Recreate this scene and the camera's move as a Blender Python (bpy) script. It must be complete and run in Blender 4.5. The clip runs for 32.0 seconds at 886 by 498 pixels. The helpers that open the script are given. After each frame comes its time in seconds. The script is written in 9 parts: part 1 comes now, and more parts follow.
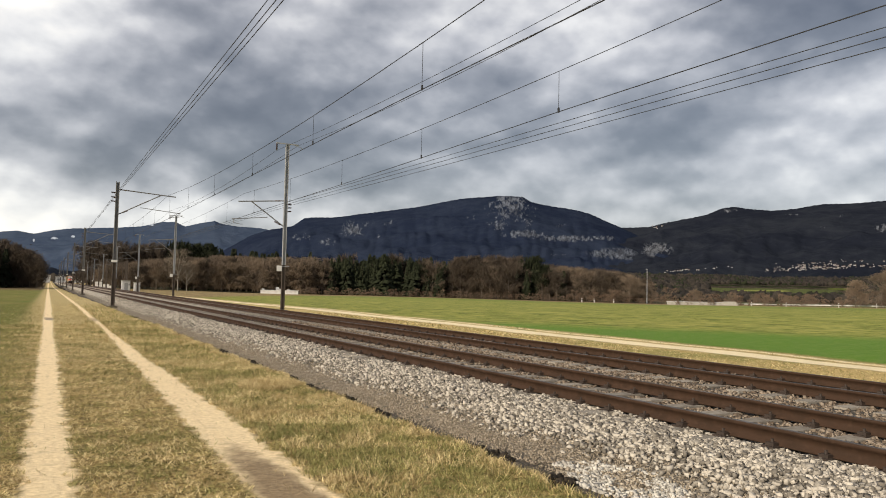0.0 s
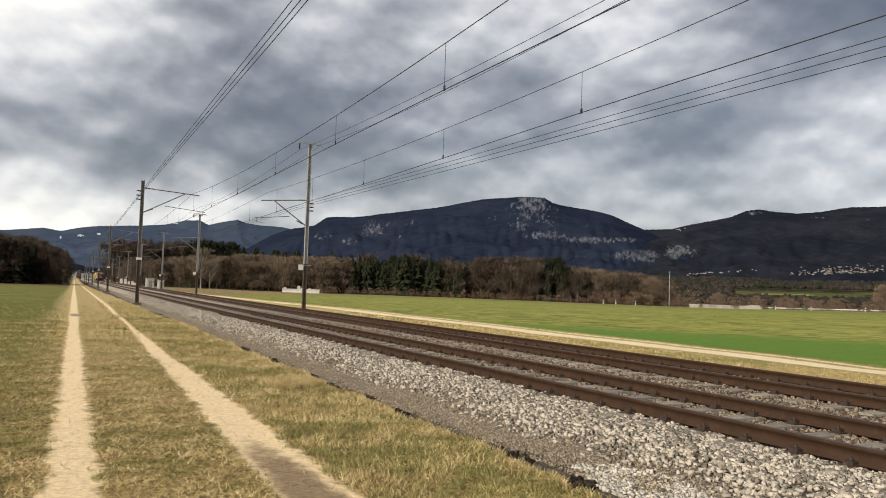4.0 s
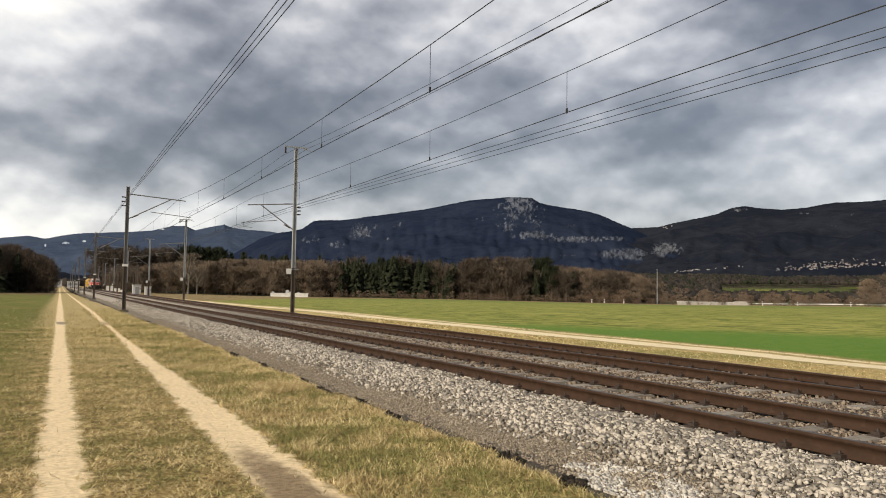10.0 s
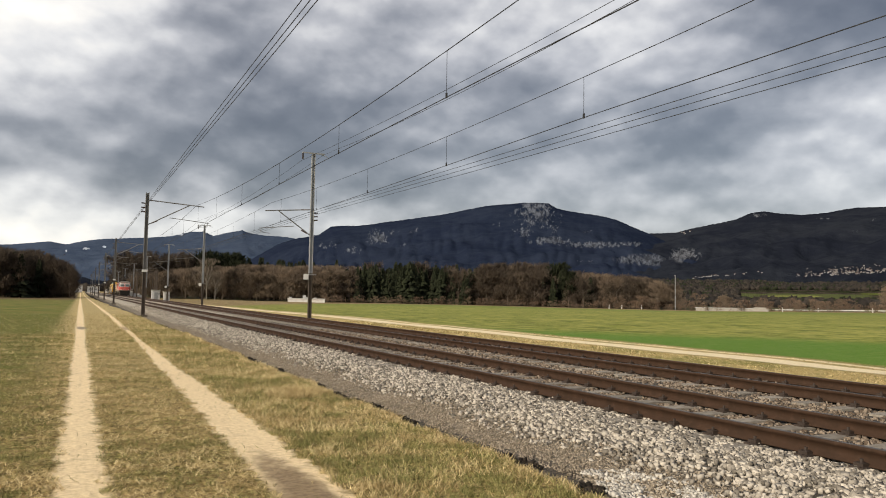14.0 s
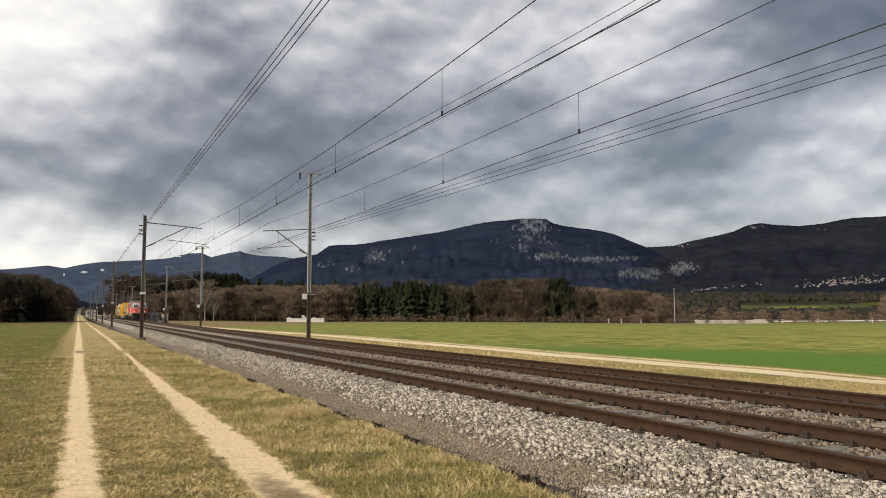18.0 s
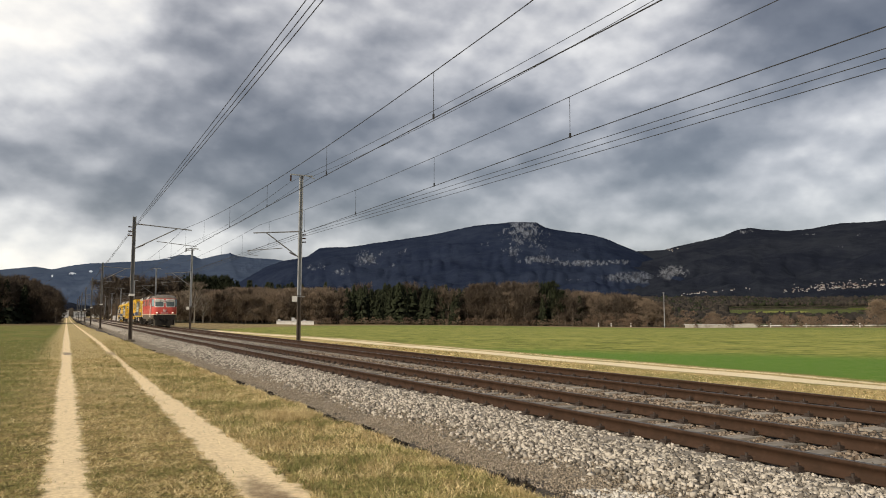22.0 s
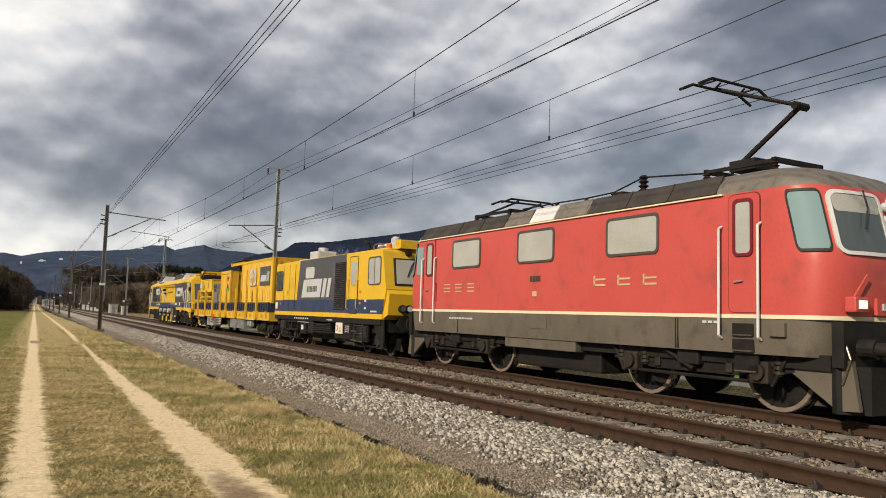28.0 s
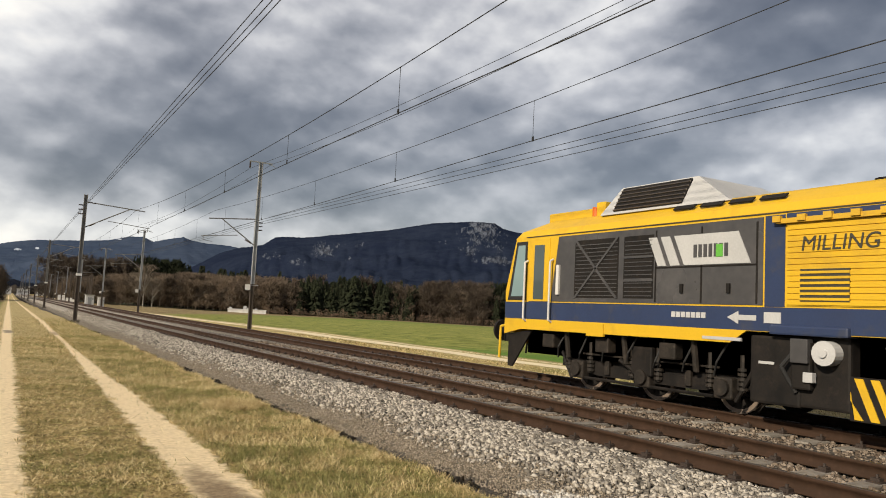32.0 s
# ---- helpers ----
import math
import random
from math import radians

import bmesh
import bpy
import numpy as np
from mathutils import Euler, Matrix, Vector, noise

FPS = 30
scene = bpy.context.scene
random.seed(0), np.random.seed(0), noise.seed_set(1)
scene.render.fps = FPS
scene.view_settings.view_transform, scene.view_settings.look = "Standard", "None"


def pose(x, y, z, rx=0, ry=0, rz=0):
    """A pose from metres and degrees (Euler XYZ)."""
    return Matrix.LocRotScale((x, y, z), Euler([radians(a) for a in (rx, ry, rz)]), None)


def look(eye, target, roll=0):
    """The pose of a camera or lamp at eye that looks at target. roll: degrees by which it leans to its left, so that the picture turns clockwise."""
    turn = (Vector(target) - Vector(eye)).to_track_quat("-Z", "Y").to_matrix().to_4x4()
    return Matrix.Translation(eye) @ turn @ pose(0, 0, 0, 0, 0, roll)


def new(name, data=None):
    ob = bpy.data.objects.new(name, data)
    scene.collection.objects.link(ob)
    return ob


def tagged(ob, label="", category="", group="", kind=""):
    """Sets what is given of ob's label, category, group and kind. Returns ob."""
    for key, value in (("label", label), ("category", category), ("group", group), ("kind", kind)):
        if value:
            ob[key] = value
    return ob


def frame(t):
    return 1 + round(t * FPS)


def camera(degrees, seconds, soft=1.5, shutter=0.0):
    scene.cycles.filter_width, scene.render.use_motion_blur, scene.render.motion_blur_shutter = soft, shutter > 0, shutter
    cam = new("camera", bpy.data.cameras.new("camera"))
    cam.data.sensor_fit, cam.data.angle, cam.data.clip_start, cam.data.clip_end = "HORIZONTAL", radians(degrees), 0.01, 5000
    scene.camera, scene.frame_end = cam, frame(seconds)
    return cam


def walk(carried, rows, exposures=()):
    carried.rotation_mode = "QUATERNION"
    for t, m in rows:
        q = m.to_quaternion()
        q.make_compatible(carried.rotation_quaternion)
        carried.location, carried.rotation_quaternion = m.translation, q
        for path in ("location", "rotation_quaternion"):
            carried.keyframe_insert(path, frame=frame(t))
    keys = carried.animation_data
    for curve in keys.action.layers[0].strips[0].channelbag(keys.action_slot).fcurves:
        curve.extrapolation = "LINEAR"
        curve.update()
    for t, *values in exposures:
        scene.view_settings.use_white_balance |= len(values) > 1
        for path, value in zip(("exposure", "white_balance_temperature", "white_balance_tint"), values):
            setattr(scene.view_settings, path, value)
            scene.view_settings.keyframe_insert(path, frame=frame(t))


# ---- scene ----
EYE = 1.65            # camera above the farm track
RAIL = 0.306          # top of the rails
TRACK_NEAR, TRACK_FAR = 7.51, 11.28
# seconds, yaw, pitch, roll of the camera, which turns on one spot
PATH = [
    (0, -28.36, 3.00, -1.25), (0.5, -28.89, 3.04, -1.28), (1, -28.92, 3.41, -1.17), (1.5, -29.15, 4.17, -1.84),
    (2, -27.80, 4.04, -1.70), (2.5, -27.26, 3.50, -1.90), (3, -26.80, 3.09, -1.61), (3.5, -26.82, 2.95, -1.82),
    (5.5, -26.81, 3.69, -1.67), (6, -27.21, 4.15, -1.92), (6.5, -27.14, 4.04, -1.13), (7, -27.05, 4.20, -1.14),
    (7.5, -26.85, 3.98, -1.21), (8, -27.94, 3.30, -1.01), (8.5, -27.36, 2.22, -0.95), (9, -28.44, 2.93, -1.39),
    (9.5, -28.14, 2.56, -1.20), (10, -27.65, 3.12, -0.84), (10.5, -26.76, 3.64, -1.09), (11, -26.28, 2.80, -0.96),
    (11.5, -26.46, 3.38, -1.09), (12, -26.54, 3.67, -1.41), (12.5, -27.71, 3.59, -1.24), (13, -27.43, 3.39, -1.25),
    (13.5, -26.66, 3.35, -1.19), (15.5, -26.32, 4.24, -0.48), (16, -27.56, 4.03, -0.28), (16.5, -27.48, 4.68, 0.35),
    (17, -26.82, 4.79, -0.16), (17.5, -26.73, 4.86, -0.20), (18, -26.47, 4.82, 0.09), (18.5, -26.99, 5.61, -0.39),
    (19, -28.06, 5.15, -0.31), (19.5, -28.38, 4.33, -0.37), (20, -27.73, 4.30, -0.36), (20.5, -26.88, 4.14, -0.15),
    (21, -26.99, 4.80, -0.32), (21.5, -27.24, 4.91, -0.23), (22, -27.19, 5.05, -0.14), (22.5, -27.30, 5.55, -0.04),
    (23, -27.41, 4.80, 0.16), (23.5, -27.21, 5.01, 0.22), (24, -27.11, 5.40, 0.16), (24.5, -27.67, 5.24, 0.11),
    (25, -27.79, 5.75, 0.28), (25.5, -28.55, 5.18, -0.09), (27.5, -28.94, 5.08, -1.49), (28, -29.13, 4.98, -1.73),
    (28.5, -29.47, 4.73, -1.69), (29, -29.78, 4.80, -2.00), (29.5, -30.00, 4.88, -2.03), (30, -30.16, 4.90, -2.07),
    (30.5, -30.32, 5.05, -2.42), (31, -30.26, 5.02, -2.62), (31.5, -30.21, 5.03, -2.78), (32, -30.65, 4.91, -2.94),
]
cam = camera(60.43, 32.0, soft=1.0)
walk(cam, [(t, pose(0, 0, EYE, 90 + pitch, roll, yaw)) for t, yaw, pitch, roll in PATH],
     [(0, 0.26), (1, 0.25), (2, 0.14), (3, 0.21), (6, 0.24), (13, 0.20), (18, 0.14), (23, 0.13), (27, 0.10), (32, 0.14)])

# ---- light ----
SUN_TO = Vector((-0.84, -0.30, 0.50)).normalized()


class Nodes:
    """A short hand for node trees."""

    def __init__(self, tree):
        self.tree = tree
        tree.nodes.clear()

    def add(self, kind):
        return self.tree.nodes.new(kind)

    def plug(self, socket, value):
        if isinstance(value, bpy.types.NodeSocket):
            self.tree.links.new(value, socket)
        elif isinstance(value, (tuple, list)) and len(value) == 3 and socket.type == "RGBA":
            socket.default_value = (*value, 1)
        else:
            socket.default_value = value

    def math(self, op, a, b=0.0, c=0.0, clamp=False):
        node = self.add("ShaderNodeMath")
        node.operation, node.use_clamp = op, clamp
        for i, v in enumerate((a, b, c)):
            self.plug(node.inputs[i], v)
        return node.outputs[0]

    def vec(self, op, a, b=(0, 0, 0)):
        node = self.add("ShaderNodeVectorMath")
        node.operation = op
        self.plug(node.inputs[0], a)
        self.plug(node.inputs[1], b)
        return node.outputs["Value"] if op == "DOT_PRODUCT" else node.outputs[0]

    def split(self, v):
        node = self.add("ShaderNodeSeparateXYZ")
        self.plug(node.inputs[0], v)
        return node.outputs

    def join(self, x, y, z):
        node = self.add("ShaderNodeCombineXYZ")
        for i, v in enumerate((x, y, z)):
            self.plug(node.inputs[i], v)
        return node.outputs[0]

    def noise(self, v, scale, detail=4.0, rough=0.55, warp=0.0):
        node = self.add("ShaderNodeTexNoise")
        self.plug(node.inputs["Vector"], v)
        node.inputs["Scale"].default_value = scale
        node.inputs["Detail"].default_value = detail
        node.inputs["Roughness"].default_value = rough
        node.inputs["Distortion"].default_value = warp
        return node.outputs["Fac"]

    def cells(self, v, scale, feature="F1"):
        node = self.add("ShaderNodeTexVoronoi")
        node.feature = feature
        self.plug(node.inputs["Vector"], v)
        node.inputs["Scale"].default_value = scale
        return node.outputs

    def ease(self, v, lo, hi, a=0.0, b=1.0):
        node = self.add("ShaderNodeMapRange")
        node.interpolation_type = "SMOOTHSTEP"
        for i, x in enumerate((v, lo, hi, a, b)):
            self.plug(node.inputs[i], x)
        return node.outputs[0]

    def mix(self, fac, a, b, how="MIX"):
        node = self.add("ShaderNodeMix")
        node.data_type, node.blend_type = "RGBA", how
        self.plug(node.inputs[0], fac)
        self.plug(node.inputs[6], a)
        self.plug(node.inputs[7], b)
        return node.outputs[2]

    def bump(self, height, strength, distance):
        node = self.add("ShaderNodeBump")
        node.inputs["Strength"].default_value = strength
        node.inputs["Distance"].default_value = distance
        self.plug(node.inputs["Height"], height)
        return node.outputs[0]


def make_world():
    """A low cloud deck before a hazy sky; the clouds lie on a plane above the land."""
    world = bpy.data.worlds.new("sky")
    scene.world = world
    world.use_nodes = True
    n = Nodes(world.node_tree)
    way = n.add("ShaderNodeTexCoord").outputs["Generated"]
    x, y, z = n.split(way)
    flat = n.join(x, y, n.math("MULTIPLY", z, 1.6))
    curl = n.add("ShaderNodeTexNoise")
    n.plug(curl.inputs["Vector"], flat)
    curl.inputs["Scale"].default_value, curl.inputs["Detail"].default_value, curl.inputs["Roughness"].default_value = 7.0, 5.0, 0.5
    shift = n.vec("SUBTRACT", curl.outputs["Color"], (0.5, 0.5, 0.5))
    bent = n.vec("NORMALIZE", n.vec("ADD", way, n.vec("MULTIPLY", shift, (0.11, 0.11, 0.065))))
    total, weight = 0.0009, 0.002
    # how light the deck is, by bearing, height and grey
    for bearing, height, grey in ((-2.1, 17.8, 0.96), (2.4, 18.5, 0.90), (-1.9, 13.6, 0.76), (-2.0, 9.9, 0.40), (5.5, 8.4, 0.23), (-1.4, 4.6, 0.90), (7.0, 5.0, 0.86), (8.1, 17.0, 0.50), (4.5, 13.3, 0.52),
                                  (13.4, 14.1, 0.32), (17.0, 18.4, 0.66), (23.9, 17.5, 0.60), (29.9, 20.0, 0.68), (36.0, 20.3, 0.76), (43.0, 19.6, 0.74), (38.5, 17.1, 0.64), (47.0, 17.0, 0.57),
                                  (53.9, 18.8, 0.27), (50.3, 14.8, 0.44), (43.8, 12.1, 0.28), (54.5, 11.5, 0.72), (48.8, 8.7, 0.58), (56.1, 8.4, 0.60), (32.6, 14.0, 0.41), (27.1, 11.4, 0.51),
                                  (22.8, 8.8, 0.33), (16.5, 8.6, 0.30), (19.7, 13.3, 0.40), (30.6, 8.3, 0.52), (36.9, 8.6, 0.55), (18.1, 5.4, 0.74), (25.9, 7.0, 0.53), (41.0, 6.5, 0.60)):
        b, h = radians(bearing), radians(height)
        to = (math.sin(b) * math.cos(h), math.cos(b) * math.cos(h), math.sin(h))
        near = n.math("EXPONENT", n.math("MULTIPLY", n.math("SUBTRACT", n.vec("DOT_PRODUCT", bent, to), 1.0), 520.0))
        total = n.math("ADD", total, n.math("MULTIPLY", near, grey))
        weight = n.math("ADD", weight, near)
    deck = n.math("DIVIDE", total, weight)
    puffs = n.noise(n.vec("ADD", flat, (3.1, 7.7, 1.3)), 13.0, 6.0, 0.43, 0.0)
    above = n.noise(n.vec("ADD", flat, (3.095, 7.697, 1.325)), 13.0, 6.0, 0.43, 0.0)
    edge = n.math("MULTIPLY", n.math("SUBTRACT", puffs, above), 0.45)
    wisps = n.math("MULTIPLY", n.math("SUBTRACT", n.noise(n.vec("ADD", flat, (9.0, 2.0, 5.0)), 24.0, 4.0, 0.5, 0.3), 0.5), 0.04)
    cloud = n.math("ADD", n.math("ADD", deck, n.math("MULTIPLY", n.math("SUBTRACT", puffs, 0.5), 0.21)), n.math("ADD", edge, wisps))
    ramp = n.add("ShaderNodeValToRGB")
    n.plug(ramp.inputs[0], cloud)
    stops = ramp.color_ramp.elements
    stops[0].position, stops[0].color = 0.18, (0.082, 0.083, 0.096, 1)
    stops[1].position, stops[1].color = 0.98, (0.95, 0.90, 0.82, 1)
    for at, c in ((0.36, (0.139, 0.141, 0.157, 1)), (0.50, (0.240, 0.241, 0.258, 1)), (0.65, (0.42, 0.415, 0.427, 1)), (0.80, (0.67, 0.655, 0.64, 1))):
        stops.new(at).color = c
    sky = n.add("ShaderNodeTexSky")
    sky.sky_type, sky.sun_disc = "NISHITA", False
    sky.sun_elevation = math.asin(SUN_TO.z)
    sky.sun_rotation = math.atan2(SUN_TO.x, SUN_TO.y)
    veil = n.mix(1.0, sky.outputs[0], (0.02, 0.02, 0.02), "MULTIPLY")
    colour = n.mix(1.0, ramp.outputs[0], veil, "ADD")
    back = n.add("ShaderNodeBackground")
    n.plug(back.inputs["Color"], colour)
    back.inputs["Strength"].default_value = 1.0
    n.tree.links.new(back.outputs[0], n.add("ShaderNodeOutputWorld").inputs[0])


make_world()
sun_lamp = bpy.data.lights.new("sun", "SUN")
sun_lamp.energy, sun_lamp.angle, sun_lamp.color = 4.6, radians(0.8), (1.0, 0.87, 0.69)
sun = new("sun", sun_lamp)
sun.matrix_world = look(SUN_TO * 60, (0, 0, 0))

# ---- materials ----
def surface(name, colour, second=None, rough=0.6, metal=0.0, grain=30.0, blot=1.2, bump=0.15, depth=0.004, spread=0.35, dirt=None, vary=0.0, shine=0.5):
    """A two-scale procedural surface: broad blotches, fine grain, soft relief, an optional film of dirt in patches."""
    m = bpy.data.materials.new(name)
    m.use_nodes = True
    n = Nodes(m.node_tree)
    at = n.add("ShaderNodeTexCoord").outputs["Object"]
    wide = n.noise(at, blot, 4.0)
    fine = n.noise(at, grain, 5.0, 0.6)
    second = second or tuple(c * 0.72 for c in colour)
    both = n.math("ADD", n.math("MULTIPLY", wide, 0.6), n.math("MULTIPLY", fine, 0.4))
    col = n.mix(n.ease(both, 0.5 - spread / 2, 0.5 + spread / 2), colour, second)
    if dirt:
        col = n.mix(n.math("MULTIPLY", n.ease(n.noise(at, blot * 2.3, 6.0, 0.65), 0.5, 0.72), 0.75), col, dirt)
    if vary:
        rnd = n.add("ShaderNodeObjectInfo").outputs["Random"]
        hsv = n.add("ShaderNodeHueSaturation")
        n.plug(hsv.inputs["Color"], col)
        n.plug(hsv.inputs["Value"], n.ease(rnd, 0.0, 1.0, 1.0 - vary, 1.0 + vary))
        col = hsv.outputs[0]
    b = n.add("ShaderNodeBsdfPrincipled")
    n.plug(b.inputs["Base Color"], col)
    b.inputs["Metallic"].default_value = metal
    b.inputs["Specular IOR Level"].default_value = shine
    n.plug(b.inputs["Roughness"], n.ease(wide, 0.3, 0.7, rough * 0.85, min(1.0, rough * 1.12)))
    if bump:
        n.plug(b.inputs["Normal"], n.bump(fine, bump, depth))
    n.tree.links.new(b.outputs[0], n.add("ShaderNodeOutputMaterial").inputs[0])
    return m


def glass(name, tint, rough=0.04):
    m = bpy.data.materials.new(name)
    m.use_nodes = True
    b = m.node_tree.nodes["Principled BSDF"]
    b.inputs["Base Color"].default_value = (*tint, 1)
    b.inputs["Roughness"].default_value = rough
    b.inputs["IOR"].default_value = 1.5
    b.inputs["Specular IOR Level"].default_value = 1.0
    return m


def glow(name, colour, power):
    m = bpy.data.materials.new(name)
    m.use_nodes = True
    b = m.node_tree.nodes["Principled BSDF"]
    b.inputs["Base Color"].default_value = (*colour, 1)
    b.inputs["Emission Color"].default_value = (*colour, 1)
    b.inputs["Emission Strength"].default_value = power
    return m


M_RED = surface("red_paint", (0.50, 0.083, 0.068), (0.45, 0.066, 0.055), 0.38, grain=18, blot=0.9, bump=0.05, dirt=(0.30, 0.065, 0.055))
M_RED_DARK = surface("dark_red_paint", (0.16, 0.012, 0.022), None, 0.4, bump=0.04)
M_SKIRT = surface("grey_brown_skirt", (0.125, 0.108, 0.082), (0.090, 0.076, 0.056), 0.55, blot=1.2, bump=0.06, dirt=(0.062, 0.050, 0.037))
M_ROOF_GREY = surface("pale_roof_paint", (0.185, 0.165, 0.14), (0.12, 0.105, 0.088), 0.55, blot=1.8, dirt=(0.055, 0.045, 0.036))
M_RIM = surface("dusty_wheel_rim", (0.23, 0.18, 0.14), (0.15, 0.115, 0.09), 0.6, 0.2, blot=5.0)
M_DUSTY = surface("dust_covered_gear", (0.034, 0.028, 0.023), (0.014, 0.012, 0.010), 0.6, blot=3.0, dirt=(0.060, 0.048, 0.037), shine=0.3)
M_ROOF_DARK = surface("sooty_roof_grille", (0.05, 0.042, 0.036), (0.025, 0.02, 0.018), 0.75, blot=2.2)
M_CREAM = surface("cream_line", (0.75, 0.66, 0.46), (0.62, 0.54, 0.38), 0.5)
M_WHITE = surface("white_paint", (0.66, 0.655, 0.64), (0.54, 0.535, 0.52), 0.5, bump=0.05)
M_BLACK = surface("black_gear", (0.008, 0.0075, 0.007), (0.017, 0.014, 0.012), 0.65, blot=3.0, dirt=(0.026, 0.020, 0.016), shine=0.25)
M_STEEL = surface("worn_steel", (0.30, 0.27, 0.24), (0.2, 0.16, 0.13), 0.38, 0.9)
M_TREAD = surface("polished_tread", (0.45, 0.40, 0.36), (0.30, 0.24, 0.2), 0.28, 0.9)
M_RUBBER = surface("dark_rubber", (0.018, 0.018, 0.018), None, 0.75)
M_YELLOW = surface("yellow_paint", (0.66, 0.415, 0.020), (0.60, 0.37, 0.018), 0.42, blot=0.8, bump=0.05, dirt=(0.50, 0.30, 0.025))
M_YELLOW_WORN = surface("worn_yellow_steel", (0.62, 0.38, 0.022), (0.54, 0.32, 0.022), 0.55, blot=1.5, bump=0.12, dirt=(0.40, 0.225, 0.035))
M_BLUE = surface("navy_paint", (0.028, 0.045, 0.105), (0.022, 0.035, 0.085), 0.45, blot=1.4, bump=0.05, dirt=(0.05, 0.055, 0.075))
M_BLUE_WORN = surface("scuffed_navy_steel", (0.020, 0.028, 0.058), (0.014, 0.019, 0.038), 0.5, blot=2.2, bump=0.08, dirt=(0.045, 0.046, 0.055))
M_GREY = surface("dark_grey_film", (0.082, 0.080, 0.080), (0.048, 0.047, 0.050), 0.30, blot=0.55, grain=8.0, bump=0.03, dirt=(0.105, 0.10, 0.10), spread=0.5)
M_PALE = surface("pale_plastic", (0.50, 0.505, 0.505), (0.40, 0.405, 0.405), 0.5)
M_GREEN_MARK = surface("green_mark", (0.13, 0.45, 0.06), None, 0.5)
M_TEXT_FADED = surface("faded_lettering", (0.26, 0.135, 0.018), None, 0.6)
M_WORN_PALE = surface("scratched_pale_paint", (0.34, 0.34, 0.33), (0.22, 0.215, 0.205), 0.5, blot=2.5, dirt=(0.14, 0.12, 0.10))
M_TEXT = surface("dark_lettering", (0.05, 0.045, 0.03), None, 0.6)
M_GOLD = surface("brass_letters", (0.66, 0.50, 0.28), None, 0.45, 0.2)
M_ALU = surface("ribbed_aluminium", (0.50, 0.50, 0.50), (0.38, 0.38, 0.38), 0.4, 0.6)
M_GENSET = surface("grey_genset_cover", (0.17, 0.175, 0.18), (0.12, 0.125, 0.13), 0.5, dirt=(0.24, 0.23, 0.22))
M_ORANGE = surface("orange_plastic", (0.75, 0.16, 0.02), None, 0.35)
M_SIGNAL_RED = surface("signal_red", (0.55, 0.03, 0.03), None, 0.5)
M_TEAL = surface("teal_label", (0.03, 0.36, 0.33), None, 0.5)
M_GLASS = glass("cab_glass", (0.07, 0.09, 0.09))
M_BLIND = surface("pale_blind_glass", (0.40, 0.40, 0.36), (0.32, 0.32, 0.29), 0.12, bump=0.0)
M_TEALGLASS = glass("tinted_cab_glass", (0.20, 0.29, 0.30))
M_LAMP = glow("headlamp_glass", (1.0, 0.93, 0.80), 0.55)
M_RUST = surface("rusty_rail", (0.048, 0.027, 0.017), (0.032, 0.019, 0.012), 0.65, blot=4.0, bump=0.2, dirt=(0.065, 0.038, 0.025), shine=0.15)
M_RAILTOP = surface("rail_head", (0.13, 0.105, 0.09), (0.08, 0.065, 0.055), 0.45, 0.5)
M_SLEEPER = surface("weathered_concrete", (0.30, 0.275, 0.235), (0.20, 0.18, 0.155), 0.85, blot=3.0, bump=0.3, dirt=(0.14, 0.115, 0.09), vary=0.15)
M_CLIP = surface("oily_fastening", (0.03, 0.022, 0.018), (0.05, 0.035, 0.027), 0.6)
M_GALV_DARK = surface("weathered_steel", (0.20, 0.20, 0.20), (0.125, 0.122, 0.12), 0.55, 0.15, blot=1.5)
M_GALV = surface("galvanised_steel", (0.34, 0.355, 0.375), (0.23, 0.24, 0.255), 0.55, 0.15, blot=1.5)
M_POLE_FOOT = surface("rust_stained_steel", (0.075, 0.058, 0.045), (0.045, 0.034, 0.026), 0.7, 0.1, blot=2.0)
M_WIRE = surface("dark_wire", (0.016, 0.016, 0.017), None, 0.7, 0.0)
M_INSUL = surface("brown_insulator", (0.06, 0.035, 0.03), None, 0.3)
M_CONCRETE = surface("concrete", (0.34, 0.33, 0.30), (0.25, 0.24, 0.215), 0.9, bump=0.25)
M_BARK = surface("tree_bark", (0.10, 0.08, 0.06), (0.16, 0.13, 0.10), 0.9, blot=2.0, bump=0.4)


def by_object(name, one, two, three, rough=0.9):
    """Colour from island to island and tree to tree, for foliage, twigs and stones."""
    m = bpy.data.materials.new(name)
    m.use_nodes = True
    n = Nodes(m.node_tree)
    island = n.add("ShaderNodeNewGeometry").outputs["Random Per Island"]
    tree = n.add("ShaderNodeObjectInfo").outputs["Random"]
    col = n.mix(n.ease(island, 0.0, 1.0), one, two)
    col = n.mix(n.math("MULTIPLY", tree, 0.7), col, three)
    b = n.add("ShaderNodeBsdfPrincipled")
    n.plug(b.inputs["Base Color"], col)
    b.inputs["Roughness"].default_value = rough
    b.inputs["Specular IOR Level"].default_value = 0.15
    n.tree.links.new(b.outputs[0], n.add("ShaderNodeOutputMaterial").inputs[0])
    return m


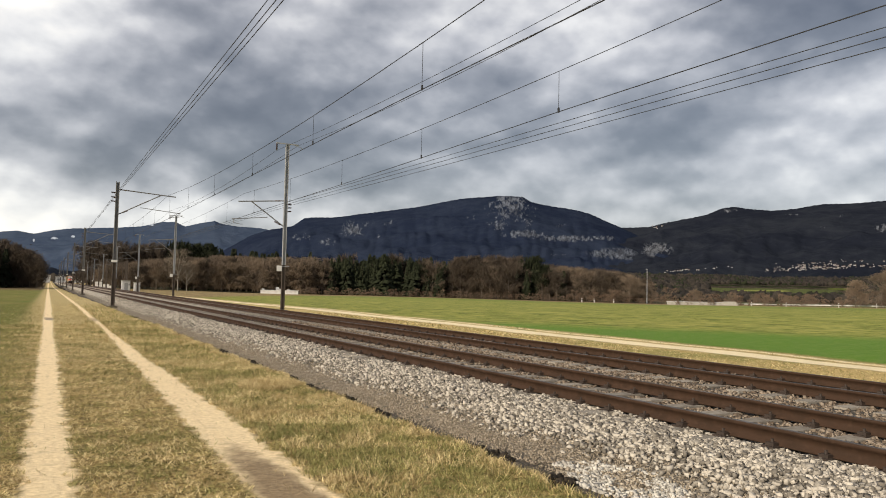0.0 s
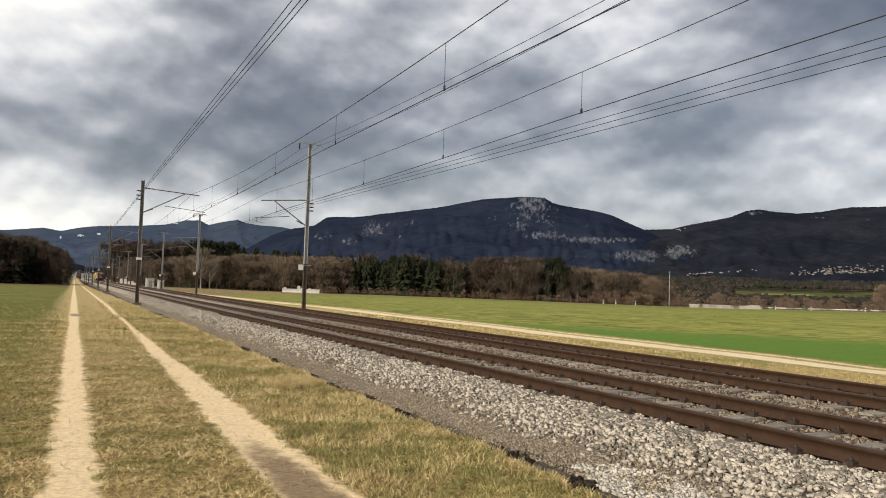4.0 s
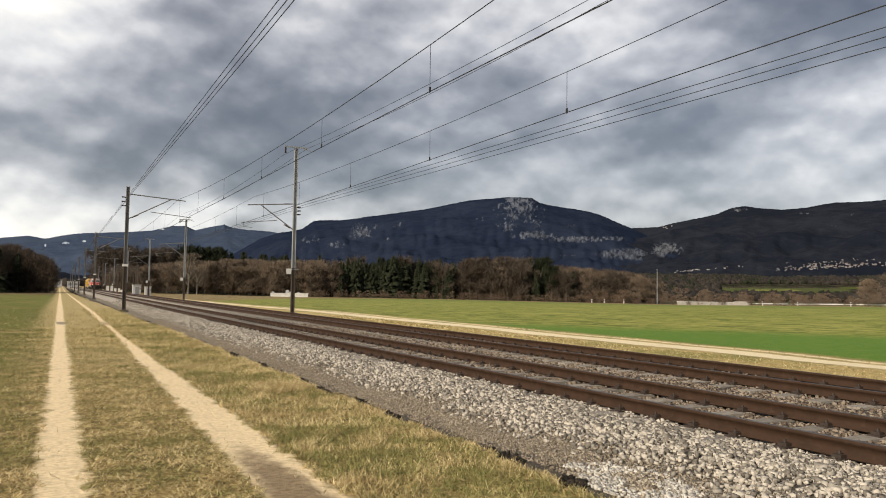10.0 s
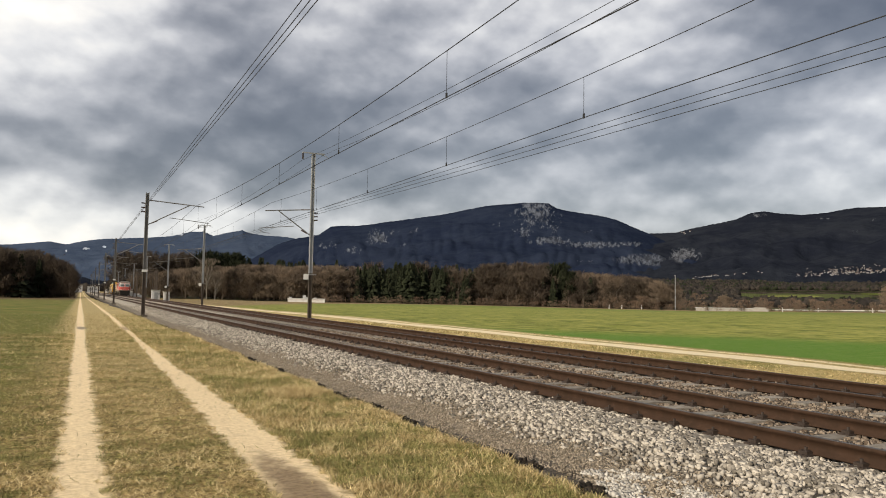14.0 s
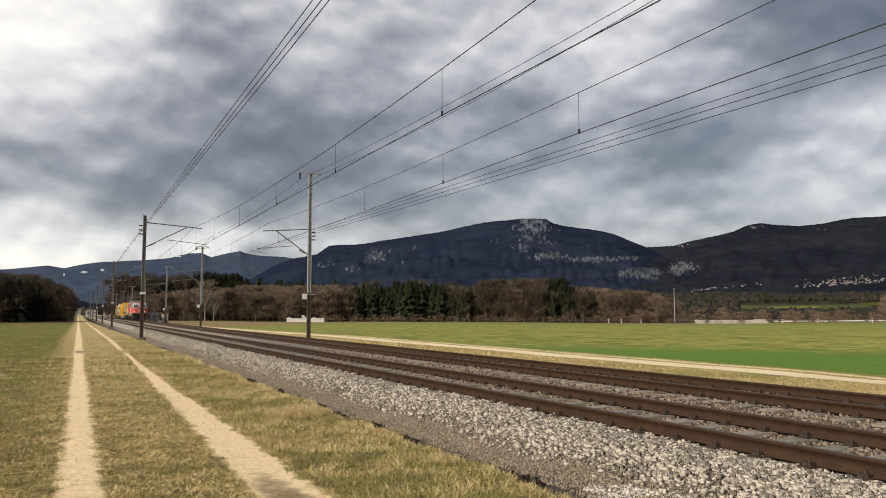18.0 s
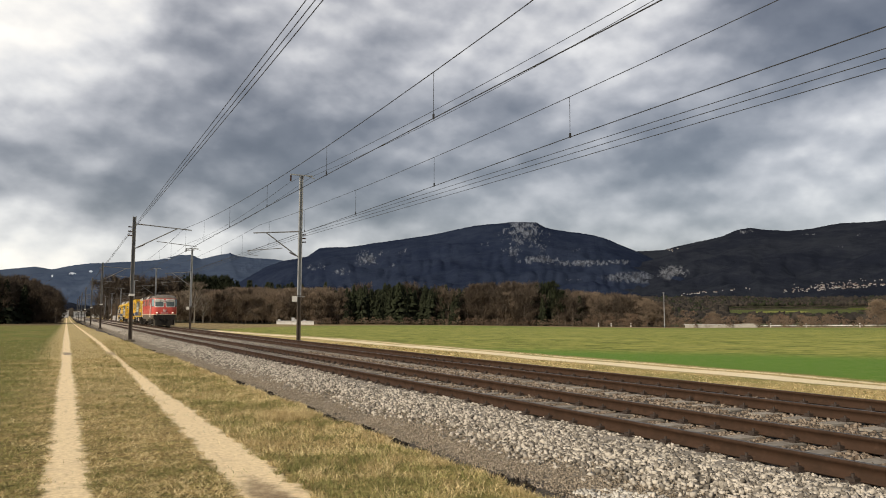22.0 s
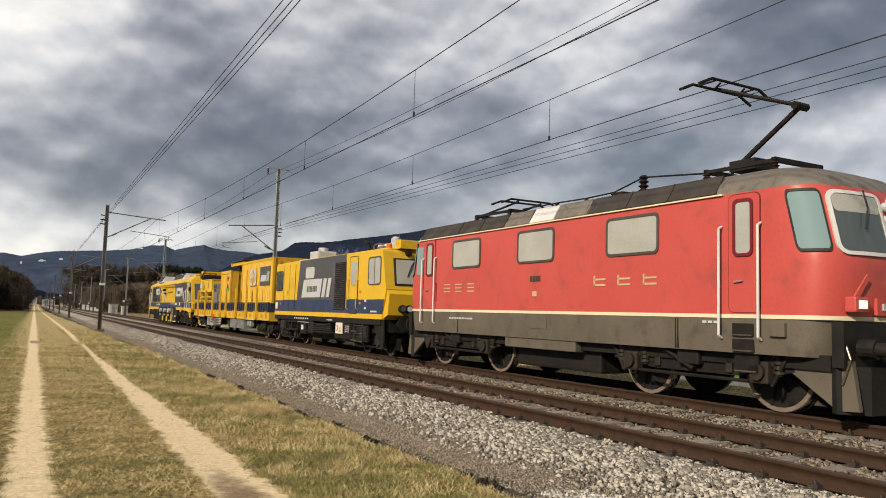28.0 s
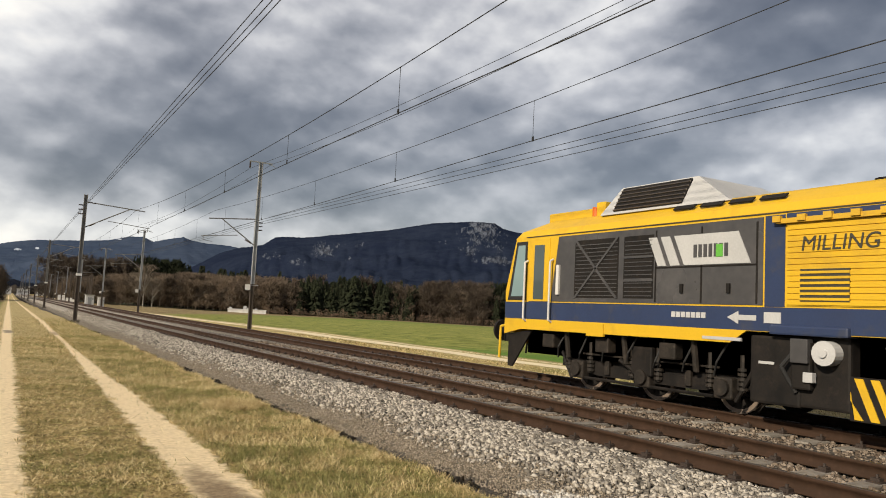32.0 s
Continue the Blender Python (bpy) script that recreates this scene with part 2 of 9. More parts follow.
M_TWIG = by_object("bare_twigs", (0.162, 0.128, 0.097), (0.098, 0.078, 0.059), (0.180, 0.135, 0.096))
M_FAR_WOOD = by_object("far_leafless_wood", (0.046, 0.039, 0.032), (0.020, 0.018, 0.017), (0.038, 0.033, 0.028))
M_TWIG_DARK = by_object("dark_bare_twigs", (0.080, 0.064, 0.050), (0.038, 0.031, 0.025), (0.088, 0.068, 0.051))
M_TWIG_RED = by_object("reddish_shrub_twigs", (0.16, 0.110, 0.080), (0.085, 0.060, 0.045), (0.19, 0.14, 0.10))
M_TWIG_PALE = by_object("birch_twigs", (0.20, 0.17, 0.135), (0.12, 0.10, 0.078), (0.18, 0.15, 0.115))
M_BIRCH = surface("birch_bark", (0.34, 0.32, 0.28), (0.20, 0.185, 0.16), 0.85, blot=3.0)
M_CONIFER = by_object("conifer_needles", (0.013, 0.017, 0.009), (0.024, 0.029, 0.014), (0.018, 0.022, 0.012))
M_STONE = by_object("ballast_stone", (0.66, 0.61, 0.53), (0.050, 0.044, 0.037), (0.26, 0.235, 0.20))
M_PALE_RUBBLE = by_object("pale_rubble", (0.70, 0.67, 0.61), (0.13, 0.12, 0.105), (0.46, 0.44, 0.40))
M_GRIT = by_object("dark_grit", (0.56, 0.49, 0.39), (0.030, 0.025, 0.020), (0.24, 0.20, 0.15))


def turf_blades(name, one, two, patch, amount):
    """Blade by blade from one colour to another, and towards a third in patches of the ground."""
    m = bpy.data.materials.new(name)
    m.use_nodes = True
    n = Nodes(m.node_tree)
    island = n.add("ShaderNodeNewGeometry").outputs["Random Per Island"]
    at = n.add("ShaderNodeTexCoord").outputs["Object"]
    col = n.mix(n.ease(island, 0.0, 1.0), one, two)
    where = n.math("ADD", n.math("MULTIPLY", n.noise(at, 1.3, 4.0, 0.6), 0.6), n.math("MULTIPLY", n.noise(at, 6.0, 4.0, 0.65), 0.4))
    col = n.mix(n.ease(where, 0.44, 0.58, 0.0, amount), col, patch)
    b = n.add("ShaderNodeBsdfPrincipled")
    n.plug(b.inputs["Base Color"], col)
    b.inputs["Roughness"].default_value = 0.9
    b.inputs["Specular IOR Level"].default_value = 0.12
    n.tree.links.new(b.outputs[0], n.add("ShaderNodeOutputMaterial").inputs[0])
    return m


M_STRAW = turf_blades("dry_grass", (0.88, 0.74, 0.43), (0.24, 0.175, 0.075), (0.30, 0.215, 0.095), 0.6)
M_BLADE = turf_blades("green_grass", (0.085, 0.092, 0.028), (0.44, 0.40, 0.17), (0.145, 0.145, 0.055), 0.6)
M_SOIL = by_object("dark_soil", (0.042, 0.034, 0.026), (0.010, 0.009, 0.008), (0.03, 0.024, 0.019))
M_STONE_RUSTY = by_object("rusty_ballast_stone", (0.30, 0.25, 0.20), (0.075, 0.055, 0.04), (0.18, 0.14, 0.105))

# ---- building helpers ----
def part(name, bm, material, parent=None, label="", smooth=False):
    """Links a bmesh as one mesh object, under a thing or a part if there is one."""
    me = bpy.data.meshes.new(name)
    bm.to_mesh(me)
    bm.free()
    for m in (material if isinstance(material, (list, tuple)) else (material,)):
        me.materials.append(m)
    if smooth:
        me.polygons.foreach_set("use_smooth", [True] * len(me.polygons))
        me.set_sharp_from_angle(angle=0.5)
    ob = new(name, me)
    ob.parent = parent
    return tagged(ob, label)


def thing(name, label, category, group="", kind="", m=None):
    ob = tagged(new(name), label, category, group, kind)
    ob.empty_display_size = 0.2
    if m is not None:
        ob.matrix_basis = m
    return ob


def box(bm, x0, x1, y0, y1, z0, z1, bevel=0.0, mi=0):
    vs = [bm.verts.new((x, y, z)) for x in (x0, x1) for y in (y0, y1) for z in (z0, z1)]
    faces = [bm.faces.new([vs[i] for i in f]) for f in ((0, 1, 3, 2), (4, 6, 7, 5), (0, 4, 5, 1), (2, 3, 7, 6), (0, 2, 6, 4), (1, 5, 7, 3))]
    for f in faces:
        f.material_index = mi
    if bevel:
        edges = list({e for f in faces for e in f.edges})
        bmesh.ops.bevel(bm, geom=edges, offset=bevel, segments=2, affect="EDGES", profile=0.6)
    return bm


def boxes(*rows, bevel=0.0):
    bm = bmesh.new()
    for r in rows:
        box(bm, *r, bevel=bevel)
    return bm


def prism(bm, outline, axis, a, b, mi=0):
    """Extrudes a closed outline of pairs along x or y from a to b; outline in the other two axes."""
    def at(p, s):
        return (s, p[0], p[1]) if axis == "x" else (p[0], s, p[1]) if axis == "y" else (p[0], p[1], s)
    one = [bm.verts.new(at(p, a)) for p in outline]
    two = [bm.verts.new(at(p, b)) for p in outline]
    faces = [bm.faces.new(one), bm.faces.new(two[::-1])]
    k = len(outline)
    for i in range(k):
        faces.append(bm.faces.new((one[i], two[i], two[(i + 1) % k], one[(i + 1) % k])))
    for f in faces:
        f.material_index = mi
    bmesh.ops.recalc_face_normals(bm, faces=faces)
    return bm


def rod(bm, a, b, r, seg=8, r2=None, mi=0):
    a, b = Vector(a), Vector(b)
    d = (b - a).normalized()
    u = d.orthogonal().normalized()
    v = d.cross(u)
    rings = []
    for p, rr in ((a, r), (b, r if r2 is None else r2)):
        rings.append([bm.verts.new(p + rr * (math.cos(2 * math.pi * i / seg) * u + math.sin(2 * math.pi * i / seg) * v)) for i in range(seg)])
    fs = [bm.faces.new((rings[0][i], rings[0][(i + 1) % seg], rings[1][(i + 1) % seg], rings[1][i])) for i in range(seg)]
    fs += [bm.faces.new(rings[0][::-1]), bm.faces.new(rings[1])]
    for f in fs:
        f.material_index = mi
    return bm


def tube(bm, points, r, seg=5):
    for a, b in zip(points[:-1], points[1:]):
        rod(bm, a, b, r, seg)
    return bm


def raw(name, verts, faces, material, parent=None, label="", smooth=False):
    me = bpy.data.meshes.new(name)
    verts, faces = np.asarray(verts, np.float32), np.asarray(faces, np.int32)
    k = faces.shape[1]
    me.vertices.add(len(verts))
    me.vertices.foreach_set("co", verts.ravel())
    me.loops.add(faces.size)
    me.loops.foreach_set("vertex_index", faces.ravel())
    me.polygons.add(len(faces))
    me.polygons.foreach_set("loop_start", np.arange(0, faces.size, k, dtype=np.int32))
    if smooth:
        me.polygons.foreach_set("use_smooth", np.ones(len(faces), bool))
    me.materials.append(material)
    me.update(calc_edges=True)
    me.validate()
    ob = new(name, me)
    ob.parent = parent
    return tagged(ob, label)


def sheet(name, xs, ys, height, material, label="", category="", kind="structure", smooth=True):
    """A ground sheet over a grid of lines, at height(x, y) of arrays."""
    X, Y = np.meshgrid(xs, ys)
    Z = height(X, Y)
    w = len(xs)
    i = np.arange((len(ys) - 1) * w).reshape(-1, w)[:, :-1].ravel()
    ob = raw(name, np.stack([X, Y, Z], -1).reshape(-1, 3), np.stack([i, i + 1, i + 1 + w, i + w], -1), material, smooth=smooth)
    return tagged(ob, label, category, kind=kind)


def wave(x, y, seed, size):
    """Cheap smooth noise of arrays, about -1 to 1."""
    r = np.random.RandomState(seed)
    out = np.zeros_like(x, dtype=float)
    for k in range(7):
        a, p = r.uniform(0, 2 * np.pi, 2)
        f = 2 * np.pi / size * r.uniform(0.5, 2.0)
        out = out + np.sin((x * np.cos(a) + y * np.sin(a)) * f + p)
    return out / 3.5


def curve_x(y):
    """The line leaves the straight ahead in a gentle bend to the right."""
    y = np.asarray(y, float)
    return 1.81e-4 * np.clip(y - 10.0, 0.0, 45.0) ** 2 + 0.0163 * np.maximum(0.0, y - 55.0)


def lip(y):
    """Where the turf breaks off above the gravel beside the line."""
    y = np.asarray(y, float)
    near = np.clip((40 - y) / 20, 0, 1)
    return 4.07 + curve_x(y) + near * (0.07 * np.sin(y * 1.9 + 0.6) + 0.05 * np.sin(y * 4.7) + 0.03 * np.sin(y * 11.3 + 1))


def land(x, y):
    """Height of the open land: level by the railway, falling a little over the field, rising to the hills beyond."""
    x, y = np.asarray(x, float), np.asarray(y, float)
    d = np.hypot(x, y)
    az = np.degrees(np.arctan2(x, y))
    k = np.interp(az, [-30, 3, 7, 17, 27, 37, 45, 58, 90, 130], [0.0035, 0.0036, 0.0042, 0.0069, 0.0072, 0.0093, 0.0098, 0.0069, 0.005, 0.003])
    z = -k * np.clip(d - 60, 0, 250)
    rise = np.maximum(0, d - 420)
    z = z + rise * 0.004 + np.maximum(0, d - 900) * 0.006
    z = z + wave(x, y, 3, 7.0) * 0.02 * np.clip((d - 3) / 10, 0, 1) + wave(x, y, 4, 60.0) * 0.12 * np.clip((d - 120) / 200, 0, 1)
    rail = (x > lip(y)) & (x < 14.0 + curve_x(y)) & (y > -60) & (y < 700)
    z = np.where(rail, z - 0.32, z)
    ridge = np.exp(-((x - 3.9 - curve_x(y)) / 0.3) ** 2)
    return z + 0.02 * ridge * (np.abs(y) < 90)


def land_material():
    m = bpy.data.materials.new("meadow")
    m.use_nodes = True
    n = Nodes(m.node_tree)
    at = n.add("ShaderNodeTexCoord").outputs["Object"]
    x, y, z = n.split(at)
    flat = n.join(x, y, 0.0)
    fine = n.noise(flat, 16.0, 7.0, 0.72)
    mid = n.noise(flat, 2.6, 5.0, 0.6)
    big = n.noise(flat, 0.35, 4.0)
    clump_shading = n.ease(n.math("ADD", n.math("MULTIPLY", n.noise(flat, 7.0, 5.0, 0.7), 0.55), n.math("MULTIPLY", n.noise(flat, 21.0, 3.0, 0.6), 0.45)), 0.38, 0.60)
    straw = n.mix(n.ease(fine, 0.3, 0.7), (0.13, 0.088, 0.032), (0.74, 0.57, 0.26))
    green = n.mix(n.ease(fine, 0.3, 0.7), (0.045, 0.050, 0.012), (0.27, 0.25, 0.070))
    verge = n.mix(n.ease(n.math("ADD", n.math("MULTIPLY", mid, 0.6), n.math("MULTIPLY", big, 0.4)), 0.40, 0.66), straw, green)
    # shade between grass clumps is painted in as a darker tint
    verge = n.mix(clump_shading, n.mix(1.0, verge, (0.34, 0.30, 0.25), "MULTIPLY"), verge)
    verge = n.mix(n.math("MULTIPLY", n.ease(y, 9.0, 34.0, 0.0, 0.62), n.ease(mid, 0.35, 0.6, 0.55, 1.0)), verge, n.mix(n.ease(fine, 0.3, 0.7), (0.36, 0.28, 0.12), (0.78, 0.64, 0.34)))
    # young crop on the far field and on the near field
    crop = n.mix(n.ease(n.noise(flat, 0.8, 8.0, 0.8), 0.36, 0.64), (0.105, 0.148, 0.017), (0.36, 0.350, 0.090))
    crop = n.mix(n.ease(fine, 0.45, 0.75, 0.0, 0.35), crop, (0.32, 0.27, 0.10))
    crop = n.mix(n.ease(n.noise(flat, 0.36, 7.0, 0.82), 0.50, 0.60, 0.0, 0.75), crop, (0.066, 0.098, 0.014))
    crop = n.mix(n.ease(n.noise(n.vec("ADD", flat, (50.0, 20.0, 0.0)), 0.11, 6.0, 0.75), 0.52, 0.64, 0.0, 0.6), crop, (0.36, 0.345, 0.095))
    reach = n.math("SQRT", n.math("ADD", n.math("MULTIPLY", x, x), n.math("MULTIPLY", y, y)))
    lush = n.math("ADD", reach, n.math("MULTIPLY", n.math("SUBTRACT", big, 0.5), 70.0))
    crop = n.mix(n.ease(lush, 150.0, 200.0, 0.0, 0.6), crop, n.mix(n.ease(mid, 0.4, 0.6), (0.080, 0.140, 0.020), (0.165, 0.235, 0.045)))
    vivid = n.mix(n.ease(fine, 0.3, 0.7), (0.060, 0.150, 0.012), (0.140, 0.245, 0.032))
    vivid = n.mix(n.ease(n.noise(flat, 2.2, 6.0, 0.75), 0.42, 0.66, 0.0, 0.75), vivid, (0.15, 0.225, 0.045))
    edge = n.math("ADD", n.math("ADD", x, n.math("MULTIPLY", y, 0.79)), n.math("MULTIPLY", n.math("SUBTRACT", mid, 0.5), 7.0))
    field = n.mix(n.ease(edge, 42.0, 50.0), vivid, crop)
    # bare strip along the far edge of the field
    dist = n.math("SQRT", n.math("ADD", n.math("MULTIPLY", x, x), n.math("MULTIPLY", y, y)))
    dry = n.math("SUBTRACT", n.math("ADD", dist, n.math("MULTIPLY", n.math("SUBTRACT", big, 0.5), 60.0)), n.ease(n.math("DIVIDE", x, y), 0.11, 0.42, 75.0, 238.0))
    field = n.mix(n.ease(dry, -8.0, 22.0), field, n.mix(n.ease(n.noise(flat, 0.5, 6.0, 0.75), 0.4, 0.62), (0.16, 0.118, 0.056), (0.34, 0.265, 0.125)))
    far = n.mix(n.ease(n.noise(flat, 0.012, 3.0), 0.42, 0.58), (0.035, 0.03, 0.018), (0.055, 0.07, 0.02))
    far = n.mix(n.ease(n.noise(n.vec("ADD", flat, (400, 90, 0)), 0.006, 2.0), 0.60, 0.64), far, (0.15, 0.17, 0.035))
    bearing = n.math("MULTIPLY", n.math("ARCTAN2", x, y), 57.2958)
    meadow = n.math("MULTIPLY", n.math("MULTIPLY", n.ease(bearing, 47.2, 48.0), n.ease(bearing, 56.0, 52.0)), n.math("MULTIPLY", n.ease(dist, 640.0, 660.0), n.ease(dist, 1150.0, 1100.0)))
    far = n.mix(meadow, far, n.mix(n.ease(dist, 800.0, 820.0), (0.12, 0.145, 0.045), (0.075, 0.095, 0.035)))
    field = n.mix(n.ease(dist, 300.0, 330.0), field, far)
    left = n.mix(n.ease(n.math("ADD", mid, n.math("MULTIPLY", n.ease(dist, 6.0, 45.0), 0.22)), 0.42, 0.62), n.mix(0.55, straw, green), n.mix(n.ease(fine, 0.3, 0.7), (0.080, 0.105, 0.018), (0.25, 0.26, 0.06)))
    left = n.mix(n.ease(dist, 40.0, 75.0), left, n.mix(n.ease(big, 0.4, 0.6), (0.13, 0.18, 0.03), (0.27, 0.235, 0.07)))
    left = n.mix(n.ease(dist, 150.0, 200.0), left, (0.17, 0.125, 0.062))
    # the same painted shade between clumps on the left field
    left = n.mix(clump_shading, n.mix(1.0, left, (0.40, 0.36, 0.30), "MULTIPLY"), left)
    wob = n.math("MULTIPLY", n.math("SUBTRACT", mid, 0.5), 0.35)
    bend = n.math("MULTIPLY", n.math("POWER", n.math("MAXIMUM", n.math("SUBTRACT", y, 50.0), 0.0), 2.0), 6.8e-5)
    s = n.math("ADD", n.math("SUBTRACT", x, bend), wob)
    col = n.mix(n.ease(s, 18.9, 19.7), verge, field)
    col = n.mix(n.math("MULTIPLY", n.math("MULTIPLY", n.ease(s, 13.5, 13.9), n.ease(s, 19.4, 18.9)), n.ease(clump_shading, 0.0, 1.0, 0.35, 0.7)), col, n.mix(n.ease(big, 0.45, 0.65), (0.56, 0.43, 0.19), (0.28, 0.27, 0.08)))
    drift = n.math("MULTIPLY", y, 0.0165)
    p = n.math("SUBTRACT", x, drift)
    pw = n.math("ADD", p, n.math("MULTIPLY", n.math("SUBTRACT", n.noise(flat, 2.4, 7.0, 0.75), 0.5), 0.52))
    col = n.mix(n.ease(n.math("ADD", p, n.math("MULTIPLY", wob, 2.5)), -0.35, -1.3), col, left)
    # two worn wheel tracks of the farm road, and the gravel road beyond the line
    dust = n.mix(n.ease(fine, 0.3, 0.72), (0.66, 0.52, 0.31), (0.94, 0.78, 0.52))
    dust = n.mix(n.ease(mid, 0.55, 0.75, 0.0, 0.5), dust, (0.44, 0.35, 0.21))
    dust = n.mix(n.ease(n.noise(n.join(n.math("MULTIPLY", x, 5.0), n.math("MULTIPLY", y, 0.6), 0.0), 1.6, 5.0, 0.6), 0.56, 0.72, 0.0, 0.45), dust, (0.40, 0.31, 0.18))

    def band(v, centre, half, soft):
        return n.ease(n.math("ABSOLUTE", n.math("SUBTRACT", v, centre)), n.math("ADD", half, soft), n.math("SUBTRACT", half, soft))
    worn = n.math("MAXIMUM", band(pw, 0.06, n.ease(y, 5.0, 14.0, 0.215, 0.185), 0.06), band(pw, 1.80, n_half(n, y), 0.06))
    col = n.mix(worn, col, dust)
    sw = n.math("ADD", n.math("SUBTRACT", x, bend), n.math("MULTIPLY", n.math("SUBTRACT", mid, 0.5), 0.5))
    gravel = n.math("MAXIMUM", band(sw, 17.55, 0.58, 0.14), n.math("MULTIPLY", band(sw, 18.75, 0.16, 0.12), 0.8))
    col = n.mix(gravel, col, n.mix(n.ease(fine, 0.3, 0.7), (0.72, 0.61, 0.40), (0.92, 0.81, 0.57)))
    # damp hollow in the wheel track, and a filled puddle farther on
    hx = n.math("DIVIDE", n.math("SUBTRACT", x, 1.86), 0.24)
    hy = n.math("DIVIDE", n.math("SUBTRACT", y, 5.6), 2.3)
    hollow = n.math("ADD", n.math("ADD", n.math("MULTIPLY", hx, hx), n.math("MULTIPLY", hy, hy)), n.math("MULTIPLY", n.math("SUBTRACT", n.noise(flat, 5.0), 0.5), 1.6))
    damp = n.math("MULTIPLY", n.ease(hollow, 1.5, 0.35), worn)
    col = n.mix(damp, col, n.mix(n.ease(fine, 0.3, 0.7), (0.20, 0.145, 0.085), (0.36, 0.27, 0.16)))
    qx = n.math("DIVIDE", n.math("SUBTRACT", x, 0.70), 0.2)
    qy = n.math("DIVIDE", n.math("SUBTRACT", y, 36.5), 1.7)
    pud = n.ease(n.math("ADD", n.math("MULTIPLY", qx, qx), n.math("ADD", n.math("MULTIPLY", qy, qy), n.math("MULTIPLY", n.math("SUBTRACT", n.noise(flat, 4.0, 4.0, 0.7), 0.5), 4.5))), 1.2, 0.5, 0.0, 0.8)
    col = n.mix(pud, col, (0.20, 0.17, 0.14))
    qx = n.math("DIVIDE", n.math("SUBTRACT", x, 2.42), 0.22)
    pud = n.ease(n.math("ADD", n.math("MULTIPLY", qx, qx), n.math("ADD", n.math("MULTIPLY", qy, qy), n.math("MULTIPLY", n.math("SUBTRACT", n.noise(flat, 4.0, 4.0, 0.7), 0.5), 4.5))), 1.2, 0.5, 0.0, 0.7)
    col = n.mix(pud, col, (0.24, 0.18, 0.12))
    # bare soil under the line
    s = n.math("SUBTRACT", x, n.math("ADD", n.math("MULTIPLY", n.math("POWER", n.math("MINIMUM", n.math("MAXIMUM", n.math("SUBTRACT", y, 10.0), 0.0), 45.0), 2.0), 1.81e-4), n.math("MULTIPLY", n.math("MAXIMUM", n.math("SUBTRACT", y, 55.0), 0.0), 0.0163)))
    col = n.mix(n.math("MULTIPLY", n.ease(s, 4.0, 4.15), n.ease(s, 14.1, 13.9)), col, (0.030, 0.025, 0.020))
    b = n.add("ShaderNodeBsdfPrincipled")
    n.plug(b.inputs["Base Color"], col)
    n.plug(b.inputs["Roughness"], n.ease(damp, 0.0, 1.0, 0.95, 0.7))
    b.inputs["Specular IOR Level"].default_value = 0.2
    n.plug(b.inputs["Normal"], n.bump(n.math("ADD", fine, n.math("MULTIPLY", mid, 1.5)), 0.8, 0.03))
    n.tree.links.new(b.outputs[0], n.add("ShaderNodeOutputMaterial").inputs[0])
    return m


def n_half(n, y):
    """The right-hand wheel track is wider close by."""
    return n.ease(y, 4.0, 26.0, 0.30, 0.14)


def spaced(lo, hi, first, grow):
    out, step = [lo], first
    while out[-1] < hi:
        out.append(out[-1] + step)
        step *= grow
    return out


xs = sorted({round(v, 3) for v in [-v for v in spaced(5.0, 1500, 0.6, 1.14)] + list(np.arange(-5, 3.4, 0.2)) + list(np.arange(3.4, 4.6, 0.06)) + list(np.arange(4.8, 20.0, 0.5)) + spaced(20.0, 1500, 0.6, 1.11)})
ys = sorted({round(v, 3) for v in [-v for v in spaced(4.0, 1500, 1.0, 1.25)] + list(np.arange(-4, 30, 0.22)) + spaced(30.0, 1500, 0.4, 1.06)})
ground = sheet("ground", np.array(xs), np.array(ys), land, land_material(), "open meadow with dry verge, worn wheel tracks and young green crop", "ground")


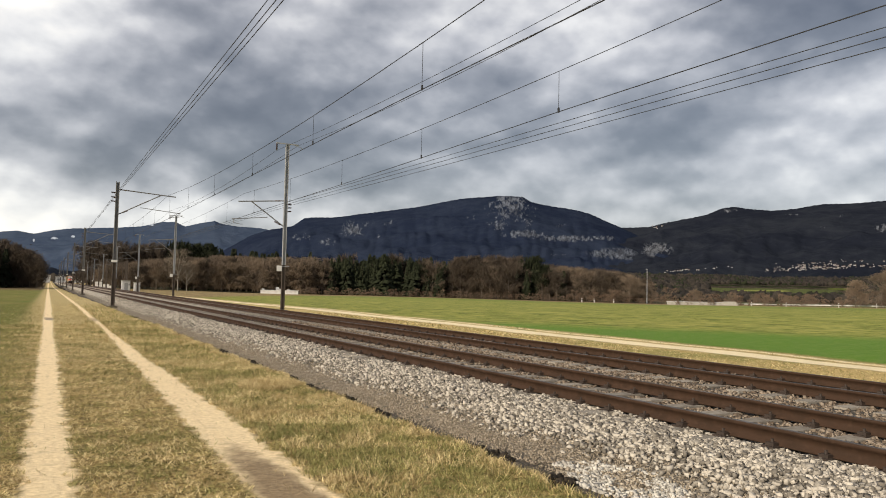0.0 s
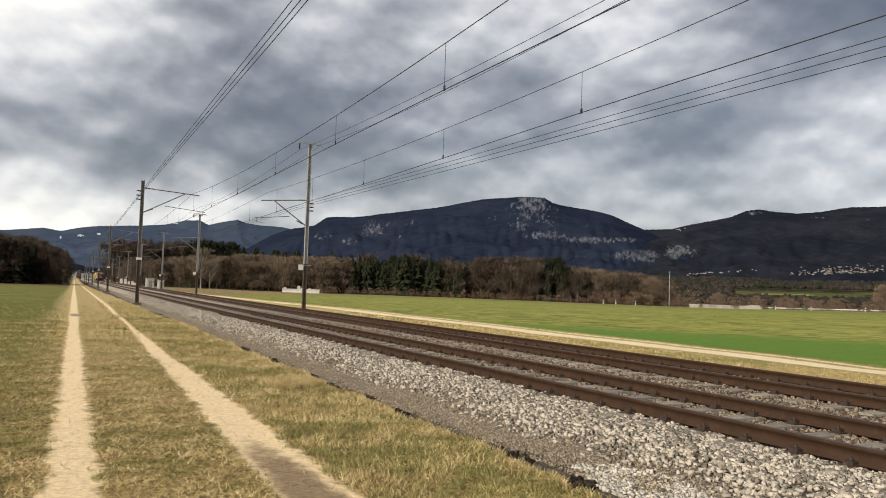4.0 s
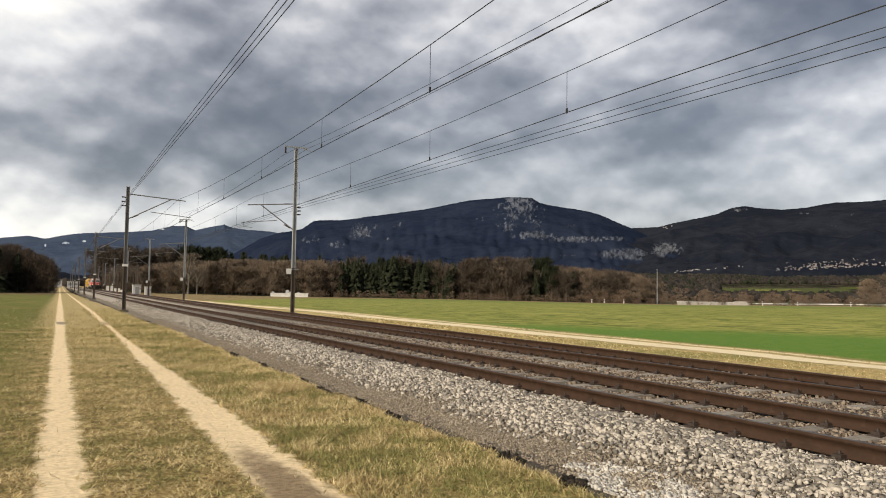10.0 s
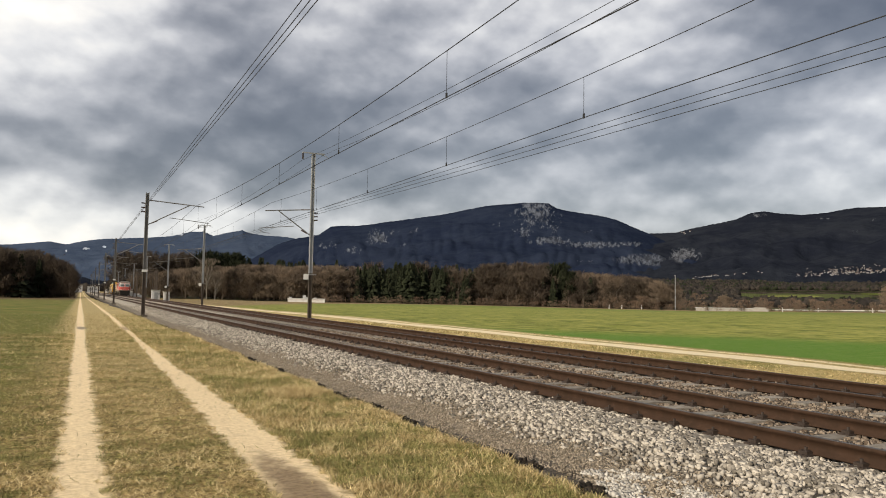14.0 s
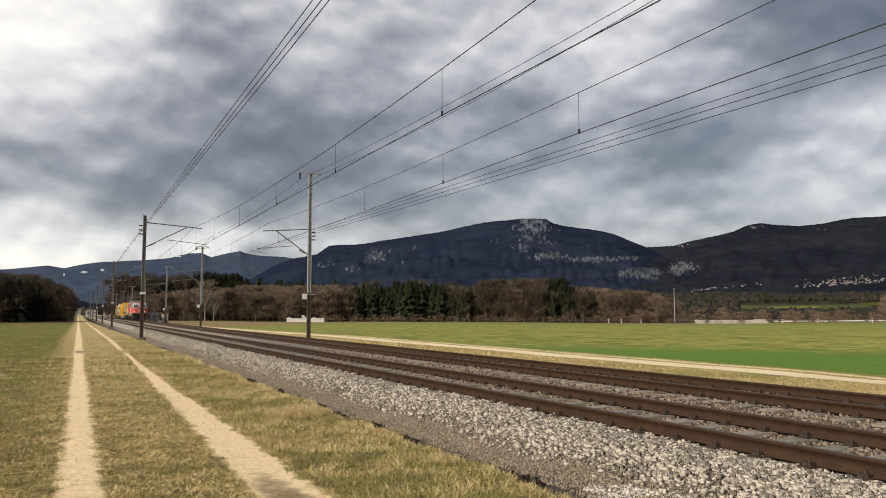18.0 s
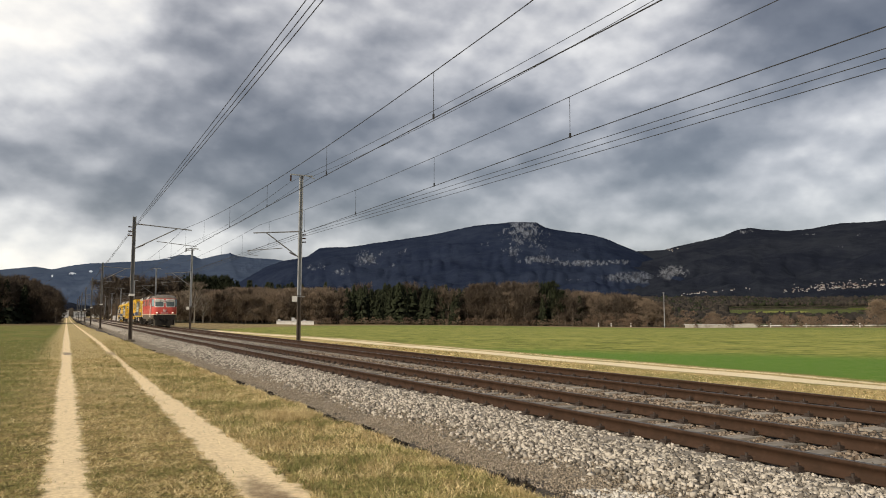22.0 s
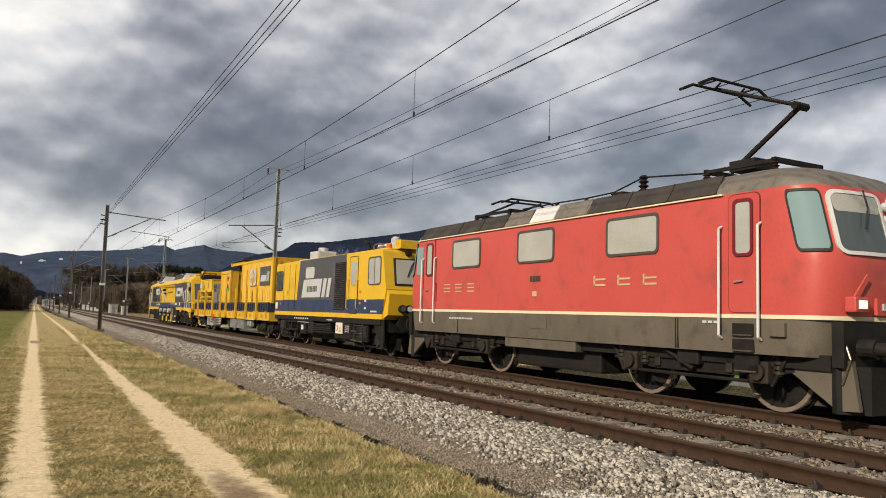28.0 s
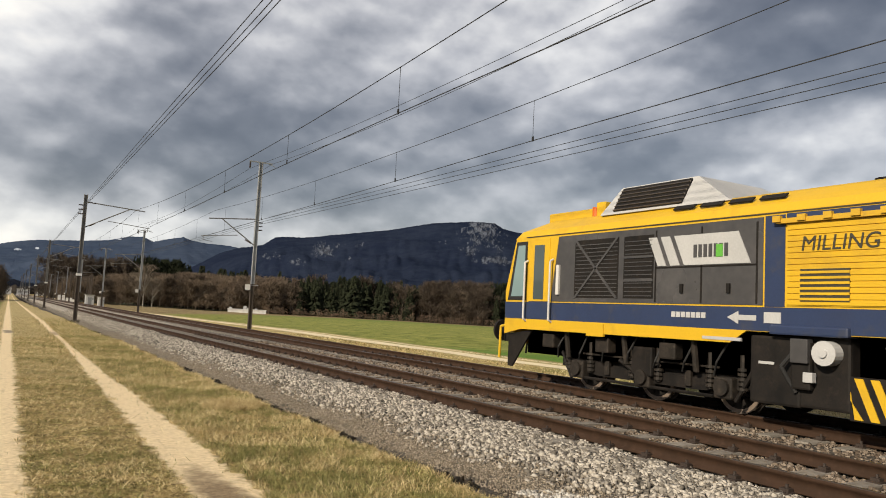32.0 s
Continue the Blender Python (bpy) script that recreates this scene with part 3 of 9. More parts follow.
# ---- hills ----
def hill_material(name, low, high, rock, crags, snow=()):
    m = bpy.data.materials.new(name)
    m.use_nodes = True
    n = Nodes(m.node_tree)
    at = n.add("ShaderNodeTexCoord").outputs["Object"]
    x, y, z = n.split(at)
    wood = n.noise(at, 0.02, 6.0, 0.7)
    stand = n.noise(at, 0.0022, 4.0, 0.6)
    col = n.mix(n.ease(n.math("ADD", n.math("MULTIPLY", wood, 0.5), n.math("MULTIPLY", stand, 0.5)), 0.4, 0.6), low, high)
    bearing = n.math("MULTIPLY", n.math("ARCTAN2", x, y), 57.2958)
    far = n.math("SQRT", n.math("ADD", n.math("MULTIPLY", x, x), n.math("MULTIPLY", y, y)))
    rise = n.math("MULTIPLY", n.math("ARCTAN2", n.math("SUBTRACT", z, EYE), far), 57.2958)
    face = n.join(n.math("MULTIPLY", bearing, 1.0), n.math("MULTIPLY", rise, 0.75), 0.0)
    rough = n.noise(face, 4.2, 7.0, 0.68, 0.4)
    chips = n.noise(n.vec("ADD", face, (7.0, 3.0, 0.0)), 1.5, 5.0, 0.6, 0.3)
    # pale limestone: bearing, height and half sizes in degrees, how far it is bare
    for b0, e0, db, de, amount in crags:
        u = n.math("DIVIDE", n.math("SUBTRACT", bearing, b0), db)
        v = n.math("DIVIDE", n.math("SUBTRACT", rise, e0), de)
        near = n.math("EXPONENT", n.math("MULTIPLY", n.math("ADD", n.math("MULTIPLY", u, u), n.math("MULTIPLY", v, v)), -1.0))
        mixed = n.math("ADD", n.math("MULTIPLY", rough, 0.65), n.math("MULTIPLY", chips, 0.35))
        bare = n.ease(n.math("ADD", mixed, n.math("MULTIPLY", n.math("SUBTRACT", near, 1.0), 0.17)), amount, amount + 0.10)
        col = n.mix(n.math("MULTIPLY", bare, n.ease(near, 0.08, 0.45, 0.0, 0.9)), col, n.mix(n.ease(rough, 0.42, 0.66), tuple(0.42 * c for c in rock), tuple(1.25 * c for c in rock)))
    for b0, e0, db, de in snow:
        u = n.math("DIVIDE", n.math("SUBTRACT", bearing, b0), db)
        v = n.math("DIVIDE", n.math("SUBTRACT", rise, e0), de)
        q = n.math("ADD", n.math("ADD", n.math("MULTIPLY", u, u), n.math("MULTIPLY", v, v)), n.math("MULTIPLY", n.math("SUBTRACT", rough, 0.5), 8.0))
        col = n.mix(n.ease(q, 1.1, 0.3), col, (0.42, 0.47, 0.55))
    b = n.add("ShaderNodeBsdfDiffuse")
    n.plug(b.inputs["Color"], col)
    n.plug(b.inputs["Normal"], n.bump(n.math("ADD", wood, n.math("MULTIPLY", stand, 2.0)), 0.7, 14.0))
    n.tree.links.new(b.outputs[0], n.add("ShaderNodeOutputMaterial").inputs[0])
    return m


SLOPES = {}


def hill(name, near, crest, back, summits, material, label, rough, seed, fold=1.0):
    """A ridge round the plain: summits are bearings and the angle at which they stand above the eye."""
    az = np.arange(-60, 125, 0.11)
    b, e = zip(*summits)
    top = crest * np.tan(np.radians(np.interp(az, b, e)))
    r = np.random.RandomState(seed)
    for k in range(18):
        f = r.uniform(2.5, 22.0)
        top = top + rough * np.sin(np.radians(az) * f * 6 + r.uniform(0, 6.3)) / (0.5 + f * 0.22)
    top = top + r.uniform(-1, 1, len(az)) * rough * 0.35
    k = np.exp(-(np.arange(-60, 61) * 0.11 / 2.2) ** 2)
    even = np.convolve(np.pad(top, 60, mode="edge"), k / k.sum(), "valid")
    s = np.concatenate([np.linspace(0, 1, 44), [1.06, 1.2]])
    rr = near + (crest - near) * s
    A, S = np.meshgrid(np.radians(az), s)
    D = near + (crest - near) * S
    X, Y = D * np.sin(A), D * np.cos(A)
    shape = np.where(S <= 1, 0.35 * S + 0.65 * S ** 1.7, 1 - (S - 1) * 2.2)
    gully = fold * (wave(X, Y, seed + 5, 520.0) * 26 + wave(X, Y, seed + 6, 190.0) * 6)
    spur = fold * np.abs(wave(np.degrees(A) * 60, D * 0.22, seed + 7, 150.0)) * 7
    body = np.where(S <= 1, np.clip(S, 0, 1) ** 14, 1.0)
    Z = EYE - 6 + (even[None, :] + 6) * shape + (top - even)[None, :] * body * np.minimum(1.0, shape / np.maximum(body, 1e-6)) + (gully + spur) * np.sin(np.pi * np.clip(S, 0, 1)) ** 1.2
    w = len(az)
    i = np.arange((len(s) - 1) * w).reshape(-1, w)[:, :-1].ravel()
    ob = raw(name, np.stack([X, Y, Z], -1).reshape(-1, 3), np.stack([i, i + w, i + w + 1, i + 1], -1), material, smooth=True)
    SLOPES[name] = (az, D[:, 0], Z)
    return tagged(ob, label, "mountain", kind="structure")


FAR_SUMMITS = [(-60, 3.0), (-8, 2.6), (-2, 3.02), (-1, 3.19), (0, 3.06), (0.6, 3.2), (2.3, 3.52), (6.6, 3.94), (7.9, 4.33), (8.8, 4.41), (9.5, 4.09), (10.5, 4.38),
               (11.5, 4.59), (12.1, 4.33), (13.1, 4.13), (14.7, 4.07), (18, 3.6), (125, 3.0)]
MAIN_SUMMITS = [(-60, -0.4), (7, -0.2), (10, 1.2), (13.9, 3.46), (15.5, 4.05), (17.1, 4.45), (17.9, 4.98), (21.3, 5.36), (24.6, 5.84), (28.9, 6.58), (31.4, 7.01), (32.3, 7.15),
                (34.2, 7.13), (34.8, 6.79), (37.4, 6.1), (39.5, 5.52), (41.3, 4.82), (43.5, 3.8), (47, 2.2), (52, 0.6), (125, 0.2)]
RIGHT_SUMMITS = [(-60, -0.4), (30, 0.5), (36, 2.2), (41.3, 4.78), (43.5, 4.99), (44.3, 5.19), (47.4, 5.61), (48.5, 6.0), (49.3, 6.15), (50, 6.05), (51.7, 5.83),
                 (52.9, 5.99), (54.3, 6.15), (58.6, 6.38), (70, 6.5), (90, 5.0), (125, 3.5)]
# air haze and cloud shade are mixed into the ridge colours, bluest farthest off
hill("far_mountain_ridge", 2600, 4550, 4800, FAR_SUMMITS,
     hill_material("hazed_far_wood", (0.040, 0.058, 0.098), (0.056, 0.076, 0.118), (0.23, 0.24, 0.26), ((4.6, 3.4, 1.4, 0.4, 0.56), (13.0, 3.6, 2.0, 0.4, 0.58)),
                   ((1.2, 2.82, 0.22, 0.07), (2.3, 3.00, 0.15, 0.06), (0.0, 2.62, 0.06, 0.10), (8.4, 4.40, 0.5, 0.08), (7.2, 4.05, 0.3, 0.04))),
     "distant wooded mountain ridge with haze painted in blue, and snow patches", 3.0, 11)
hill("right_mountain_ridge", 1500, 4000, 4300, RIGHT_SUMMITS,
     hill_material("cloud_shaded_wood", (0.013, 0.016, 0.025), (0.022, 0.026, 0.035), (0.135, 0.145, 0.168),
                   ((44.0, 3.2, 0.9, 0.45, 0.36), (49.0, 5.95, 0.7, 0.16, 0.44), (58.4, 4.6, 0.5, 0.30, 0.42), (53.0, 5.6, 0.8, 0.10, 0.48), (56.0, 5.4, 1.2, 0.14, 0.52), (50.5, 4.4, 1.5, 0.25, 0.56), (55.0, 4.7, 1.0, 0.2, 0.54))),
     "wooded mountain ridge with cloud shade in its dark colour, and a few pale cliffs", 3.5, 21)
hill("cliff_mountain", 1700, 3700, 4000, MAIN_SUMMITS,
     hill_material("cloud_shaded_cliff_wood", (0.013, 0.019, 0.038), (0.021, 0.029, 0.051), (0.108, 0.122, 0.152),
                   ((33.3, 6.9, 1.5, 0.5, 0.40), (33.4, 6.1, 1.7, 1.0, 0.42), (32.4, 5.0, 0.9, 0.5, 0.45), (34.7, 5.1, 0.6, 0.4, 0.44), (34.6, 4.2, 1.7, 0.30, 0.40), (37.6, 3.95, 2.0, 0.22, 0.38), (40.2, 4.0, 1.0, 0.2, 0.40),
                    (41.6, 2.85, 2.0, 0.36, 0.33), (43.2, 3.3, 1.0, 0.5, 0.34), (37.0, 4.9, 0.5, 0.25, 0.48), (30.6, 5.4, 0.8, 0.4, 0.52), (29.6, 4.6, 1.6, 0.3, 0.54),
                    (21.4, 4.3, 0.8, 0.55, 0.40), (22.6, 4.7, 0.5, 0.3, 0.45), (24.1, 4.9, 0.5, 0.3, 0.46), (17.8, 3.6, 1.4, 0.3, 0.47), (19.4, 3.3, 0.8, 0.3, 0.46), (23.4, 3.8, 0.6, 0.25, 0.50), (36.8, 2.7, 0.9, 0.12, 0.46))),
     "wooded mountain with cloud shade and haze in its colour, and pale limestone cliffs", 3.2, 31)
FOOT_SUMMITS = [(-60, -0.3), (30, -0.3), (37, 1.1), (40, 1.5), (43, 1.35), (45, 1.2), (48, 1.3), (51, 1.15), (54, 1.3), (57, 1.2), (62, 1.4), (90, 1.0), (125, 0.5)]


def foot_material():
    """Bare brown woods and small fields on the low hills."""
    m = bpy.data.materials.new("foothill_wood")
    m.use_nodes = True
    n = Nodes(m.node_tree)
    at = n.add("ShaderNodeTexCoord").outputs["Object"]
    x, y, z = n.split(at)
    fine = n.noise(at, 0.11, 6.0, 0.75)
    stand = n.noise(at, 0.012, 3.0, 0.6)
    col = n.mix(n.ease(fine, 0.35, 0.65), (0.024, 0.023, 0.020), (0.105, 0.085, 0.064))
    col = n.mix(n.ease(stand, 0.52, 0.56), col, n.mix(n.ease(fine, 0.4, 0.6), (0.014, 0.018, 0.012), (0.05, 0.055, 0.03)))
    bearing = n.math("MULTIPLY", n.math("ARCTAN2", x, y), 57.2958)
    for b0, b1, z0, z1, c in ((47.6, 56.0, 4.0, 9.5, (0.10, 0.118, 0.048)), (49.0, 53.0, 6.0, 7.6, (0.24, 0.255, 0.08)), (55.0, 58.5, 9.0, 12.0, (0.10, 0.12, 0.035))):
        wob = n.math("MULTIPLY", n.math("SUBTRACT", stand, 0.5), 5.0)
        inside = n.math("MULTIPLY", n.math("MULTIPLY", n.ease(bearing, b0, b0 + 0.3), n.ease(bearing, b1, b1 - 0.6)),
                        n.math("MULTIPLY", n.ease(n.math("ADD", z, wob), z0, z0 + 0.5), n.ease(n.math("ADD", z, wob), z1, z1 - 0.5)))
        col = n.mix(inside, col, c)
    b = n.add("ShaderNodeBsdfDiffuse")
    n.plug(b.inputs["Color"], col)
    n.plug(b.inputs["Normal"], n.bump(fine, 1.0, 4.0))
    n.tree.links.new(b.outputs[0], n.add("ShaderNodeOutputMaterial").inputs[0])
    return m


hill("wooded_foothill", 480, 1250, 1300, FOOT_SUMMITS, foot_material(), "low brown wooded foothills with small green fields", 0.7, 41, 0.05)

# ---- railway ----
def along(y, x, z):
    return (x + float(curve_x(y)), y, z)


def ballast_top(x, y):
    """Section of the ballast: crest, shoulders, dark cess beside it."""
    s = np.asarray(x, float) - curve_x(y)
    z = np.interp(s, [3.95, 4.15, 4.6, 5.05, 5.75, 6.1, 8.9, 9.35, 9.95, 12.7, 13.05, 13.9, 14.4], [-0.26, -0.075, -0.075, -0.045, 0.09, 0.10, 0.10, 0.07, 0.10, 0.10, 0.09, -0.10, -0.2])
    return z + wave(x, y, 8, 0.9) * 0.012 + wave(x, y, 9, 3.0) * 0.015


def ballast_material():
    m = bpy.data.materials.new("ballast_bed")
    m.use_nodes = True
    n = Nodes(m.node_tree)
    at = n.add("ShaderNodeTexCoord").outputs["Object"]
    x, y, z = n.split(at)
    cell = n.cells(at, 17.0)
    tone = n.split(cell["Color"])[0]
    stone = n.mix(n.ease(tone, 0.0, 1.0), (0.16, 0.14, 0.115), (0.50, 0.45, 0.375))
    # shade in the gaps between stones, painted as a dark cell edge
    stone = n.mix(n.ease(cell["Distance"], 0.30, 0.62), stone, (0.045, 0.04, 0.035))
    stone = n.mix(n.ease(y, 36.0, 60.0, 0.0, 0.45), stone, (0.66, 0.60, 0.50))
    grit = n.mix(n.ease(n.noise(at, 45.0, 4.0, 0.7), 0.35, 0.7), (0.085, 0.070, 0.050), (0.33, 0.28, 0.21))
    bend = n.math("ADD", n.math("MULTIPLY", n.math("POWER", n.math("MINIMUM", n.math("MAXIMUM", n.math("SUBTRACT", y, 10.0), 0.0), 45.0), 2.0), 1.81e-4), n.math("MULTIPLY", n.math("MAXIMUM", n.math("SUBTRACT", y, 55.0), 0.0), 0.0163))
    s = n.math("ADD", n.math("SUBTRACT", x, bend), n.math("MULTIPLY", n.math("SUBTRACT", n.noise(at, 1.1), 0.5), 0.9))
    col = n.mix(n.ease(s, 4.9, 5.5), grit, stone)
    hx = n.math("DIVIDE", n.math("SUBTRACT", x, 4.75), 0.42)
    hy = n.math("DIVIDE", n.math("SUBTRACT", y, 5.35), 0.75)
    pale = n.math("ADD", n.math("ADD", n.math("MULTIPLY", hx, hx), n.math("MULTIPLY", hy, hy)), n.math("MULTIPLY", n.math("SUBTRACT", n.noise(at, 6.0), 0.5), 3.0))
    col = n.mix(n.ease(pale, 1.2, 0.6), col, (0.58, 0.55, 0.50))
    col = n.mix(n.ease(n.math("ADD", n.math("SUBTRACT", x, bend), n.math("MULTIPLY", n.math("SUBTRACT", n.noise(at, 2.2, 4.0, 0.7), 0.5), 0.7)), n.ease(y, 20.0, 48.0, 4.66, 4.4), n.ease(y, 20.0, 48.0, 4.46, 4.2)), col, n.mix(n.ease(n.noise(at, 30.0, 5.0, 0.75), 0.4, 0.65), (0.018, 0.015, 0.012), (0.11, 0.09, 0.068)))
    rusty = n.ease(n.noise(at, 0.8, 4.0), 0.4, 0.7, 0.0, 0.35)
    col = n.mix(n.math("MULTIPLY", n.ease(s, 6.5, 7.0), rusty), col, (0.20, 0.15, 0.11))
    # the bed under the near loose stones is coloured dark for their shade
    gap_shade = n.math("MULTIPLY", n.ease(s, 5.1, 5.5), n.ease(y, 44.0, 20.0, 0.0, 0.88))
    col = n.mix(gap_shade, col, (0.045, 0.038, 0.03))
    b = n.add("ShaderNodeBsdfPrincipled")
    n.plug(b.inputs["Base Color"], col)
    b.inputs["Roughness"].default_value = 0.9
    n.plug(b.inputs["Normal"], n.bump(n.math("SUBTRACT", 1.0, cell["Distance"]), 0.9, 0.04))
    n.tree.links.new(b.outputs[0], n.add("ShaderNodeOutputMaterial").inputs[0])
    return m


lines = np.array(list(np.arange(-40, 2, 2.0)) + list(np.arange(2, 40, 0.3)) + spaced(40, 640, 0.5, 1.03))


def bed():
    across = np.array([3.95, 4.05, 4.15, 4.3, 4.6, 4.8, 5.05, 5.3, 5.55, 5.75, 6.1, 6.5, 7.0, 7.51, 8.0, 8.5, 8.9, 9.1, 9.35, 9.6, 9.95, 10.4, 11.28, 12.0, 12.7, 12.9, 13.05, 13.3, 13.6, 13.9, 14.4])
    S, Y = np.meshgrid(across, lines)
    X = S + curve_x(Y)
    Z = ballast_top(X, Y)
    w = len(across)
    i = np.arange((len(lines) - 1) * w).reshape(-1, w)[:, :-1].ravel()
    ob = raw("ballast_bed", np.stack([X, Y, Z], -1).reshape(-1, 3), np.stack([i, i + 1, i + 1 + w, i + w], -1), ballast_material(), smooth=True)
    return tagged(ob, "grey crushed-stone ballast bed with a dark gravel edge", "ballast", kind="structure")


bed()
RAIL_SHAPE = [(-0.036, 0.0), (0.036, 0.0), (0.036, -0.036), (0.010, -0.05), (0.009, -0.13), (0.07, -0.155), (0.07, -0.168), (-0.07, -0.168), (-0.07, -0.155), (-0.009, -0.13), (-0.010, -0.05), (-0.036, -0.036)]


def rail(x0, parent):
    """A rail with head, web and foot; the head's top is worn bright."""
    ys_ = [-40.0] + list(np.arange(-38, 640, 6.0))
    V, F, k = [], [], len(RAIL_SHAPE)
    for y in ys_:
        for p in RAIL_SHAPE:
            V.append((x0 + p[0] + float(curve_x(y)), y, RAIL + p[1]))
    for i in range(len(ys_) - 1):
        for j in range(k):
            F.append((i * k + j, i * k + (j + 1) % k, (i + 1) * k + (j + 1) % k, (i + 1) * k + j))
    ob = raw("rail", V, F, M_RUST, parent)
    ob.data.materials.append(M_RAILTOP)
    idx = np.zeros(len(F), np.int32)
    idx[::k] = 1
    ob.data.polygons.foreach_set("material_index", idx)
    return ob


SLEEPERS = bmesh.new()
prism(SLEEPERS, [(-0.14, -0.1), (0.14, -0.1), (0.12, 0.085), (-0.12, 0.085)], "x", -1.3, 1.3)
sleeper_mesh = bpy.data.meshes.new("sleeper")
SLEEPERS.to_mesh(sleeper_mesh)
SLEEPERS.free()
sleeper_mesh.materials.append(M_SLEEPER)


def fastening_mesh():
    """A rail clip: base plate, spring clip and bolt."""
    bm = bmesh.new()
    box(bm, -0.07, 0.07, -0.075, 0.075, 0.0, 0.018)
    box(bm, -0.05, 0.03, -0.05, 0.05, 0.018, 0.05)
    rod(bm, (-0.02, 0, 0.03), (-0.02, 0, 0.085), 0.018, 6)
    me = bpy.data.meshes.new("fastening")
    bm.to_mesh(me)
    bm.free()
    me.materials.append(M_CLIP)
    return me


clip_mesh = fastening_mesh()


def track(x0, label, first, count, clips):
    t = thing("railway_track", label, "railway track", "double railway line", "structure")
    for off in (-0.7525, 0.7525):
        rail(x0 + off, t)
    r = random.Random(int(x0 * 10))
    for i in range(count):
        y = first + 0.61 * i
        s = new("sleeper", sleeper_mesh)
        s.parent = t
        s.location = (x0 + float(curve_x(y)) + r.uniform(-0.015, 0.015), y + r.uniform(-0.012, 0.012), RAIL - 0.168 - 0.085 - 0.012)
        if i < clips:
            for off in (-0.7525, 0.7525):
                for side in (-1, 1):
                    c = new("rail_fastening", clip_mesh)
                    c.parent = s
                    c.matrix_basis = pose(off + side * 0.115, 0, 0.085, 0, 0, 0 if side > 0 else 180)
    return t


near_track = track(TRACK_NEAR, "near railway track with rusty rails on concrete sleepers", 1.6, 150, 58)
far_track = track(TRACK_FAR, "far railway track with rusty rails on concrete sleepers", 1.9, 150, 40)

# ---- masts and wires ----
LEFT_MASTS = [-8.0, 54.4, 104.0, 146.0, 194.0, 243.0, 292.0, 341.0]
RIGHT_MASTS = [-2.0, 47.6, 95.2, 136.0, 182.0, 228.0, 275.0, 322.0]


def insulator(bm, a, b, r=0.05):
    """A ribbed body in one piece between two points."""
    a, b = Vector(a), Vector(b)
    d = (b - a).normalized()
    u = d.orthogonal().normalized()
    w = d.cross(u)
    rings = []
    for i in range(13):
        rr = r * (0.45 if i % 2 == 0 else 1.0)
        c = a.lerp(b, i / 12)
        rings.append([bm.verts.new(c + rr * (math.cos(0.785 * k) * u + math.sin(0.785 * k) * w)) for k in range(8)])
    for p, q in zip(rings[:-1], rings[1:]):
        for k in range(8):
            bm.faces.new((p[k], p[(k + 1) % 8], q[(k + 1) % 8], q[k]))
    bm.faces.new(rings[0][::-1])
    bm.faces.new(rings[-1])
    return bm


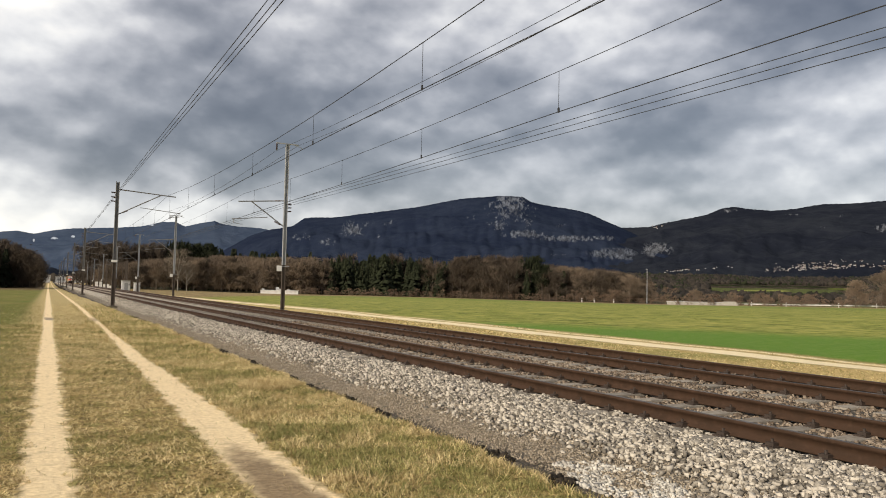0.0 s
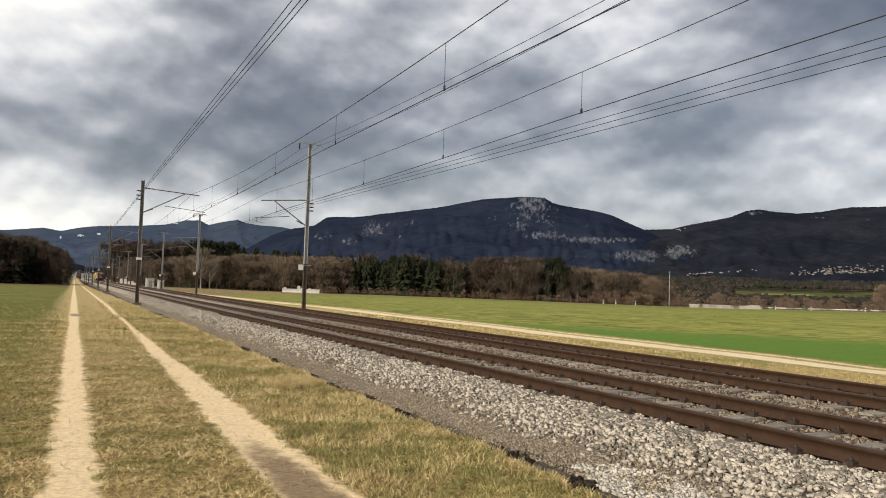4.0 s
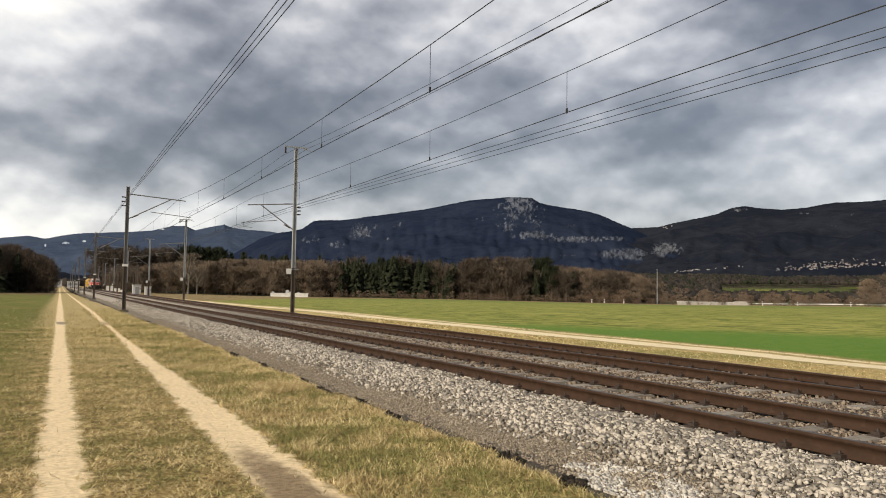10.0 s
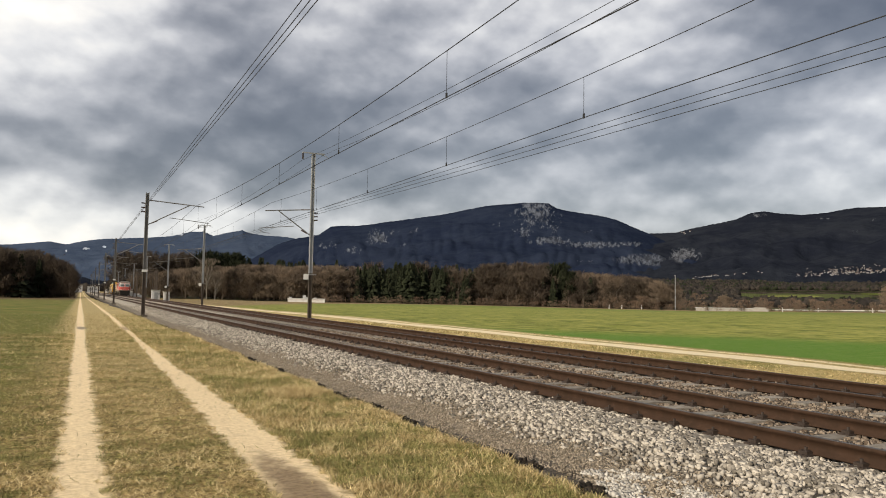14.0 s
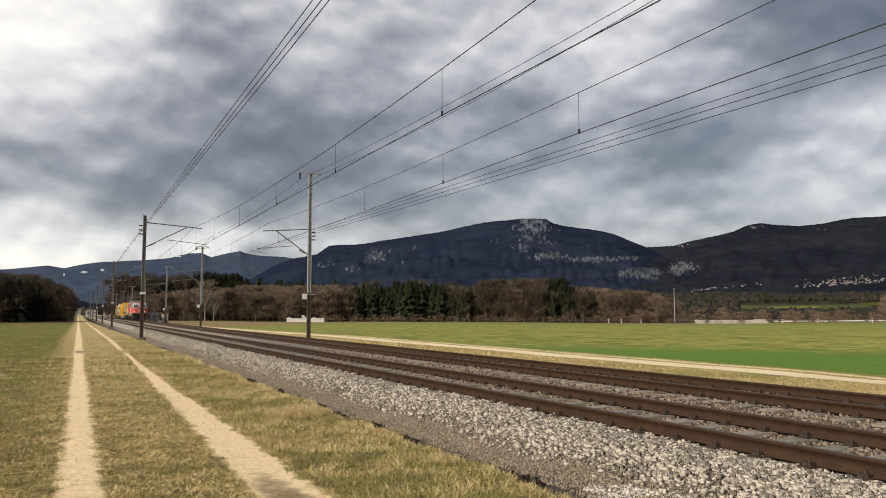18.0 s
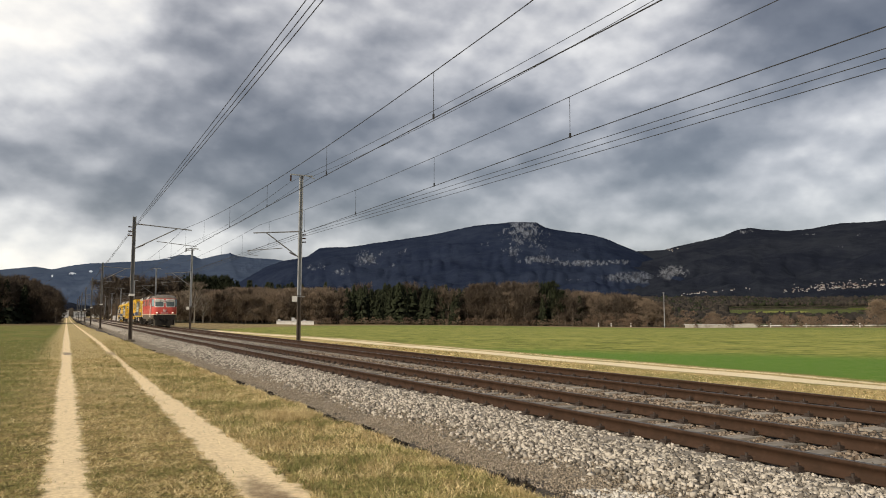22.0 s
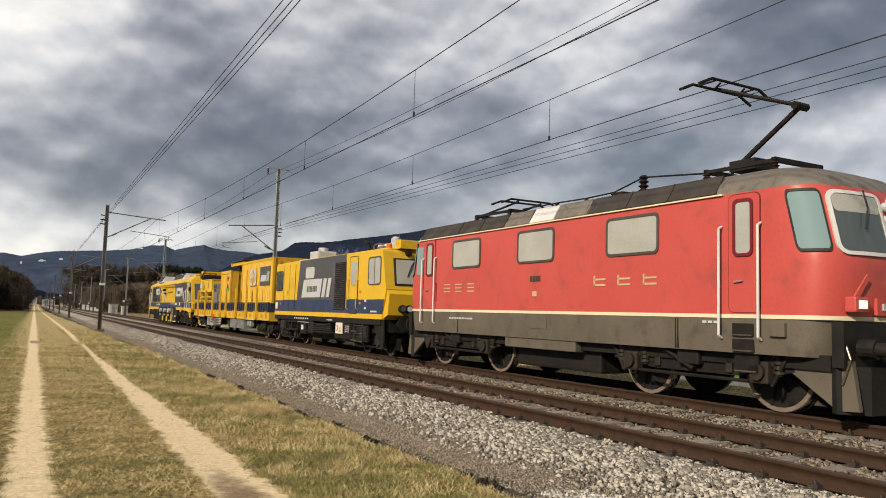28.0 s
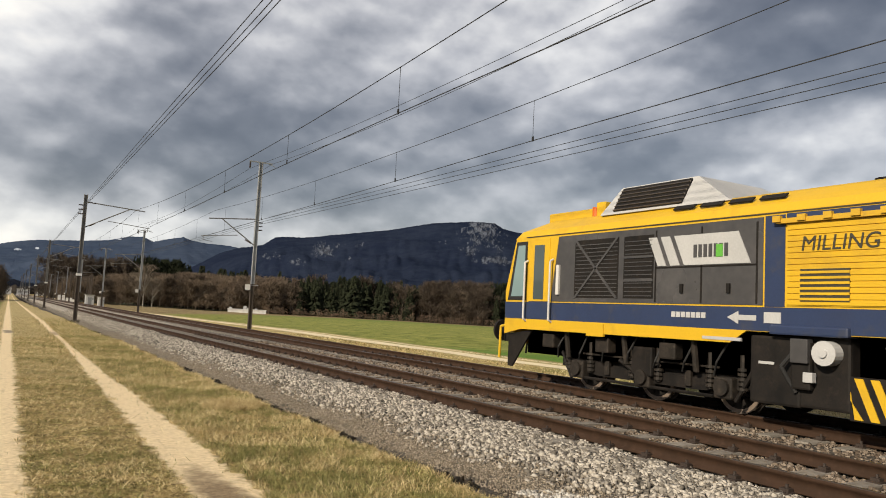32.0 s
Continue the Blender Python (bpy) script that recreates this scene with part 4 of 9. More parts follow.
def mast(name, label, x, y, height, side, arm_z, tip, crossarm, brackets, plate=False):
    """A steel mast with its cantilever towards the track; side is +1 where the track lies at larger x."""
    z0 = float(land(x + side * -3.0, y)) if abs(x) > 13 and side < 0 else -0.02
    t = thing(name, label, "catenary mast", "masts along the line", m=pose(x, y, z0))
    bm = bmesh.new()
    w = 0.095
    for s in (-1, 1):   # two channels joined by battens
        box(bm, s * w - 0.016, s * w + 0.016, -0.085, 0.085, 0.0, height)
    box(bm, -w + 0.02, w - 0.02, -0.012, 0.012, 0.0, height - 0.05)
    part("pole", bm, M_GALV_DARK if side > 0 else M_GALV, t)
    bm = bmesh.new()
    for s in (-1, 1):
        box(bm, s * w - 0.02, s * w + 0.02, -0.089, 0.089, 0.0, 2.95)
    box(bm, -w + 0.02, w - 0.02, -0.05, 0.05, 0.0, 2.95)
    part("pole_foot", bm, M_POLE_FOOT, t, "dark rust-brown stained lower pole")
    part("footing", boxes((-0.27, 0.27, -0.27, 0.27, -0.5, 0.10), bevel=0.03), M_SKIRT, t)
    bm = bmesh.new()
    sx = side * w
    reach = (tip - x)
    rod(bm, (sx, 0, arm_z), (reach + side * 0.25, 0, arm_z - 0.24), 0.035, 8)
    rod(bm, (sx, 0, arm_z - 1.65), (reach * 0.80, 0, arm_z - 0.18), 0.035, 8)
    rod(bm, (reach * 0.42, 0, arm_z - 1.12), (reach + side * 0.62, 0, arm_z - 1.36), 0.022, 6)
    rod(bm, (reach + side * 0.5, 0, arm_z - 1.36), (reach + side * 0.5, 0, arm_z - 1.62), 0.018, 6)
    rod(bm, (reach + side * 0.5, 0, arm_z - 1.60), (reach - side * 0.05, 0, arm_z - 1.66), 0.015, 6)
    part("cantilever", bm, M_GALV_DARK, t)
    part("insulator", insulator(bmesh.new(), (sx + side * 0.12, 0, arm_z - 0.01), (sx + side * 0.62, 0, arm_z - 0.04)), M_INSUL, t, "dark ribbed insulator")
    part("insulator", insulator(bmesh.new(), (sx + side * 0.2, 0, arm_z - 1.56), (sx + side * 0.6, 0, arm_z - 1.36)), M_INSUL, t, "dark ribbed insulator")
    if crossarm:
        bm = boxes((-0.75, 0.75, -0.04, 0.04, height - 0.04, height + 0.03))
        rod(bm, (0.35, 0, height + 0.0), (0.95, 0, height - 0.18), 0.02, 6)
        part("crossarm", bm, M_GALV, t)
        part("hanging_insulator", insulator(bmesh.new(), (-0.7, 0, height - 0.05), (-0.7, 0, height - 0.45), 0.07), M_INSUL, t)
        part("hanging_insulator", insulator(bmesh.new(), (0.1, 0, height - 0.05), (0.1, 0, height - 0.3), 0.06), M_INSUL, t)
    for z in brackets:
        bm = bmesh.new()
        box(bm, -side * 0.13 - 0.02, -side * 0.13 + 0.02, -0.05, 0.05, z - 0.04, z + 0.04)
        insulator(bm, (-side * 0.14, 0, z), (-side * 0.38, 0, z + 0.02), 0.055)
        part("side_insulator", bm, M_INSUL, t)
    if plate:
        part("number_plate", boxes((-0.48, -0.16, -0.12, -0.10, 2.55, 2.90)), M_WHITE, t, "small white plate")
        part("plate_bracket", boxes((-0.5, 0.35, -0.10, -0.08, 2.85, 2.89)), M_GALV, t)
    else:
        part("band", boxes((-0.17, 0.17, -0.13, 0.13, 2.95, 3.10)), M_WHITE, t, "pale marking band")
    return t


for i, y in enumerate(LEFT_MASTS):
    x = 4.36 + float(curve_x(y)) if y > 0 else 4.7
    mast("catenary_mast", "grey steel catenary mast beside the near track", x, y, 8.3, 1, 7.78, TRACK_NEAR + float(curve_x(y)) + 0.3, False, (7.55, 7.25, 6.98))
for i, y in enumerate(RIGHT_MASTS):
    x = 13.84 + float(curve_x(y)) if y > 0 else 14.1
    mast("catenary_mast", "tall grey steel catenary mast beside the far track", x, y, 10.75 if i == 1 else 9.9, -1, 7.06, TRACK_FAR + float(curve_x(y)) - 0.2, True, (6.85, 6.62, 6.38), plate=True)


def wire(name, label, x_of, z_of, r=0.009, start=-60.0, end=330.0, step=3.0):
    bm = bmesh.new()
    pts = [(x_of(y), y, z_of(y)) for y in np.arange(start, end, step)]
    tube(bm, pts, r, 4)
    return tagged(part(name, bm, M_WIRE), label, "overhead wire", "overhead wires")


def sag(y, supports, top, depth):
    """Height of a wire hung between supports."""
    s = np.asarray(supports)
    i = int(np.clip(np.searchsorted(s, y) - 1, 0, len(s) - 2))
    u = (y - s[i]) / (s[i + 1] - s[i])
    return top - depth * 4 * u * (1 - u) if 0 <= u <= 1 else top


LS, RS = [-62.0] + LEFT_MASTS, [-52.0] + RIGHT_MASTS


def near_x(y):
    lead = np.interp(y, [-60, -8, 9, 54.4, 104, 146, 194, 340], [7.8, 7.3, 7.47, 7.5, 7.2, 7.6, 7.3, 7.5])
    return float(lead) + float(curve_x(y))


def far_x(y):
    lead = np.interp(y, [-60, -2, 7, 47.6, 91.5, 136, 182, 340], [11.5, 11.14, 11.2, 11.29, 11.0, 11.5, 11.0, 11.3])
    return float(lead) + float(curve_x(y))


def near_contact(y):
    return float(np.interp(y, [-60, 15, 23, 37, 54.4, 340], [6.1, 6.09, 6.06, 5.98, 5.94, 5.9]))


def far_contact(y):
    return float(np.interp(y, [-60, 7, 15, 23, 30, 47.6, 340], [6.1, 6.09, 6.065, 6.0, 5.96, 5.94, 5.9]))


def near_carrier(y):
    return 6.90 + 0.00115 * (y - 30) ** 2 if -8 < y < 54.4 else sag(y, LS, 7.55, 0.5)


def far_carrier(y):
    return 6.97 + 0.0009 * (y - 26) ** 2 if -2 < y < 47.6 else sag(y, RS, 7.40, 0.35)


wire("contact_wire", "contact wire above the near track", near_x, near_contact, 0.011)
wire("contact_wire", "contact wire above the far track", far_x, far_contact, 0.011)
wire("messenger_wire", "carrying wire above the near track", near_x, near_carrier, 0.0105)
wire("messenger_wire", "carrying wire above the far track", far_x, far_carrier, 0.009)
for dz in (0.0, -0.24, -0.43):
    wire("feeder_wire", "feeder wire along the near masts", lambda y, dz=dz: 4.59 - 0.0104 * max(0.0, 54.4 - y) + float(curve_x(y)),
         lambda y, dz=dz: 8.0 + dz * (1.0 if y < 16 else float(np.interp(y, [16, 54.4], [1.0, 0.5]))) - (0.002 * (y - 5) * (54.4 - y) * 0.12 if 5 < y < 54.4 else 0.0) - (0.12 if y < 17 else float(np.interp(y, [17, 54.4], [0.12, 0.0]))), 0.010)
wire("feeder_wire", "feeder wire on top of the tall masts", lambda y: 13.15 + float(curve_x(y)), lambda y: sag(y, RS, 10.28, 0.5), 0.010)
wire("feeder_wire", "feeder wire on top of the tall masts", lambda y: 14.65 + float(curve_x(y)), lambda y: 10.27 + 0.0014 * (y - 28) ** 2 if -2 < y < 47.6 else sag(y, RS, 10.8, 0.5), 0.010)
for top, low in ((7.09, 6.83), (6.94, 6.64), (6.79, 6.44)):
    wire("feeder_wire", "feeder wire along the tall masts", lambda y: 14.14 + float(curve_x(y)),
         lambda y, top=top, low=low: float(np.interp(y, [-60, 8.8, 47.6, 330], [low - 0.2, low, top, top])) - (0.00012 * (y - 8.8) * (47.6 - y) if 8.8 < y < 47.6 else 0.0), 0.010)


def droppers(x_of, zc, zm, name, first, count):
    for k in range(count):
        y = first + 7.6 * k
        bm = bmesh.new()
        rod(bm, (x_of(y), y, zc(y)), (x_of(y), y, zm(y)), 0.006, 4)
        box(bm, x_of(y) - 0.012, x_of(y) + 0.012, y - 0.03, y + 0.03, zc(y) - 0.02, zc(y) + 0.10)
        tagged(part("dropper", bm, M_WIRE), name, "dropper", "droppers")


droppers(near_x, near_contact, near_carrier, "thin dropper between the wires of the near track", 15.05, 11)
droppers(far_x, far_contact, far_carrier, "thin dropper between the wires of the far track", 15.0, 11)

# ---- woods ----
def bare_tree_meshes(seed, wide, twigs, twig_material=None, bark=None, low=0.06, fine=1.0):
    """Unit-high leafless tree: tapered trunk with limbs, and a rounded crown of clusters of thin twigs."""
    r = random.Random(seed)
    bm = bmesh.new()
    rod(bm, (0, 0, -0.02), (r.uniform(-0.02, 0.02), r.uniform(-0.02, 0.02), 0.62), 0.013, 6, 0.006)
    limbs = []
    for k in range(14):
        a, z = r.uniform(0, 6.28), r.uniform(0.15, 0.6)
        q = wide * r.uniform(0.35, 0.85)
        tip = Vector((math.cos(a) * q, math.sin(a) * q, min(0.93, z + r.uniform(0.15, 0.36))))
        rod(bm, (0, 0, z), tip, 0.006, 4, 0.002)
        limbs.append(tip)
    me1 = bpy.data.meshes.new("trunk")
    bm.to_mesh(me1)
    bm.free()
    me1.materials.append(bark or M_BARK)
    # clusters of twigs on the limbs make the uneven rounded outline
    spots = []
    for k in range(34):
        z = low + 0.06 + (0.90 - low) * r.random() ** 0.75
        half = wide * math.sqrt(max(0.04, 1 - (abs(z - 0.48) / 0.52) ** 2.4))
        a, q = r.uniform(0, 6.28), half * r.uniform(0.25, 0.95)
        spots.append((Vector((math.cos(a) * q, math.sin(a) * q, z)), r.uniform(0.06, 0.13)))
    V, F = [], []
    for k in range(twigs):
        spot, size = r.choice(spots)
        p = spot + Vector((r.gauss(0, 1), r.gauss(0, 1), r.gauss(0, 0.8))) * size * 0.55
        if p.z < 0.02 or p.z > 1.0:
            continue
        out = Vector((p.x * 1.6 + r.uniform(-0.4, 0.4), p.y * 1.6 + r.uniform(-0.4, 0.4), r.uniform(0.2, 1.0))).normalized()
        side = out.cross(Vector((r.uniform(-1, 1), r.uniform(-1, 1), r.uniform(-1, 1)))).normalized() * r.uniform(0.0028, 0.0065) * fine
        tip = p + out * r.uniform(0.04, 0.10)
        i = len(V)
        V += [p - side, p + side, tip]
        F.append((i, i + 1, i + 2))
    me2 = bpy.data.meshes.new("crown")
    me2.from_pydata([tuple(v) for v in V], [], F)
    me2.materials.append(twig_material or M_TWIG)
    return me1, me2


def conifer_meshes(seed, wide):
    r = random.Random(seed)
    bm = bmesh.new()
    rod(bm, (0, 0, -0.02), (0, 0, 0.9), 0.014, 6, 0.003)
    me1 = bpy.data.meshes.new("trunk")
    bm.to_mesh(me1)
    bm.free()
    me1.materials.append(M_BARK)
    V, F = [], []
    for k in range(26):
        z = 0.10 + 0.88 * k / 26
        reach = wide * (1 - z) ** 0.8 * (0.75 + 0.5 * r.random()) + 0.02
        for j in range(11):
            a = r.uniform(0, 6.28)
            q = reach * r.uniform(0.55, 1.1)
            c, s = math.cos(a), math.sin(a)
            root = Vector((c * q * 0.15, s * q * 0.15, z + 0.02))
            tip = Vector((c * q, s * q, z - 0.35 * q + r.uniform(-0.015, 0.02)))
            w = Vector((-s, c, 0)) * q * r.uniform(0.22, 0.36)
            mid = root.lerp(tip, 0.6)
            i = len(V)
            V += [root, mid - w + Vector((0, 0, -0.02)), tip, mid + w + Vector((0, 0, -0.02)), mid + Vector((0, 0, 0.025))]
            F += [(i, i + 1, i + 4), (i + 1, i + 2, i + 4), (i + 2, i + 3, i + 4), (i + 3, i, i + 4)]
    me2 = bpy.data.meshes.new("crown")
    me2.from_pydata([tuple(v) for v in V], [], F)
    me2.materials.append(M_CONIFER)
    return me1, me2


BARE = [bare_tree_meshes(s, w, 3600) for s, w in ((1, 0.36), (2, 0.42), (3, 0.33), (4, 0.46), (5, 0.38), (6, 0.40))]
DARK = [bare_tree_meshes(s, w, 3200, M_TWIG_DARK, None, 0.02, 1.3) for s, w in ((31, 0.36), (32, 0.42), (33, 0.34))]
SHRUB = [bare_tree_meshes(s, w, 1700, M_TWIG_RED, None, 0.0, 1.6) for s, w in ((11, 0.6), (12, 0.75), (13, 0.5))]
BIRCH = [bare_tree_meshes(51, 0.30, 900, M_TWIG_PALE, M_BIRCH, 0.25)]
FIR = [conifer_meshes(s, w) for s, w in ((21, 0.22), (22, 0.28), (23, 0.19), (24, 0.24))]
PINE = [bare_tree_meshes(s, w, 1500, M_CONIFER, None, 0.22, 2.8) for s, w in ((61, 0.30), (62, 0.36), (63, 0.26))]


def tree(kind, bearing, dist, height, r, name, label, category):
    b = radians(bearing)
    x, y = dist * math.sin(b), dist * math.cos(b)
    me1, me2 = r.choice(kind)
    t = tagged(new(name, me1), label, category, "trees of the wood")
    t.matrix_basis = Matrix.Translation((x, y, float(land(x, y)) - 0.1)) @ Matrix.Rotation(r.uniform(0, 6.28), 4, "Z") @ Matrix.Diagonal((height * r.uniform(0.85, 1.2), height * r.uniform(0.85, 1.2), height, 1))
    c = new("crown", me2)
    c.parent = t
    return t


def rows_of_wood():
    r = random.Random(5)
    outline_b = [-14, -2, -0.7, 0.0, 0.5, 3.9, 4.4, 6.6, 9.5, 12.2, 14.8, 18.4, 19.2, 21.5, 25, 29, 31.5, 33.4, 34.2, 35.3, 36, 37.4, 40, 42.0, 43.5]
    outline_e = [2.8, 2.55, 2.45, 1.9, 0.7, 0.7, 1.2, 1.5, 1.8, 1.95, 1.95, 2.0, 2.2, 2.5, 2.5, 2.45, 2.5, 2.5, 2.75, 2.65, 1.95, 1.9, 1.75, 1.3, 0.9]

    def top(b, d, part_):
        e = float(np.interp(b, outline_b, outline_e)) * part_
        return EYE + d * math.tan(radians(e))

    for row, (d0, d1, step) in enumerate(((300, 308, 0.52), (312, 324, 0.46), (330, 350, 0.46))):
        b = 4.1
        while b < 43.5:
            d = r.uniform(d0, d1)
            mixed = 19.0 < b < 29.5
            firs = 0.9 if 34.0 < b < 35.8 else (0.86 if row else 0.72) if mixed else 0.02
            x, y = d * math.sin(radians(b)), d * math.cos(radians(b))
            h = top(b, d, r.uniform(0.88, 1.04) if row else r.uniform(0.70, 0.98)) - float(land(x, y))
            if r.random() < firs:
                tree(FIR if r.random() < 0.86 else PINE, b, d, h * (r.uniform(0.86, 1.05) if row else r.uniform(0.75, 1.12)), r, "fir_tree", "dark green conifer at the edge of the wood", "tree")
            else:
                tree(DARK if r.random() < (0.92 if 29 < b < 37.5 else 0.7 if b > 29 or mixed else 0.22) else BARE, b, d, h, r, "bare_tree", "leafless brown tree at the edge of the wood", "tree")
            b += step * r.uniform(0.7, 1.3)
    # underwood along the edge
    b = 17.8
    while b < 60:
        d = r.uniform(288, 299)
        tree(SHRUB, b, d, r.uniform(1.6, 3.4) if b < 38 else r.uniform(2.2, 5.2), r, "shrub", "leafless reddish-brown shrub along the field", "shrub")
        b += r.uniform(0.30, 0.62)
    # dark trees behind the bend of the line and behind the bare wood, tall pines among them
    for k in range(60):
        b = 3.4 + 15.4 * (k + r.random()) / 60
        d = r.uniform(360, 380)
        pines = 8.4 < b < 11.4 and k % 2 == 0
        e = (3.3 - 0.2 * abs(b - 10.0)) * r.uniform(0.86, 1.02) if pines else 2.42 + r.uniform(-0.22, 0.3)
        tree(PINE if pines else DARK if b < 8.4 else FIR, b, d, EYE + d * math.tan(radians(e * r.uniform(0.92, 1.03))) + 1.5, r, "fir_tree", "tall dark tree behind the wood", "tree")
    for k in range(130):
        b = -13 + 13.4 * (k + r.random()) / 130
        d = r.uniform(232, 262)
        x, y = d * math.sin(radians(b)), d * math.cos(radians(b))
        tree(DARK if r.random() < 0.8 else FIR, b, d, top(b, d, r.uniform(0.8, 1.03)) - float(land(x, y)), r, "woodland_tree", "dark leafless tree of the wood beyond the near field", "tree")
    tree(BIRCH, 9.15, 296, 15.0, r, "birch_tree", "pale leafless birch before the brown wood", "tree")
    tree(BIRCH, 9.75, 297, 10.5, r, "birch_tree", "pale leafless birch before the brown wood", "tree")
    tree(BARE, 56.8, 284, 9.0, r, "bare_tree", "leafless tree with a pale trunk beside the road", "tree")
    # hedges and copses out on the plain
    for k in range(90):
        b = 37 + 24 * r.random()
        d = r.uniform(330, 600)
        e = r.uniform(0.15, 0.5) if b > 43 else r.uniform(0.5, 1.1)
        if 47.4 < b < 56.4 and d > 330:
            e = r.uniform(-0.05, 0.12)
        x, y = d * math.sin(radians(b)), d * math.cos(radians(b))
        tree(SHRUB if r.random() < 0.4 else BARE, b, d, max(2.4, EYE + d * math.tan(radians(e)) - float(land(x, y))), r, "hedge_tree", "leafless tree of a hedge on the plain", "tree")


def far_crowns(name, label, seed, count, b0, b1, d0, d1, half, material, keep):
    """Many far tree crowns in one mesh, each a small uneven tuft, where keep(bearing, distance, height) lets them stand."""
    r = np.random.RandomState(seed)
    az, D, Z = SLOPES["wooded_foothill"]
    b, d = r.uniform(b0, b1, count), np.sqrt(r.uniform(d0 ** 2, d1 ** 2, count))
    x, y = d * np.sin(np.radians(b)), d * np.cos(np.radians(b))
    ia = np.clip(((b - az[0]) / (az[1] - az[0])).astype(int), 0, len(az) - 1)
    row = np.clip((d - D[0]) / (D[1] - D[0]), 0, 42.99)
    k0 = row.astype(int)
    hill_z = np.where(d > D[0], Z[k0, ia] * (1 - row + k0) + Z[k0 + 1, ia] * (row - k0), -99.0)
    z = np.maximum(land(x, y), hill_z)
    rise = np.degrees(np.arctan2(z - EYE, d))
    ok = (wave(x, y, seed + 1, 90.0) + 0.5 * wave(x, y, seed + 2, 30.0) > -0.35) & keep(b, d, rise)
    x, y, z = x[ok], y[ok], z[ok]
    m = len(x)
    g = 1.618
    base = np.array([(0, 1, g), (0, -1, g), (0, 1, -g), (0, -1, -g), (1, g, 0), (-1, g, 0), (1, -g, 0), (-1, -g, 0), (g, 0, 1), (-g, 0, 1), (g, 0, -1), (-g, 0, -1)]) / 1.9
    tri = np.array([(0, 1, 8), (0, 8, 4), (0, 4, 5), (0, 5, 9), (0, 9, 1), (1, 6, 8), (8, 6, 10), (8, 10, 4), (4, 10, 2), (4, 2, 5), (5, 2, 11), (5, 11, 9), (9, 11, 7), (9, 7, 1), (1, 7, 6), (3, 6, 7), (3, 10, 6), (3, 2, 10), (3, 11, 2), (3, 7, 11)])
    size = half * r.uniform(0.6, 1.5, m)
    v = base[None] * r.uniform(0.35, 1.6, (m, 12, 1)) * np.stack([size, size, size * r.uniform(0.9, 1.4, m)], -1)[:, None, :]
    v = v + np.stack([x, y, z + size * 0.7], -1)[:, None, :]
    f = (tri[None] + (np.arange(m) * 12)[:, None, None]).reshape(-1, 3)
    return tagged(raw(name, v.reshape(-1, 3), f, material), label, "far wood", kind="stuff")


def off_fields(b, d, rise):
    return ~((b > 47.6) & (b < 56.6) & (rise > -0.1) & (rise < 0.75))


far_crowns("far_wood", "far brown leafless woods and hedges on the plain", 71, 16000, 34, 63, 460, 1240, 1.9, M_FAR_WOOD, off_fields)
far_crowns("far_wood", "far dark conifers among the woods on the plain", 75, 4000, 34, 63, 500, 1240, 1.9, M_CONIFER, off_fields)
far_crowns("far_wood", "far brown wood where the line fades out", 79, 3500, -14, 9, 520, 1100, 2.6, M_FAR_WOOD, lambda b, d, rise: (b < 0.4) | (b > 3.4) | (d > 800))
rows_of_wood()

# ---- train ----
# seconds and the place of the train's front along the line
TRAIN = [(0, 434.3), (27, 21.16),
         (27.5, 13.51), (28, 5.86), (28.5, -1.78), (29, -9.43), (29.5, -17.04), (30, -24.62), (30.5, -32.19), (31, -39.67), (31.5, -47.14), (32, -54.56)]
SPINS, VEHICLES = [], []


def front_at(t):
    ts, ys_ = zip(*TRAIN)
    return float(np.interp(t, ts, ys_))


def vehicle_pose(t, u):
    """Where the vehicle stands whose middle is u metres behind the train's front."""
    y = front_at(t) + u
    slope = float(curve_x(y + 4) - curve_x(y - 4)) / 8
    return pose(TRACK_FAR + float(curve_x(y)), y, RAIL, 0, 0, -math.degrees(math.atan(slope)))


